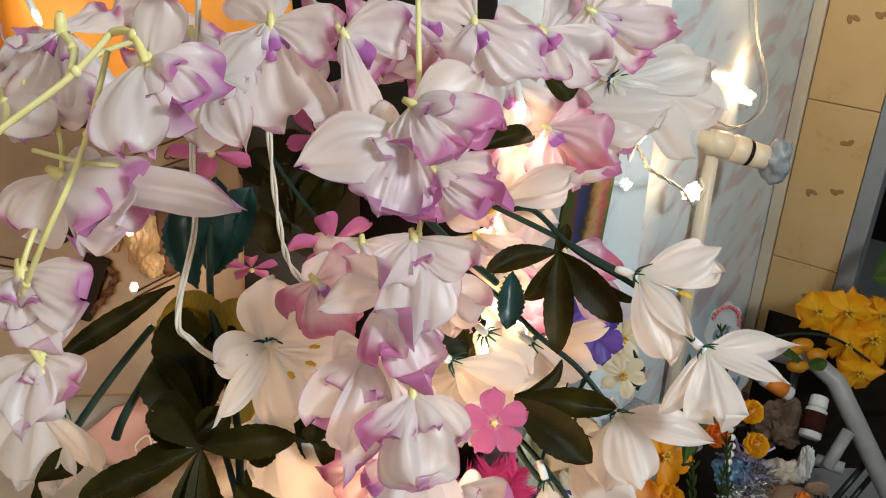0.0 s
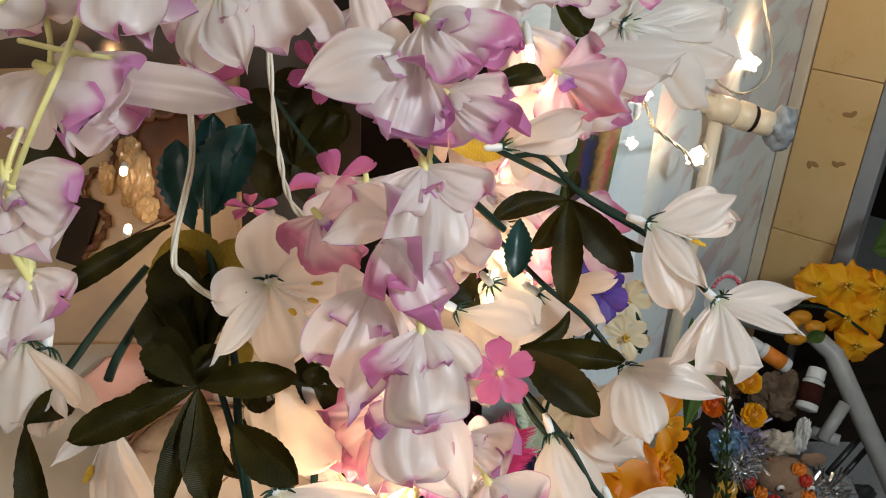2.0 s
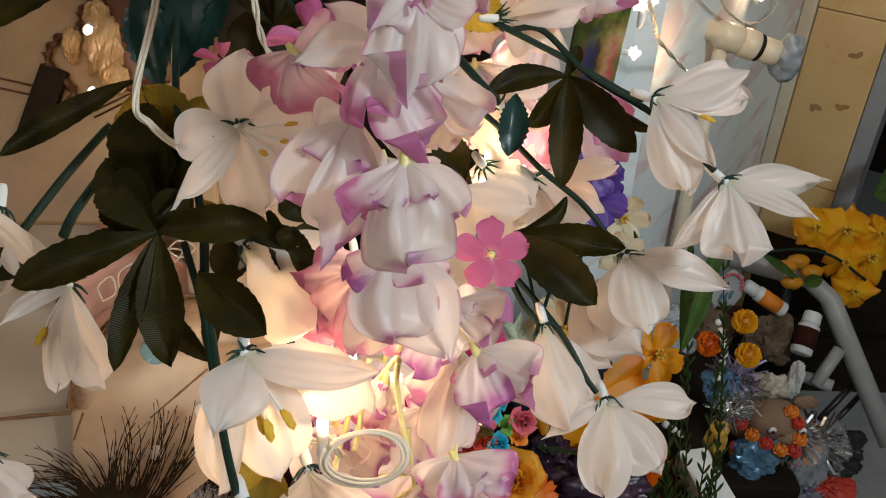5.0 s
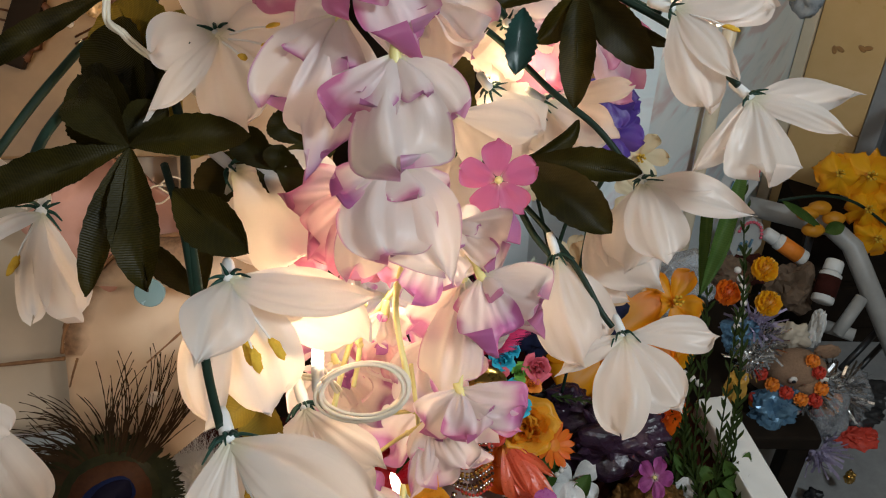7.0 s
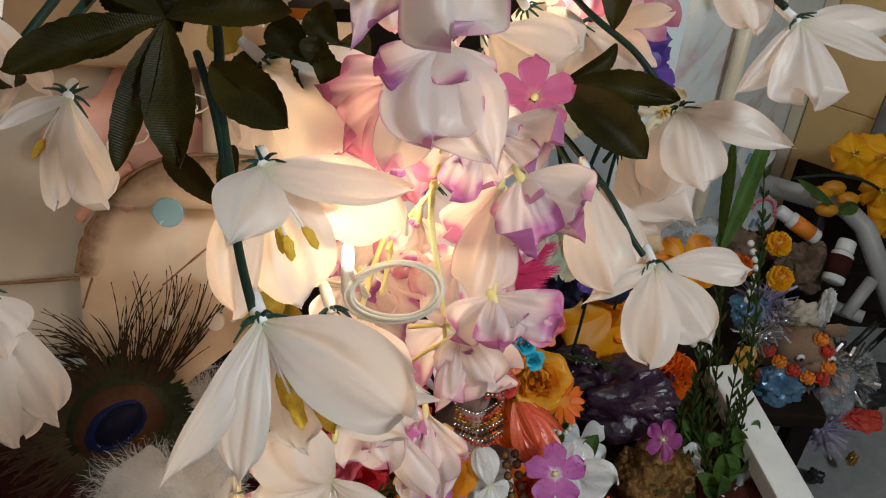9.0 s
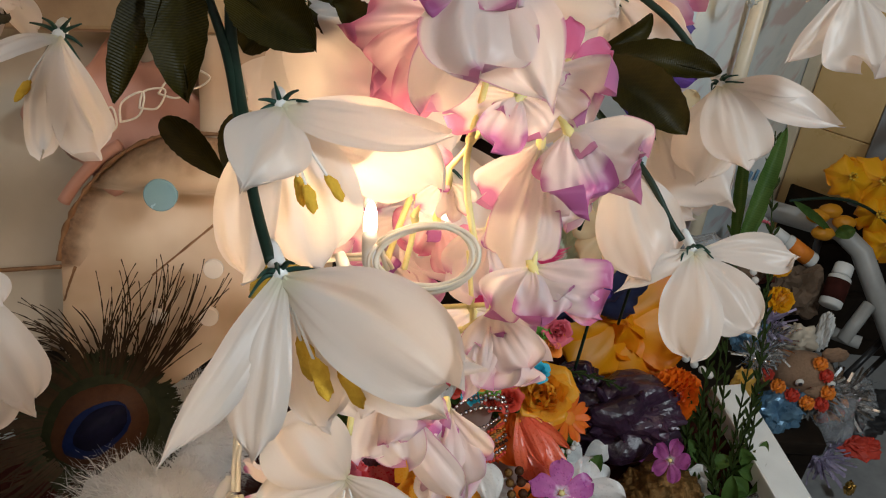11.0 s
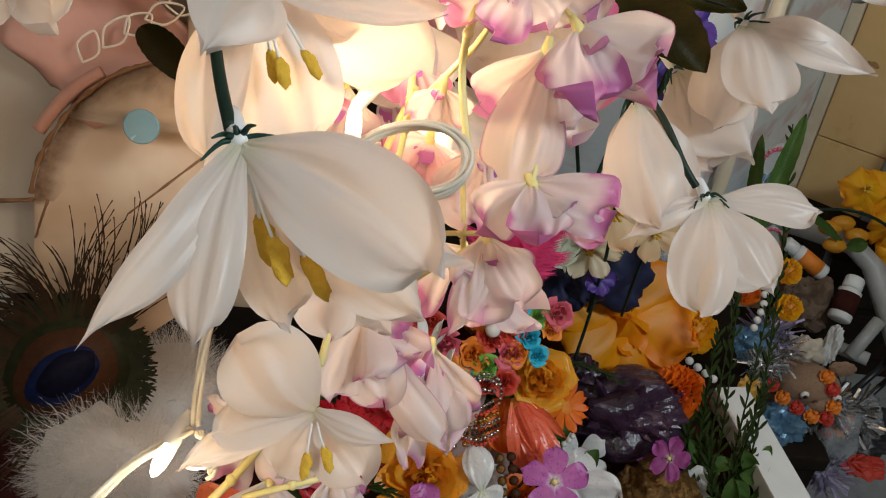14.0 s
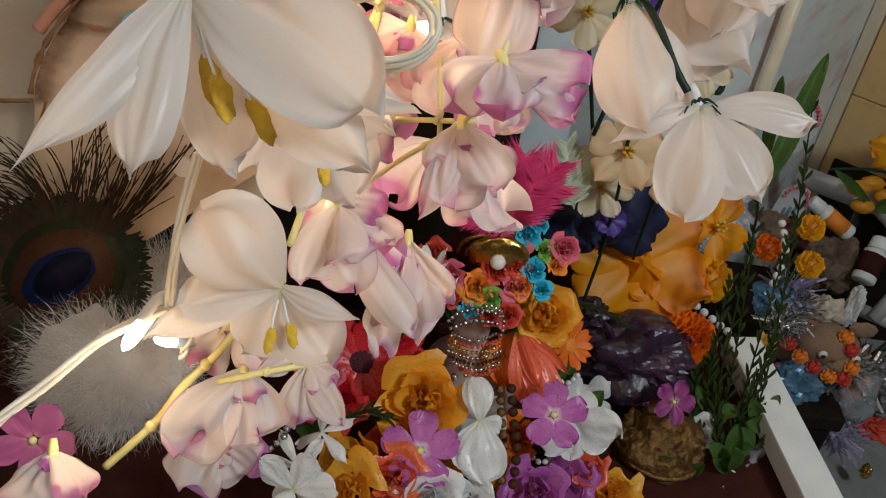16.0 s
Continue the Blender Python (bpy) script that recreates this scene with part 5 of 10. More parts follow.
    # a near-black sheet added to stand for the dark gaps between the leaves
    bm = sheet("t", at, x * 0.5, y * 0.18, 24, 12, lambda i, j: n * (0.01 * math.sin(30 * i + 2 * j) + 0.008 * noise.noise(Vector((i * 6, j * 3, 2)))), DARK_SHEET)
    drape = part("taupe_drape", bm, DARK_SHEET, thing, "dark pleated sheet added for the blackness behind the leaves")
    drape.location = at_(-0.12, 0.215, -0.075)
    bm = sheet("u", at, x * 0.1, y * 0.09, 12, 12, lambda i, j: n * 0.006 * noise.noise(Vector((i * 3, j * 3, 8))), IVORY)
    top = part("upper_pad", bm, IVORY, thing, "cream cloth above the pad")
    top.location = at_(0.07, 0.075, -0.02)
    bm = bmesh.new()
    tube(bm, smooth_line([at_(-0.2, -0.066, -0.02), at_(-0.12, -0.058, -0.02), at_(-0.062, -0.05, -0.012)], 5), 0.0014, 8, 1, 0.12)
    part("seam", bm, BROWN_EDGE, thing)
    # thin brown tubes draw in the dark of a crease and a seam
    for line in ([at_(0.034, -0.014, 0.001), at_(0.014, -0.032, 0.0005), at_(-0.006, -0.05, 0.0)], [at_(-0.052, -0.048, -0.006), at_(-0.058, -0.062, -0.012), at_(-0.064, -0.076, -0.02)]):
        bm = bmesh.new()
        tube(bm, smooth_line(line, 5), 0.0009, 6, 0.6, 0.3)
        part("crease", bm, BROWN_EDGE, thing)
    return thing


PANEL_CREAM = plain("aged cream paint", (0.2, 0.115, 0.05), (0.4, 0.26, 0.135), 26, 0.4, relief=0.3)


def painted_panel(at):
    """A cream painted panel leaning back, with ruled brown borders, a red-brown scalloped relief and a lump of amber glass."""
    thing = empty("painted_panel", at, "cream painted panel with red-brown scallops and amber glass relief", "panel")
    right, up = Vector((0.999, 0.004, 0.038)), Vector((-0.034, 0.567, 0.823))
    out_ = right.cross(up)

    def at_(u, v, w=0.0):
        return right * u + up * v + out_ * w

    m = Matrix((right, up, out_)).transposed().to_4x4()
    bm = bmesh.new()
    box(bm, (-0.13, -0.12, -0.012), (0.075, 0.066, -0.004), 0.002, m)
    part("board", bm, PANEL_CREAM, thing, "cream painted board", False)
    for u0, v0, u1, v1 in ((-0.03, 0.02, 0.05, 0.046), (-0.034, 0.034, 0.05, 0.062), (0.0, -0.05, 0.05, -0.026), (0.0, -0.054, 0.05, -0.03), (-0.1, -0.02, -0.03, -0.036), (-0.1, -0.026, -0.03, -0.042)):
        bm = bmesh.new()
        tube(bm, [at_(u0 + (u1 - u0) * q, v0 + (v1 - v0) * q, -0.0035) for q in (0, 0.5, 1)], 0.0007, 6)
        part("ruled_line", bm, WOOD, thing)
    for u, v in ((0.005, 0.036), (0.027, 0.044), (-0.016, 0.029), (0.046, 0.05)):
        for e in (-1, 1):
            bm = bmesh.new()
            tube(bm, [at_(u + 0.0022 * math.cos(a) + 0.0022 * e, v + 0.0022 * math.sin(a), -0.0033) for a in (0.7 * i for i in range(10))], 0.0005, 5)
            part("rosette", bm, WOOD, thing)
    # scalloped red-brown relief: a field and its beaded outline
    line = [(0.045, 0.034), (0.02, 0.03), (0.004, 0.024), (-0.006, 0.012), (-0.008, 0.002), (-0.022, -0.006), (-0.028, -0.018), (-0.022, -0.03), (-0.012, -0.038), (-0.02, -0.052), (-0.032, -0.064)]
    pts_ = smooth_line([Vector((u, v, 0)) for u, v in line], 6)
    bm = bmesh.new()
    tube(bm, [at_(p.x + 0.0016 * math.sin(2.1 * k), p.y + 0.0016 * math.cos(2.1 * k), -0.001) for k, p in enumerate(pts_)], 0.0024, 8, 1, 0.25)
    part("scalloped_edge", bm, WOOD, thing)
    bm = bmesh.new()
    for v in ball(bm, (0, 0, 0), 1, (1, 1, 1), 4):
        p = v.co * (1 + 0.22 * noise.noise(v.co * 2.3))
        v.co = at_(0.03 + 0.03 * p.x, 0.0 + 0.036 * p.y, -0.004 + 0.004 * p.z)
    part("red_field", bm, WOOD, thing, "red-brown painted relief")
    bm = bmesh.new()
    box(bm, (-0.022, -0.075, -0.004), (-0.004, -0.03, 0.002), 0.002, m @ Matrix.Rotation(-0.35, 4, "Z"))
    part("dark_bar", bm, DARK, thing, "dark brown bar", False)
    for u, v, a, b in ((0.008, -0.012, 0.011, 0.02), (0.004, 0.006, 0.008, 0.01), (0.014, -0.03, 0.008, 0.01), (-0.012, -0.01, 0.005, 0.011)):
        bm = bmesh.new()
        for q in ball(bm, (0, 0, 0), 1, (1, 1, 1), 5):
            p = q.co * (1 + 0.3 * noise.noise(q.co * 1.9 + Vector((u * 300, 0, 0))) + 0.14 * noise.noise(q.co * 5))
            q.co = at_(u + a * p.x, v + b * p.y, 0.001 + 0.006 * p.z)
        part("glass_lump", bm, AMBER, thing, "amber glass lump")
    return thing


def orange_drape(at):
    bm = sheet("d", at, Vector((0.36, 0.05, 0)), Vector((0, 0.03, 0.4)), 48, 20, lambda i, j: Vector((0, 0.009 * math.sin(20 * i + 2 * j) + 0.004 * math.sin(47 * i + 3), 0.006 * math.sin(9 * i))), ORANGE_CLOTH)
    ob = part("orange_drape", bm, ORANGE_CLOTH, None)
    ob.location = Vector(at)
    return tagged(ob, "orange satin drape hung behind the garland", "drape")


def toy_cow(at):
    thing = empty("plush_cow", at, "brown plush toy cow with a bead collar", "toy")
    for nm, c, r, sc in (("body", (0, 0.03, -0.05), 0.06, (1.1, 0.9, 0.9)), ("head", (0.0, -0.02, 0.01), 0.045, (1.2, 0.9, 0.8)), ("muzzle", (0.02, -0.05, -0.002), 0.026, (1.2, 0.8, 0.7)), ("ear", (-0.05, -0.01, 0.04), 0.02, (1.2, 0.4, 0.8)), ("ear", (0.05, -0.01, 0.045), 0.02, (1.2, 0.4, 0.8))):
        bm = bmesh.new()
        for v in ball(bm, c, r, sc, 4):
            v.co += v.normal * 0.002 * noise.noise(v.co * 180)
        part(nm, bm, PLUSH, thing)
    for x in (-0.02, 0.035):
        bm = bmesh.new()
        ball(bm, (x, -0.058, 0.02), 0.008, (1, 0.5, 1), 2)
        e = part("eye_patch", bm, PEARL, thing)
        bm = bmesh.new()
        ball(bm, (x, -0.063, 0.02), 0.004, (1, 0.4, 1), 2)
        part("pupil", bm, INK, e)
    for k in range(14):
        a = math.pi * (0.02 + 0.96 * k / 13)
        bm = bmesh.new()
        ball(bm, (0.075 * math.cos(a), -0.05, -0.03 - 0.055 * math.sin(a)), 0.011, (1, 1, 1), 2)
        part("bead", bm, (ORANGEP, REDP, ORANGEP, REDP)[k % 4], thing)
    return thing


def plaque(at):
    """A small white card with a ring of rose beads and dark blue strokes."""
    thing = empty("beaded_card", at, "white scalloped card with rose beads and blue strokes", "card")
    bm = bmesh.new()
    rim = []
    for i in range(28):
        a = 2 * math.pi * i / 28
        k = 1 + 0.06 * math.cos(7 * a)
        rim.append(Vector((0.03 * k * math.cos(a), 0, 0.045 * k * math.sin(a))))
    f = bm.faces.new([bm.verts.new(v) for v in rim])
    bmesh.ops.solidify(bm, geom=[f], thickness=0.003)
    part("card", bm, WHITE_PAINT, thing, "", False)
    for i in range(12):
        a = math.pi * (0.05 + 0.9 * i / 11)
        bm = bmesh.new()
        ball(bm, (0.024 * math.cos(a), -0.004, 0.008 + 0.03 * math.sin(a)), 0.0034, (1, 0.7, 1), 2)
        part("bead", bm, ROSEP, thing)
    for i in range(3):
        bm = bmesh.new()
        box(bm, (-0.012 + 0.009 * i, -0.0065, -0.024 + 0.006 * i), (-0.008 + 0.009 * i, -0.002, -0.006 + 0.006 * i), 0.001)
        part("blue_stroke", bm, BLUEP, thing)
    thing.rotation_euler = (radians(-20), radians(18), 0)
    return thing


def poster_mat(nt, b):
    """Leafy green above, upright bands of blue, brown, buff and pink below."""
    sep = nt.nodes.new("ShaderNodeSeparateXYZ")
    nt.links.new(nt.nodes.new("ShaderNodeTexCoord").outputs["Generated"], sep.inputs[0])
    n1, n2 = noise_of(nt, 60, 4), noise_of(nt, 160, 4)
    leafy = ramp(nt, n1, (0.36, (0.012, 0.03, 0.006)), (0.5, (0.07, 0.11, 0.012)), (0.66, (0.2, 0.2, 0.03)))
    across = math_node(nt, "ADD", sep.outputs[0], math_node(nt, "MULTIPLY", math_node(nt, "SUBTRACT", n1, 0.5), 0.35))
    bands = ramp(nt, across, (0.1, (0.05, 0.07, 0.01)), (0.24, (0.12, 0.045, 0.02)), (0.36, (0.025, 0.03, 0.16)), (0.5, (0.03, 0.02, 0.03)), (0.6, (0.4, 0.2, 0.05)), (0.72, (0.5, 0.3, 0.16)), (0.84, (0.5, 0.08, 0.1)), (0.95, (0.12, 0.14, 0.04)))
    high = ramp(nt, math_node(nt, "ADD", sep.outputs[2], math_node(nt, "MULTIPLY", n2, 0.12)), (0.5, (0, 0, 0)), (0.6, (1, 1, 1)))
    nt.links.new(mixed(nt, high, mixed(nt, math_node(nt, "MULTIPLY", n2, 0.5), bands, (0.04, 0.05, 0.02)), leafy), b.inputs["Base Color"])


POSTER = material("colourful print", poster_mat, 0.4)
AMBER = plain("amber glass", (0.2, 0.085, 0.02), (0.6, 0.4, 0.19), 45, 0.12, 0.1, 0.8, distance=0.004, gloss=0.7)


def poster(at):
    bm = bmesh.new()
    box(bm, (-0.03, -0.002, -0.15), (0.035, 0.002, 0.15), 0.001)
    ob = part("hanging_print", bm, POSTER, None, "", False)
    ob.location = at
    ob.rotation_euler = (0, radians(6), radians(30))
    return tagged(ob, "narrow print in green, blue and red hung behind the flowers", "print")


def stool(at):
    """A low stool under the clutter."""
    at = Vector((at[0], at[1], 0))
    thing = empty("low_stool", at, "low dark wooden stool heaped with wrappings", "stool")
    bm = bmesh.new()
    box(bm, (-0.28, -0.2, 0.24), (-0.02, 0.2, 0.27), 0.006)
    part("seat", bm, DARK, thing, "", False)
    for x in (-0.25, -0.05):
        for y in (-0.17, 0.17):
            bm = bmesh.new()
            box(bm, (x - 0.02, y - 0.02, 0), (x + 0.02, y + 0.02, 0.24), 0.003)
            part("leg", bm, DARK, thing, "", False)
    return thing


# dark board added to give the blackness seen between the garland's flowers
slab("wooden_screen", (-0.5, 0.80, 0.6), (0.05, 0.83, 1.75), DARK, "dark board added for the blackness behind the garland", "board", "thing", None, 0.004)

# a dark block added to darken the background behind the clutter
cabinet = empty("dark_backing", (1.0, 1.7, 0), "low dark block added for the darkness behind the clutter", "cabinet")
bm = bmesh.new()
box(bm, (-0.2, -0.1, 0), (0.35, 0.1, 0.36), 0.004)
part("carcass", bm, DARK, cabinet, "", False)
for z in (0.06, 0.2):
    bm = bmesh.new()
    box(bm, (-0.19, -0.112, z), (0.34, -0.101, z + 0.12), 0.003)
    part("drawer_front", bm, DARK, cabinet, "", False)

# ---- the garland before the visitor ----
# the hanging garland, flower by flower
white_flower((-0.0871, 0.3499, 1.3325), [(-0.0857, 0.3760, 1.3566, 0.0352, 0, 0.12, 0, "round"), (-0.1119, 0.3396, 1.3308, 0.0225, 0, 0.2, 0.12, "round"), (-0.1061, 0.3094, 1.3170, 0.0155, 25, 0.15, -0.15, "point"), (-0.0483, 0.3523, 1.3372, 0.0289, -8, 0.12, 0, "round"), (-0.0708, 0.3169, 1.3096, 0.0279, 0, 0.15, 0.05, "oval")], [(-0.0612, 0.3355, 1.3441), (-0.0627, 0.3295, 1.3388), (-0.0712, 0.3235, 1.3368)], None, 'open white cloth flower with mustard stamens', pollen=0.75)
white_flower((-0.0781, 0.2834, 1.2620), [(-0.0854, 0.2502, 1.2499, 0.0275, -12, 0.22, -0.1, "point"), (-0.0236, 0.2826, 1.2563, 0.0166, -25, 0.12, 0.1, "strap"), (-0.0266, 0.2762, 1.2404, 0.0325, 12, -0.12, -0.12, "oval"), (-0.0623, 0.2612, 1.2146, 0.0353, 0, 0.1, -0.05, "round"), (-0.0881, 0.2538, 1.2135, 0.0236, 10, 0.12, 0.12, "oval"), (-0.0496, 0.2867, 1.2473, 0.0195, 0, 0.1, 0, "oval")], [(-0.0664, 0.2615, 1.2424), (-0.0701, 0.2662, 1.2419), (-0.0592, 0.2670, 1.2434)], (-0.26, 0.96, -0.11), pollen=1.05)
white_flower((-0.0689, 0.2235, 1.2391), [(-0.0940, 0.1778, 1.2121, 0.0132, -10, 0.1, -0.1, "strap"), (-0.0711, 0.1843, 1.2084, 0.0183, 0, 0.16, 0.06, "oval"), (-0.0185, 0.2010, 1.2236, 0.0319, -6, 0.22, -0.06, "oval"), (-0.0099, 0.2156, 1.2168, 0.0199, -15, 0.12, 0.1, "point"), (-0.0201, 0.2099, 1.2016, 0.0232, 10, 0.1, 0.05, "oval"), (-0.0537, 0.2061, 1.1983, 0.0216, 0, 0.1, 0, "oval")], [(-0.0556, 0.2045, 1.2200), (-0.0473, 0.2086, 1.2124), (-0.0608, 0.2120, 1.2200)], (-0.39, 0.92, 0.11), pollen=1.35)
white_flower((-0.0544, 0.2505, 1.1196), [(-0.0794, 0.2454, 1.1560, 0.0336, 0, 0.34, -0.06, "oval"), (-0.0864, 0.2390, 1.1156, 0.0188, 0, 0.2, 0.1, "oval"), (-0.0960, 0.2287, 1.1060, 0.0138, 20, -0.18, 0.12, "strap"), (-0.0254, 0.2409, 1.1194, 0.0111, 0, 0.18, 0.1, "point"), (-0.0348, 0.2395, 1.0985, 0.0262, 0, 0.1, 0, "oval"), (-0.0658, 0.2410, 1.0949, 0.0223, 0, 0.12, 0, "oval")], [(-0.0543, 0.2345, 1.1089), (-0.0474, 0.2378, 1.1097)], None, 'nodding white cloth flower with cupped petals', green=False)
white_flower((0.1038, 0.3800, 1.1451), [(0.1550, 0.3826, 1.1453, 0.0227, -14, 0.1, -0.08, "spoon"), (0.1329, 0.3500, 1.1204, 0.0316, -6, 0.14, 0.06, "oval"), (0.0998, 0.3367, 1.1134, 0.0326, 4, 0.18, 0, "oval"), (0.0666, 0.3655, 1.1301, 0.0122, 0, 0.16, 0.12, "strap")], (), (-0.22, 0.95, 0.22))
white_flower((0.0670, 0.4085, 1.1774), [(0.0803, 0.3671, 1.1385, 0.0360, 0, 0.14, 0.08, "oval"), (0.0974, 0.3838, 1.1402, 0.0278, 0, 0.1, 0, "oval"), (0.0669, 0.3904, 1.1452, 0.0217, 0, 0.1, 0, "oval")], (), None)
white_flower((0.0922, 0.4491, 1.1769), [(0.1308, 0.4184, 1.1483, 0.0490, 0, 0.1, -0.06, "point"), (0.1127, 0.4214, 1.1392, 0.0362, 0, 0.1, 0, "oval"), (0.1205, 0.4455, 1.1629, 0.0297, 0, 0.1, 0, "oval")], (), None)
white_flower((0.1155, 0.4383, 1.2083), [(0.1599, 0.4422, 1.2038, 0.0137, -20, 0.14, 0.04, "point"), (0.1754, 0.4296, 1.1945, 0.0249, -12, 0.1, -0.05, "point"), (0.1247, 0.3985, 1.1842, 0.0342, 0, 0.18, 0.05, "round"), (0.1069, 0.4148, 1.1662, 0.0344, 0, 0.1, 0.05, "oval")], (), (-0.18, 0.98, 0.10))
white_flower((0.1636, 0.4363, 1.2628), [(0.2220, 0.4411, 1.2644, 0.0240, -20, -0.12, -0.1, "point"), (0.2095, 0.4187, 1.2526, 0.0145, 0, 0.08, -0.08, "strap"), (0.1639, 0.3964, 1.2327, 0.0366, 0, 0.18, 0, "fan"), (0.1329, 0.4112, 1.2358, 0.0152, 10, 0.14, -0.14, "strap")], (), (-0.58, 0.77, 0.26))
white_flower((0.1243, 0.4684, 1.2979), [(0.1748, 0.4796, 1.3123, 0.0282, -8, 0.1, 0.05, "oval"), (0.1525, 0.4353, 1.2752, 0.0179, 0, 0.16, 0.06, "point"), (0.1393, 0.4318, 1.2590, 0.0286, 0, 0.14, 0, "oval"), (0.1780, 0.4741, 1.2972, 0.0216, 0, 0.1, -0.05, "oval")], [(0.1494, 0.4518, 1.2957)], (-0.87, 0.49, 0.08))
white_flower((0.1230, 0.6047, 1.3773), [(0.2017, 0.6401, 1.3779, 0.0414, 0, 0.1, 0.06, "fan"), (0.2117, 0.6306, 1.3430, 0.0467, 0, 0.12, -0.05, "oval"), (0.1866, 0.6041, 1.3185, 0.0331, 0, 0.12, -0.08, "spoon"), (0.1538, 0.5962, 1.3441, 0.0448, 0, 0.12, 0, "oval"), (0.1738, 0.6587, 1.3892, 0.0375, 0, 0.1, 0, "oval")], (), (-0.64, 0.76, -0.05))
white_flower((-0.1675, 0.3279, 1.2613), [(-0.1464, 0.2959, 1.2339, 0.0207, 0, 0.14, 0.05, "fan"), (-0.1654, 0.2920, 1.2324, 0.0160, 0, 0.14, 0, "oval"), (-0.1896, 0.3061, 1.2565, 0.0096, 20, 0.14, 0.12, "strap"), (-0.1610, 0.3090, 1.2280, 0.0187, 0, 0.1, 0, "oval")], [(-0.1747, 0.3079, 1.2492), (-0.1702, 0.3100, 1.2484)], (-0.22, 0.97, -0.06))
orchid((-0.0823, 0.2379, 1.5185), [(-0.0851, 0.2165, 1.4986, 0.0230, 0, 0.14, 0.05, "oval", 0), (-0.0608, 0.2346, 1.5129, 0.0203, 0, 0.3, 0, "fan", 2), (-0.0676, 0.2233, 1.5059, 0.0185, 0, 0.2, 0.05, "fan", 2), (-0.0752, 0.2434, 1.5352, 0.0170, 0, 0.12, 0, "oval", 0), (-0.0822, 0.2308, 1.4951, 0.0174, 0, 0.1, 0, "fan", 1)])
orchid((-0.0999, 0.3762, 1.4629), [(-0.0879, 0.3577, 1.4364, 0.0237, 0, 0.14, 0.06, "point", 0), (-0.1104, 0.3634, 1.4341, 0.0277, 0, 0.1, 0, "oval", 0), (-0.0806, 0.3922, 1.4778, 0.0202, 0, 0.1, -0.1, "strap", 0), (-0.0861, 0.3849, 1.4619, 0.0227, 0, 0.1, 0, "fan", 1)])
orchid((-0.1167, 0.2421, 1.4808), [(-0.0556, 0.2136, 1.4842, 0.0136, -10, -0.2, -0.14, "strap", 1), (-0.0917, 0.2256, 1.4692, 0.0235, 0, 0.2, 0, "fan", 1), (-0.1275, 0.2294, 1.4678, 0.0254, 0, 0.15, 0.06, "fan", 1), (-0.1052, 0.2507, 1.4797, 0.0191, 0, 0.1, 0, "oval", 0), (-0.0896, 0.2405, 1.4668, 0.0138, 0, 0.1, 0, "fan", 2)])
orchid((-0.1272, 0.2624, 1.5028), [(-0.1081, 0.2565, 1.4969, 0.0191, 0, 0.16, 0, "fan", 1), (-0.1269, 0.2455, 1.4904, 0.0206, 0, 0.16, 0, "oval", 0), (-0.1193, 0.2747, 1.5115, 0.0194, 0, 0.1, 0, "oval", 0), (-0.1362, 0.2718, 1.5105, 0.0211, 0, 0.1, 0, "oval", 0)])
orchid((-0.1266, 0.2230, 1.4571), [(-0.1041, 0.2122, 1.4547, 0.0215, 0, 0.2, 0.08, "fan", 1), (-0.1131, 0.2086, 1.4412, 0.0200, 0, 0.15, -0.05, "fan", 1), (-0.1288, 0.2112, 1.4454, 0.0183, 0, 0.15, 0, "oval", 0), (-0.1392, 0.2179, 1.4488, 0.0185, 0, 0.1, 0, "fan", 1)])
orchid((-0.1326, 0.2309, 1.4199), [(-0.1181, 0.2214, 1.4159, 0.0183, 0, 0.18, 0.05, "fan", 1), (-0.1333, 0.2108, 1.4062, 0.0218, 0, 0.16, 0, "fan", 1), (-0.1473, 0.2222, 1.4057, 0.0203, 0, 0.12, 0, "oval", 0)])
orchid((-0.0158, 0.3401, 1.4498), [(-0.0592, 0.3248, 1.4438, 0.0324, 0, 0.16, 0.05, "point", 0), (-0.0264, 0.3156, 1.4249, 0.0314, 0, 0.16, 0.05, "fan", 2), (-0.0099, 0.3222, 1.4203, 0.0216, 0, 0.16, 0, "fan", 2), (-0.0353, 0.3487, 1.4486, 0.0309, 0, 0.1, 0, "oval", 0), (-0.0327, 0.3326, 1.4260, 0.0284, 0, 0.1, 0, "oval", 0)])
orchid((-0.0121, 0.3417, 1.4641), [(0.0239, 0.3328, 1.4572, 0.0241, -8, 0.18, 0.06, "fan", 2), (0.0040, 0.3232, 1.4491, 0.0251, 0, 0.2, 0, "fan", 1), (-0.0120, 0.3287, 1.4465, 0.0230, 0, 0.14, 0, "fan", 1), (0.0147, 0.3560, 1.4723, 0.0257, 0, 0.1, 0, "oval", 0)])
orchid((-0.0041, 0.3364, 1.4361), [(0.0223, 0.3324, 1.4373, 0.0198, 0, 0.16, 0.05, "fan", 1), (0.0249, 0.3196, 1.4276, 0.0187, 0, 0.2, 0.05, "fan", 2), (-0.0028, 0.3204, 1.4213, 0.0212, 0, 0.2, 0, "fan", 2)])
orchid((-0.0126, 0.3300, 1.4067), [(0.0147, 0.3181, 1.4007, 0.0197, 0, 0.2, 0.1, "fan", 1), (-0.0120, 0.2991, 1.3757, 0.0350, 0, 0.2, 0, "fan", 0), (-0.0244, 0.3089, 1.3967, 0.0228, 0, 0.3, -0.08, "fan", 1), (0.0000, 0.3136, 1.3759, 0.0267, 0, 0.1, 0, "oval", 0)])
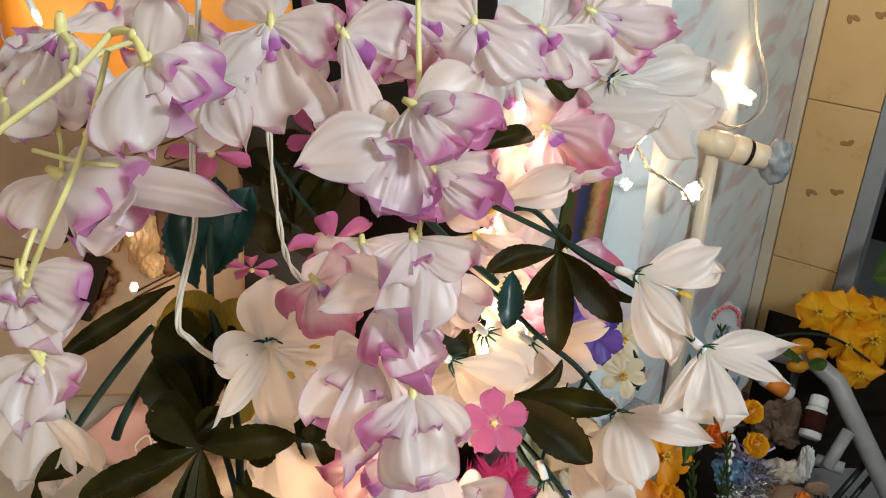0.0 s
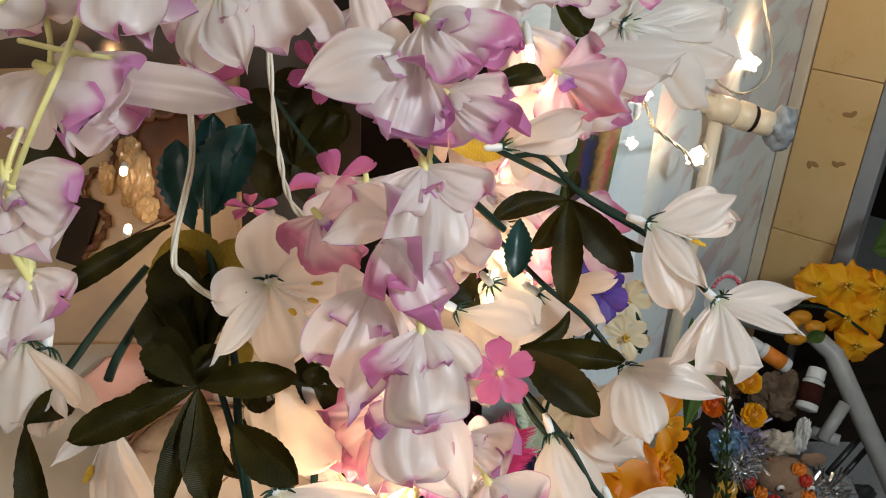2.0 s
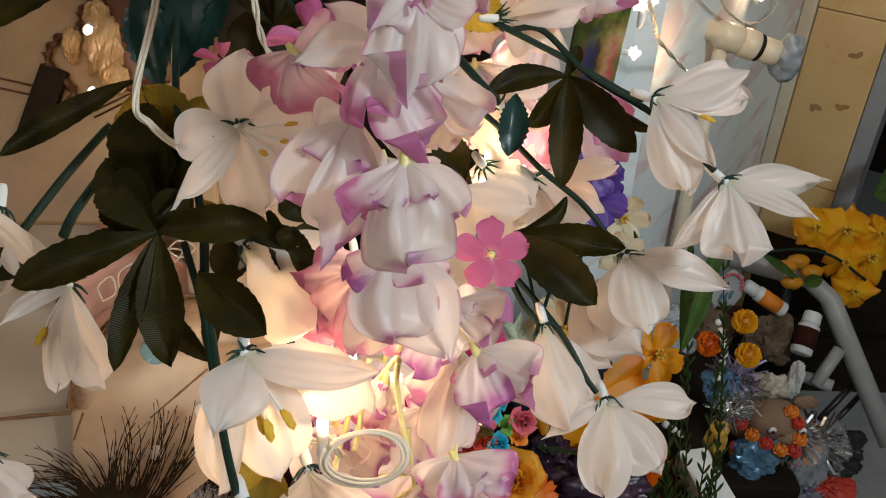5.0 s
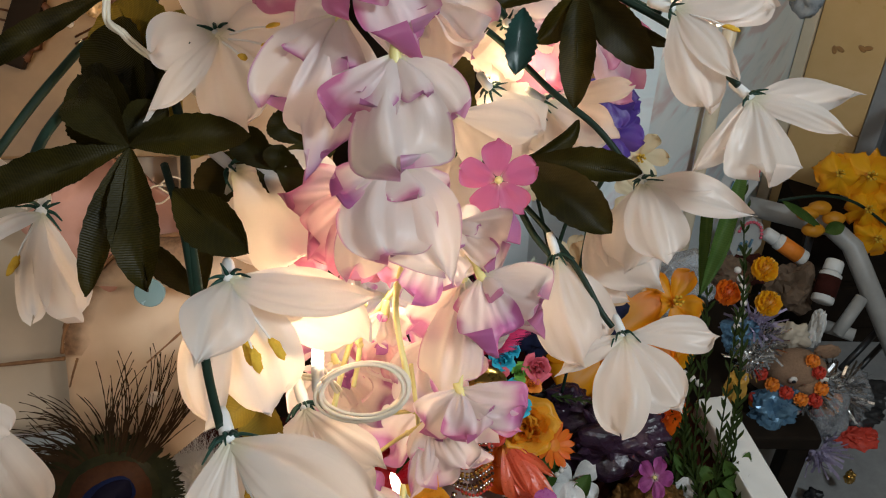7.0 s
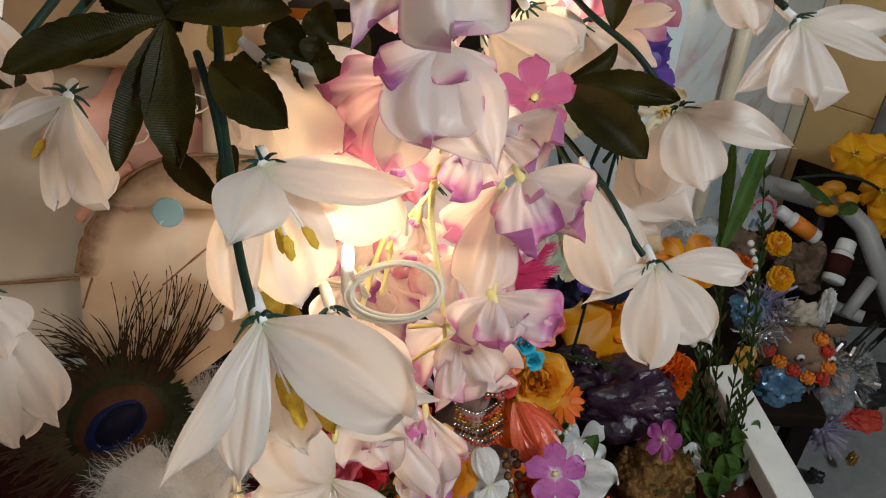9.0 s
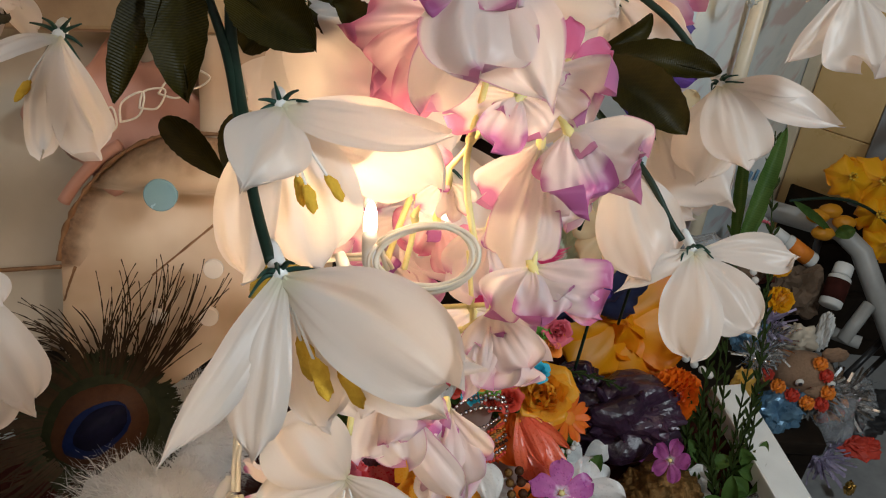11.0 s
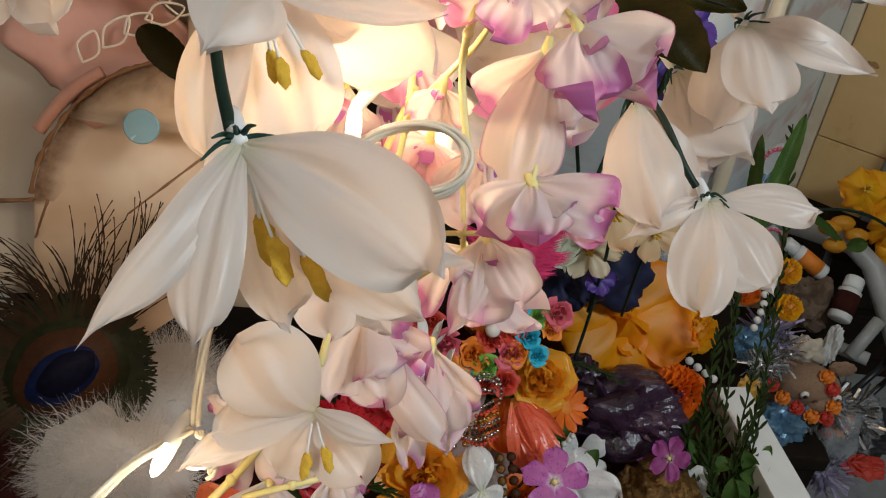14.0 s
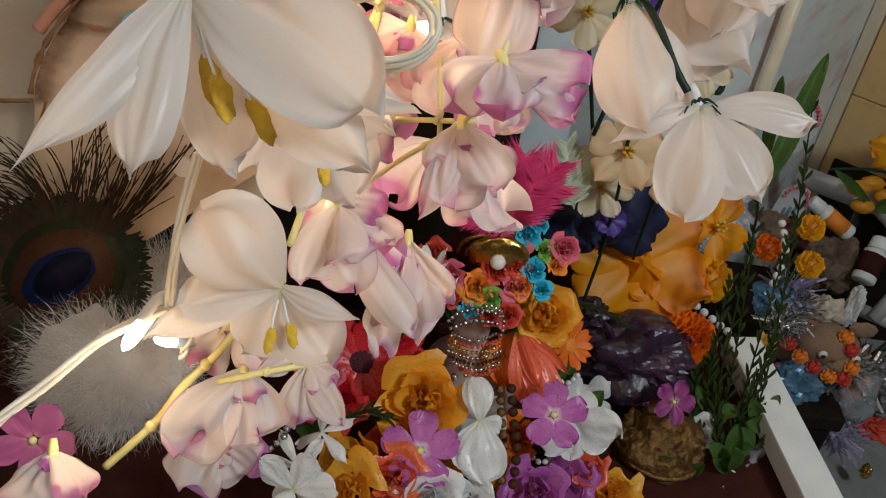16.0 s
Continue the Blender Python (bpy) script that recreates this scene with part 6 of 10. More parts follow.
orchid((-0.0228, 0.3212, 1.3847), [(-0.0555, 0.3153, 1.3786, 0.0179, 0, 0.2, 0.16, "point", 0), (-0.0275, 0.2948, 1.3636, 0.0221, 0, 0.3, -0.05, "fan", 2), (-0.0047, 0.2944, 1.3531, 0.0268, 0, 0.2, 0.08, "fan", 2), (-0.0018, 0.3061, 1.3632, 0.0135, 0, 0.14, 0, "fan", 2), (-0.0440, 0.3351, 1.3936, 0.0181, 0, 0.1, 0, "point", 1)])
orchid((-0.0329, 0.3163, 1.3560), [(-0.0416, 0.2766, 1.3225, 0.0251, 0, 0.16, -0.05, "fan", 1), (-0.0588, 0.2956, 1.3320, 0.0266, 0, 0.14, 0.05, "oval", 0), (-0.0320, 0.2979, 1.3219, 0.0257, 0, 0.12, 0, "oval", 0), (-0.0486, 0.3184, 1.3444, 0.0258, 0, 0.14, 0.1, "point", 1)])
orchid((-0.0128, 0.2900, 1.3536), [(-0.0307, 0.2729, 1.3385, 0.0239, 0, 0.26, -0.1, "fan", 2), (-0.0101, 0.2641, 1.3228, 0.0360, 0, 0.18, 0, "fan", 0), (0.0084, 0.2790, 1.3380, 0.0208, 0, 0.14, 0.05, "oval", 0), (-0.0141, 0.3055, 1.3620, 0.0200, 0, 0.1, 0, "fan", 1)])
orchid((-0.0140, 0.3032, 1.3049), [(-0.0383, 0.2910, 1.2960, 0.0193, 0, 0.3, -0.12, "fan", 2), (0.0041, 0.2956, 1.2954, 0.0163, 0, 0.22, 0.1, "fan", 2), (0.0059, 0.2699, 1.2762, 0.0363, 0, 0.2, 0.06, "point", 0), (-0.0155, 0.2708, 1.2836, 0.0380, 0, 0.2, 0, "oval", 0), (-0.0319, 0.2858, 1.2639, 0.0229, 0, 0.12, 0, "oval", 0)])
orchid((-0.0250, 0.3224, 1.2800), [(-0.0505, 0.3067, 1.2563, 0.0263, 0, 0.16, 0.06, "fan", 1), (-0.0382, 0.2994, 1.2531, 0.0183, 0, 0.14, 0, "oval", 1), (-0.0602, 0.3284, 1.2736, 0.0239, 0, 0.1, 0, "fan", 1)], CLOTH_ROSE)
orchid((0.0198, 0.3061, 1.2478), [(0.0480, 0.2936, 1.2450, 0.0266, -6, 0.16, -0.05, "fan", 0), (0.0258, 0.2812, 1.2326, 0.0270, 0, 0.2, 0, "fan", 2), (0.0419, 0.2896, 1.2335, 0.0250, 0, 0.14, 0.05, "fan", 1), (0.0149, 0.2997, 1.2269, 0.0162, 0, 0.16, 0, "fan", 2)])
orchid((0.0071, 0.3255, 1.2591), [(0.0348, 0.3162, 1.2572, 0.0266, 0, 0.18, 0.06, "fan", 1), (0.0220, 0.3072, 1.2491, 0.0231, 0, 0.16, 0, "fan", 0), (0.0211, 0.3309, 1.2564, 0.0212, 0, 0.12, 0, "oval", 0)])
orchid((0.0010, 0.3097, 1.2586), [(-0.0083, 0.2909, 1.2479, 0.0183, 0, 0.24, -0.06, "fan", 2), (0.0093, 0.2975, 1.2498, 0.0202, 0, 0.16, 0, "fan", 1), (-0.0252, 0.3121, 1.2488, 0.0183, 0, 0.12, 0, "fan", 1)])
orchid((0.0129, 0.3262, 1.2311), [(0.0051, 0.2869, 1.1933, 0.0277, 0, 0.22, 0.05, "fan", 0), (0.0239, 0.3070, 1.2048, 0.0250, 0, 0.16, 0.05, "fan", 0), (-0.0097, 0.3102, 1.2148, 0.0197, 0, 0.22, -0.1, "fan", 1), (0.0145, 0.3112, 1.2001, 0.0253, 0, 0.12, 0, "fan", 0)])
orchid((0.0117, 0.2877, 1.1998), [(0.0147, 0.2681, 1.1898, 0.0226, 0, 0.22, -0.06, "fan", 2), (0.0394, 0.2791, 1.1993, 0.0222, 0, 0.26, 0.06, "fan", 2), (0.0386, 0.2772, 1.1863, 0.0124, 0, 0.16, 0.05, "fan", 2), (-0.0042, 0.2765, 1.1870, 0.0200, 0, 0.18, 0, "fan", 1)])
orchid((0.0006, 0.3036, 1.1649), [(0.0159, 0.2856, 1.1508, 0.0219, 0, 0.2, 0.06, "fan", 1), (0.0027, 0.2823, 1.1422, 0.0209, 0, 0.16, 0, "fan", 1), (-0.0100, 0.2794, 1.1376, 0.0132, 0, 0.2, -0.08, "strap", 1)])
orchid((-0.0425, 0.2958, 1.1265), [(-0.0238, 0.2871, 1.1289, 0.0183, 0, 0.2, 0, "fan", 2), (-0.0170, 0.2849, 1.1159, 0.0207, 0, 0.2, 0.05, "fan", 1), (-0.0509, 0.2704, 1.1046, 0.0217, 0, 0.14, -0.05, "oval", 0), (-0.0305, 0.2683, 1.1059, 0.0251, 0, 0.14, 0, "oval", 0), (-0.0065, 0.2651, 1.0922, 0.0184, 0, 0.14, 0.08, "spoon", 0)])
orchid((-0.0757, 0.2707, 1.0520), [(-0.0940, 0.2412, 1.0312, 0.0304, 0, 0.24, 0.06, "fan", 0), (-0.0628, 0.2479, 1.0355, 0.0282, 0, 0.2, 0, "fan", 1), (-0.0794, 0.2558, 1.0331, 0.0261, 0, 0.14, 0, "fan", 0), (-0.0551, 0.2804, 1.0573, 0.0143, 0, 0.14, 0, "fan", 1)])
orchid((-0.0497, 0.2749, 1.0565), [(-0.0307, 0.2569, 1.0428, 0.0141, 0, 0.2, 0.08, "strap", 0), (-0.0506, 0.2561, 1.0392, 0.0189, 0, 0.16, 0, "fan", 1), (-0.0380, 0.2747, 1.0495, 0.0191, 0, 0.14, 0, "fan", 2)])
orchid((-0.0870, 0.2647, 1.0091), [(-0.0700, 0.2534, 1.0038, 0.0275, 0, 0.16, 0, "fan", 1), (-0.0987, 0.2473, 0.9969, 0.0299, 0, 0.16, 0, "fan", 0), (-0.0678, 0.2644, 1.0081, 0.0226, 0, 0.14, 0, "fan", 2)])
white_flower((0.0438, 0.5195, 0.7578), [(0.0319, 0.5465, 0.7830, 0.0269, 0, 0.2, 0, "oval"), (0.0584, 0.4811, 0.7247, 0.0408, 0, 0.2, 0.05, "oval"), (0.0333, 0.4893, 0.7293, 0.0276, 10, 0.2, 0, "oval"), (0.0605, 0.5166, 0.7503, 0.0239, 0, 0.2, 0, "oval")], (), None, 'wet white lily among the offerings', FRESH_WHITE, False)
white_flower((0.1305, 0.5762, 0.7137), [(0.1762, 0.5664, 0.7093, 0.0458, 10, 0.25, 0.05, "round"), (0.1444, 0.6009, 0.7315, 0.0273, 0, 0.2, 0.1, "round"), (0.1102, 0.5519, 0.6899, 0.0313, 0, 0.2, 0, "oval"), (0.1347, 0.5538, 0.6851, 0.0261, 0, 0.2, 0, "oval")], (), None, 'wet white lily among the offerings', FRESH_WHITE, False)
white_flower((0.0677, 0.6090, 0.7816), [(0.1131, 0.5532, 0.7319, 0.0326, 0, 0.16, -0.08, "oval"), (0.0898, 0.5656, 0.7323, 0.0307, -20, 0.2, 0.06, "oval"), (0.1173, 0.5870, 0.7617, 0.0174, 20, 0.2, -0.12, "point"), (0.0958, 0.5655, 0.7578, 0.0203, 30, 0.2, 0, "strap")], (), None, 'half-open coral red lily bud', CORAL, False)
white_flower((0.0638, 0.6189, 0.7700), [(0.0710, 0.5822, 0.7329, 0.0365, 0, 0.2, 0.05, "round"), (0.0523, 0.5935, 0.7381, 0.0241, 0, 0.2, 0.1, "oval"), (0.0840, 0.5957, 0.7303, 0.0262, 0, 0.1, 0, "oval")], (), None, 'orange yellow lily bud half open', ORANGE, False)
leaf_spray((-0.1125, 0.3024, 1.3101), [(-0.0679, 0.3052, 1.3156, 0.0164, -10, 0.18), (-0.1651, 0.2852, 1.2940, 0.0178, 10, 0.12), (-0.1253, 0.2610, 1.2740, 0.0125, 0, 0.08), (-0.1034, 0.2635, 1.2748, 0.0192, 0, 0.1), (-0.1375, 0.3271, 1.3207, 0.0221, 0, 0.14)])
leaf_spray((-0.0945, 0.2914, 1.2999), [(-0.0632, 0.2672, 1.2867, 0.0200, 0, 0.16)])
leaf_spray((0.0767, 0.5011, 1.2963), [(0.0278, 0.4904, 1.2864, 0.0176, 15, 0.2), (0.0828, 0.5118, 1.3123, 0.0092, 0, 0.1), (0.1270, 0.4746, 1.2769, 0.0127, 50, 0.12), (0.1168, 0.4634, 1.2672, 0.0233, 20, 0.14), (0.0740, 0.4524, 1.2499, 0.0205, 10, 0.14), (0.0523, 0.4787, 1.2735, 0.0183, -25, 0.2), (0.1015, 0.4844, 1.2657, 0.0212, 0, 0.1)])
leaf_spray((0.0478, 0.4480, 1.2178), [(0.1131, 0.4390, 1.2138, 0.0198, -10, 0.14), (0.0939, 0.4092, 1.1945, 0.0282, 0, 0.14), (0.0809, 0.4650, 1.2330, 0.0120, 30, 0.3)])
leaf_spray((-0.1244, 0.3507, 1.2830), [(-0.1559, 0.4104, 1.3162, 0.0303, 0, 0.1), (-0.1208, 0.4055, 1.3101, 0.0221, 0, 0.1), (-0.1570, 0.3754, 1.3003, 0.0276, 0, 0.12), (-0.1324, 0.3887, 1.3028, 0.0248, 0, 0.1)])
leaf_spray((-0.1207, 0.3113, 1.3052), [(-0.1349, 0.3243, 1.3167, 0.0222, 0, 0.1), (-0.1024, 0.3230, 1.3157, 0.0173, 0, 0.1), (-0.1458, 0.3058, 1.2928, 0.0148, 0, 0.1)])
gold_spray((-0.1196, 0.3822, 1.2760), [(-0.1372, 0.4107, 1.3065, 0.0266, 0, 0.1), (-0.1082, 0.3771, 1.2618, 0.0177, 0, 0.1)])
leaf_spray((-0.0920, 0.4735, 1.3341), [(-0.0609, 0.4879, 1.3579, 0.0277, 0, 0.1), (-0.0788, 0.5023, 1.3739, 0.0242, 0, 0.1), (-0.1106, 0.4933, 1.3551, 0.0242, 0, 0.1)])
leaf_spray((-0.0795, 0.5181, 1.3518), [(-0.1117, 0.5335, 1.3628, 0.0238, 0, 0.1), (-0.0652, 0.5047, 1.3327, 0.0238, 0, 0.1), (-0.0929, 0.5025, 1.3180, 0.0238, 0, 0.1), (-0.1183, 0.5159, 1.3297, 0.0204, 0, 0.1)])
leaf_spray((-0.1044, 0.5347, 1.3223), [(-0.1224, 0.5178, 1.2863, 0.0287, 0, 0.1), (-0.0814, 0.5084, 1.2845, 0.0287, 0, 0.1), (-0.1362, 0.5606, 1.3414, 0.0287, 0, 0.1), (-0.0735, 0.5570, 1.3487, 0.0287, 0, 0.1)])
leaf_spray((-0.0689, 0.3439, 1.2746), [(-0.0880, 0.3564, 1.2853, 0.0166, 0, 0.1), (-0.0662, 0.3485, 1.2850, 0.0127, 0, 0.1), (-0.0508, 0.3392, 1.2648, 0.0138, 0, 0.1)])
leaf_spray((-0.0618, 0.3788, 1.2680), [(-0.0771, 0.3902, 1.2758, 0.0180, 0, 0.1), (-0.0477, 0.3778, 1.2635, 0.0154, 0, 0.1), (-0.0647, 0.3673, 1.2568, 0.0154, 0, 0.1)])
stalk([(-0.1272, 0.2624, 1.5028), (-0.1185, 0.2515, 1.4925), (-0.1167, 0.2421, 1.4808), (-0.1234, 0.2319, 1.4679), (-0.1266, 0.2230, 1.4571), (-0.1299, 0.2278, 1.4400), (-0.1326, 0.2309, 1.4199), (-0.1303, 0.2323, 1.4146)], 0.0009)
stalk([(-0.0757, 0.2707, 1.0520), (-0.0820, 0.2680, 1.0293), (-0.0870, 0.2647, 1.0091)], 0.0012)
stalk([(-0.0140, 0.3032, 1.3049), (-0.0054, 0.3104, 1.2787), (0.0003, 0.3100, 1.2590), (0.0071, 0.3255, 1.2591), (0.0139, 0.3153, 1.2528), (0.0198, 0.3061, 1.2478)], 0.001)
stalk([(-0.0128, 0.2900, 1.3536), (-0.0150, 0.2971, 1.3319), (-0.0250, 0.3224, 1.2800)], 0.001)
stalk([(0.0129, 0.3262, 1.2311), (0.0120, 0.3078, 1.2140), (0.0117, 0.2877, 1.1998), (0.0057, 0.2965, 1.1809), (0.0006, 0.3036, 1.1649), (-0.0211, 0.3027, 1.1456), (-0.0425, 0.2958, 1.1265)], 0.001)
stalk([(-0.1470, 0.2780, 1.5010), (-0.1272, 0.2624, 1.5028), (-0.1130, 0.3250, 1.4960), (-0.0999, 0.3762, 1.4629), (-0.0960, 0.3800, 1.4560)], 0.001)
stalk([(-0.1270, 0.2270, 1.4560), (-0.1310, 0.2330, 1.4360), (-0.1326, 0.2309, 1.4199), (-0.1345, 0.2240, 1.4130)], 0.0016)
# the rest of the garland: sprays, stems, stalks, cables, lights
white_flower((0.036, 0.530, 1.320), [(0.088, 0.535, 1.329, 0.027, -20, 0.15), (0.079, 0.539, 1.299, 0.022, 20, 0.10), (0.065, 0.586, 1.331, 0.035, 0, 0.10)])
white_flower((-0.215, 0.373, 1.270), [(-0.181, 0.344, 1.254, 0.014, 10, 0.10), (-0.226, 0.343, 1.250, 0.017, 0, 0.10), (-0.243, 0.367, 1.250, 0.035, 0, 0.10), (-0.224, 0.354, 1.231, 0.024, 0, 0.00), (-0.190, 0.328, 1.266, 0.008, 0, 0.10)])
white_flower((-0.218, 0.360, 1.287), [(-0.221, 0.330, 1.256, 0.037, 0, 0.10), (-0.181, 0.332, 1.270, 0.015, 20, 0.10), (-0.248, 0.347, 1.265, 0.027, 0, 0.10), (-0.206, 0.336, 1.247, 0.027, 0, 0.10)])
white_flower((0.063, 0.483, 1.234), [(0.112, 0.489, 1.244, 0.016, -20, 0.10), (0.106, 0.481, 1.214, 0.030, 0, 0.10), (0.084, 0.482, 1.198, 0.042, 0, 0.10), (0.052, 0.476, 1.206, 0.033, 0, 0.00)])
white_flower((0.030, 0.479, 1.244), [(0.057, 0.448, 1.236, 0.031, 0, 0.10), (0.046, 0.512, 1.223, 0.042, 0, 0.10), (0.028, 0.494, 1.197, 0.042, 0, 0.10), (0.054, 0.505, 1.213, 0.035, 0, 0.00)])
white_flower((0.008, 0.445, 1.248), [(0.054, 0.432, 1.247, 0.025, -20, 0.10), (0.032, 0.446, 1.214, 0.028, 0, 0.10)])
white_flower((-0.090, 0.357, 1.266), [(-0.051, 0.316, 1.251, 0.044, 0, 0.10), (-0.040, 0.345, 1.260, 0.031, 0, 0.10), (-0.082, 0.346, 1.224, 0.032, 0, 0.00), (-0.067, 0.370, 1.242, 0.036, 0, 0.00)])
white_flower((-0.057, 0.293, 1.180), [(-0.019, 0.261, 1.180, 0.017, -10, 0.10), (-0.029, 0.255, 1.157, 0.028, 0, 0.10), (-0.050, 0.252, 1.153, 0.028, 0, 0.10), (-0.071, 0.267, 1.156, 0.022, 0, 0.10)], [(-0.040, 0.252, 1.169)])
white_flower((-0.218, 0.304, 1.171), [(-0.197, 0.295, 1.159, 0.018, 0, 0.10), (-0.206, 0.286, 1.148, 0.018, 0, 0.10), (-0.189, 0.283, 1.113, 0.030, 0, 0.10), (-0.208, 0.274, 1.102, 0.032, 0, 0.10)])
white_flower((0.045, 0.475, 1.225), [(0.030, 0.503, 1.233, 0.044, 0, 0.10), (0.070, 0.487, 1.206, 0.048, 0, 0.10), (0.025, 0.463, 1.206, 0.042, 0, 0.10), (0.060, 0.517, 1.218, 0.045, 0, 0.00)])
white_flower((0.038, 0.523, 1.267), [(0.026, 0.507, 1.240, 0.048, 0, 0.10), (0.006, 0.523, 1.267, 0.044, 0, 0.10), (0.062, 0.566, 1.260, 0.055, 0, 0.10), (0.049, 0.575, 1.275, 0.051, 0, 0.00)])
white_flower((-0.083, 0.376, 1.240), [(-0.063, 0.362, 1.223, 0.035, 0, 0.10), (-0.046, 0.391, 1.230, 0.037, 0, 0.10), (-0.111, 0.372, 1.216, 0.028, 0, 0.10), (-0.066, 0.355, 1.195, 0.028, 0, 0.00)])
orchid((-0.117, 0.266, 1.519), [(-0.132, 0.265, 1.516, 0.019, 0, 0.10), (-0.131, 0.257, 1.493, 0.023, 0, 0.10), (-0.108, 0.261, 1.491, 0.023, 0, 0.10), (-0.105, 0.279, 1.521, 0.018, 0, 0.00)])
orchid((-0.146, 0.278, 1.500), [(-0.129, 0.269, 1.484, 0.026, 0, 0.10), (-0.157, 0.270, 1.486, 0.022, 0, 0.10), (-0.135, 0.292, 1.503, 0.021, 0, 0.10)])
orchid((-0.078, 0.396, 1.482), [(-0.066, 0.363, 1.448, 0.048, 0, 0.10), (-0.099, 0.384, 1.462, 0.028, 20, 0.10), (-0.046, 0.380, 1.474, 0.030, -10, 0.10), (-0.095, 0.425, 1.492, 0.032, 0, 0.10)])
orchid((-0.044, 0.383, 1.481), [(-0.030, 0.350, 1.444, 0.017, -30, 0.10), (-0.057, 0.396, 1.482, 0.023, 0, 0.10), (-0.016, 0.386, 1.485, 0.030, 0, 0.10), (-0.027, 0.384, 1.462, 0.031, 0, 0.10)])
orchid((0.015, 0.416, 1.476), [(0.026, 0.395, 1.442, 0.030, 0, 0.10), (-0.001, 0.407, 1.462, 0.030, 0, 0.10), (0.050, 0.405, 1.458, 0.030, 0, 0.15), (-0.006, 0.424, 1.490, 0.032, 0, 0.10)])
orchid((0.050, 0.433, 1.466), [(0.061, 0.444, 1.485, 0.031, 0, 0.10), (0.080, 0.433, 1.448, 0.035, 0, 0.10), (0.049, 0.411, 1.450, 0.028, 0, 0.10), (0.024, 0.433, 1.466, 0.028, 0, 0.10)])
orchid((0.085, 0.498, 1.458), [(0.133, 0.493, 1.450, 0.026, 0, 0.10), (0.125, 0.506, 1.433, 0.047, 0, 0.10), (0.072, 0.483, 1.433, 0.038, 0, 0.10), (0.112, 0.528, 1.470, 0.047, 0, 0.00)])
orchid((0.060, 0.591, 1.341), [(0.093, 0.578, 1.320, 0.049, 0, 0.10), (0.039, 0.576, 1.316, 0.037, 0, 0.10), (0.073, 0.581, 1.305, 0.046, 0, 0.10), (0.044, 0.609, 1.351, 0.054, 0, 0.10)], CLOTH_ROSE)
orchid((0.094, 0.607, 1.348), [(0.132, 0.590, 1.319, 0.054, 0, 0.10), (0.108, 0.590, 1.300, 0.047, 0, 0.10), (0.069, 0.611, 1.355, 0.050, 0, 0.10)])
orchid((-0.062, 0.360, 1.365), [(-0.044, 0.339, 1.349, 0.030, 0, 0.10), (-0.073, 0.352, 1.350, 0.025, 0, 0.10), (-0.040, 0.364, 1.372, 0.028, 0, 0.10)], CLOTH_ROSE)
orchid((-0.048, 0.338, 1.254), [(-0.053, 0.315, 1.241, 0.026, 0, 0.10), (-0.036, 0.334, 1.249, 0.022, 0, 0.10), (-0.060, 0.340, 1.256, 0.022, 0, 0.10)], CLOTH_ROSE)
orchid((-0.134, 0.218, 1.050), [(-0.139, 0.198, 1.042, 0.027, 0, 0.10), (-0.117, 0.210, 1.040, 0.025, 0, 0.10), (-0.135, 0.205, 1.033, 0.025, 0, 0.10)])
orchid((-0.083, 0.283, 1.068), [(-0.097, 0.270, 1.052, 0.026, 0, 0.10), (-0.071, 0.272, 1.054, 0.028, 0, 0.10), (-0.106, 0.288, 1.075, 0.026, 0, 0.10)])
vinca((0.032, 0.412, 1.227), (0, -0.8, 0.6), 0.0216, 20)
vinca((-0.074, 0.471, 1.394), (-0.2, -0.8, 0.3), 0.0190, 60, label="star-shaped magenta pink cloth flower", wide=0.52, outline="lily")
vinca((-0.135, 0.469, 1.384), (0.1, -0.7, -0.3), 0.0256, 35, label="star-shaped magenta pink cloth flower", wide=0.52, outline="lily")
vinca((-0.065, 0.446, 1.336), (0.2, -0.6, -0.2), 0.0262, 100, label="star-shaped magenta pink cloth flower", wide=0.52, outline="lily")
vinca((-0.108, 0.421, 1.334), (0.1, -0.7, -0.4), 0.0148, 10, label="star-shaped magenta pink cloth flower", wide=0.52, outline="lily")
teal_spray((-0.138, 0.445, 1.314), [(-0.112, 0.458, 1.366, 0.034, 0, 0.10), (-0.134, 0.464, 1.37, 0.026, 15, 0.15)])
teal_spray((-0.150, 0.449, 1.302), [(-0.158, 0.470, 1.351, 0.025, 0, 0.10)])
gold_spray((-0.128, 0.394, 1.275), [(-0.151, 0.423, 1.316, 0.045, 0, 0.10), (-0.114, 0.428, 1.308, 0.034, 0, 0.10)])
leaf_spray((-0.155, 0.425, 1.320), [(-0.214, 0.386, 1.296, 0.014, 0, 0.05)])
leaf_spray((-0.191, 0.493, 1.364), [(-0.228, 0.429, 1.340, 0.041, 0, 0.10)])
teal_spray((0.046, 0.486, 1.291), [(0.040, 0.457, 1.266, 0.019, 0, 0.10)])
lame_spray((-0.0223, 0.5216, 1.3410), [(0.0392, 0.5298, 1.3195, 0.032, 0, 0.1)])
leaf_spray((-0.005, 0.480, 1.263), [(0.016, 0.457, 1.247, 0.028, 0, 0.10)])
leaf_spray((-0.210, 0.327, 1.263), [(-0.195, 0.285, 1.220, 0.017, 0, 0.05), (-0.194, 0.349, 1.261, 0.017, 0, 0.10)])
leaf_spray((-0.082, 0.367, 1.272), [(-0.057, 0.345, 1.259, 0.020, 0, 0.10), (-0.107, 0.361, 1.245, 0.021, 0, 0.10)])
leaf_spray((-0.123, 0.377, 1.172), [(-0.158, 0.402, 1.187, 0.016, 0, 0.10), (-0.125, 0.406, 1.194, 0.012, 0, 0.10)])
leaf_spray((-0.085, 0.334, 1.169), [(-0.077, 0.292, 1.149, 0.016, 0, 0.10)])
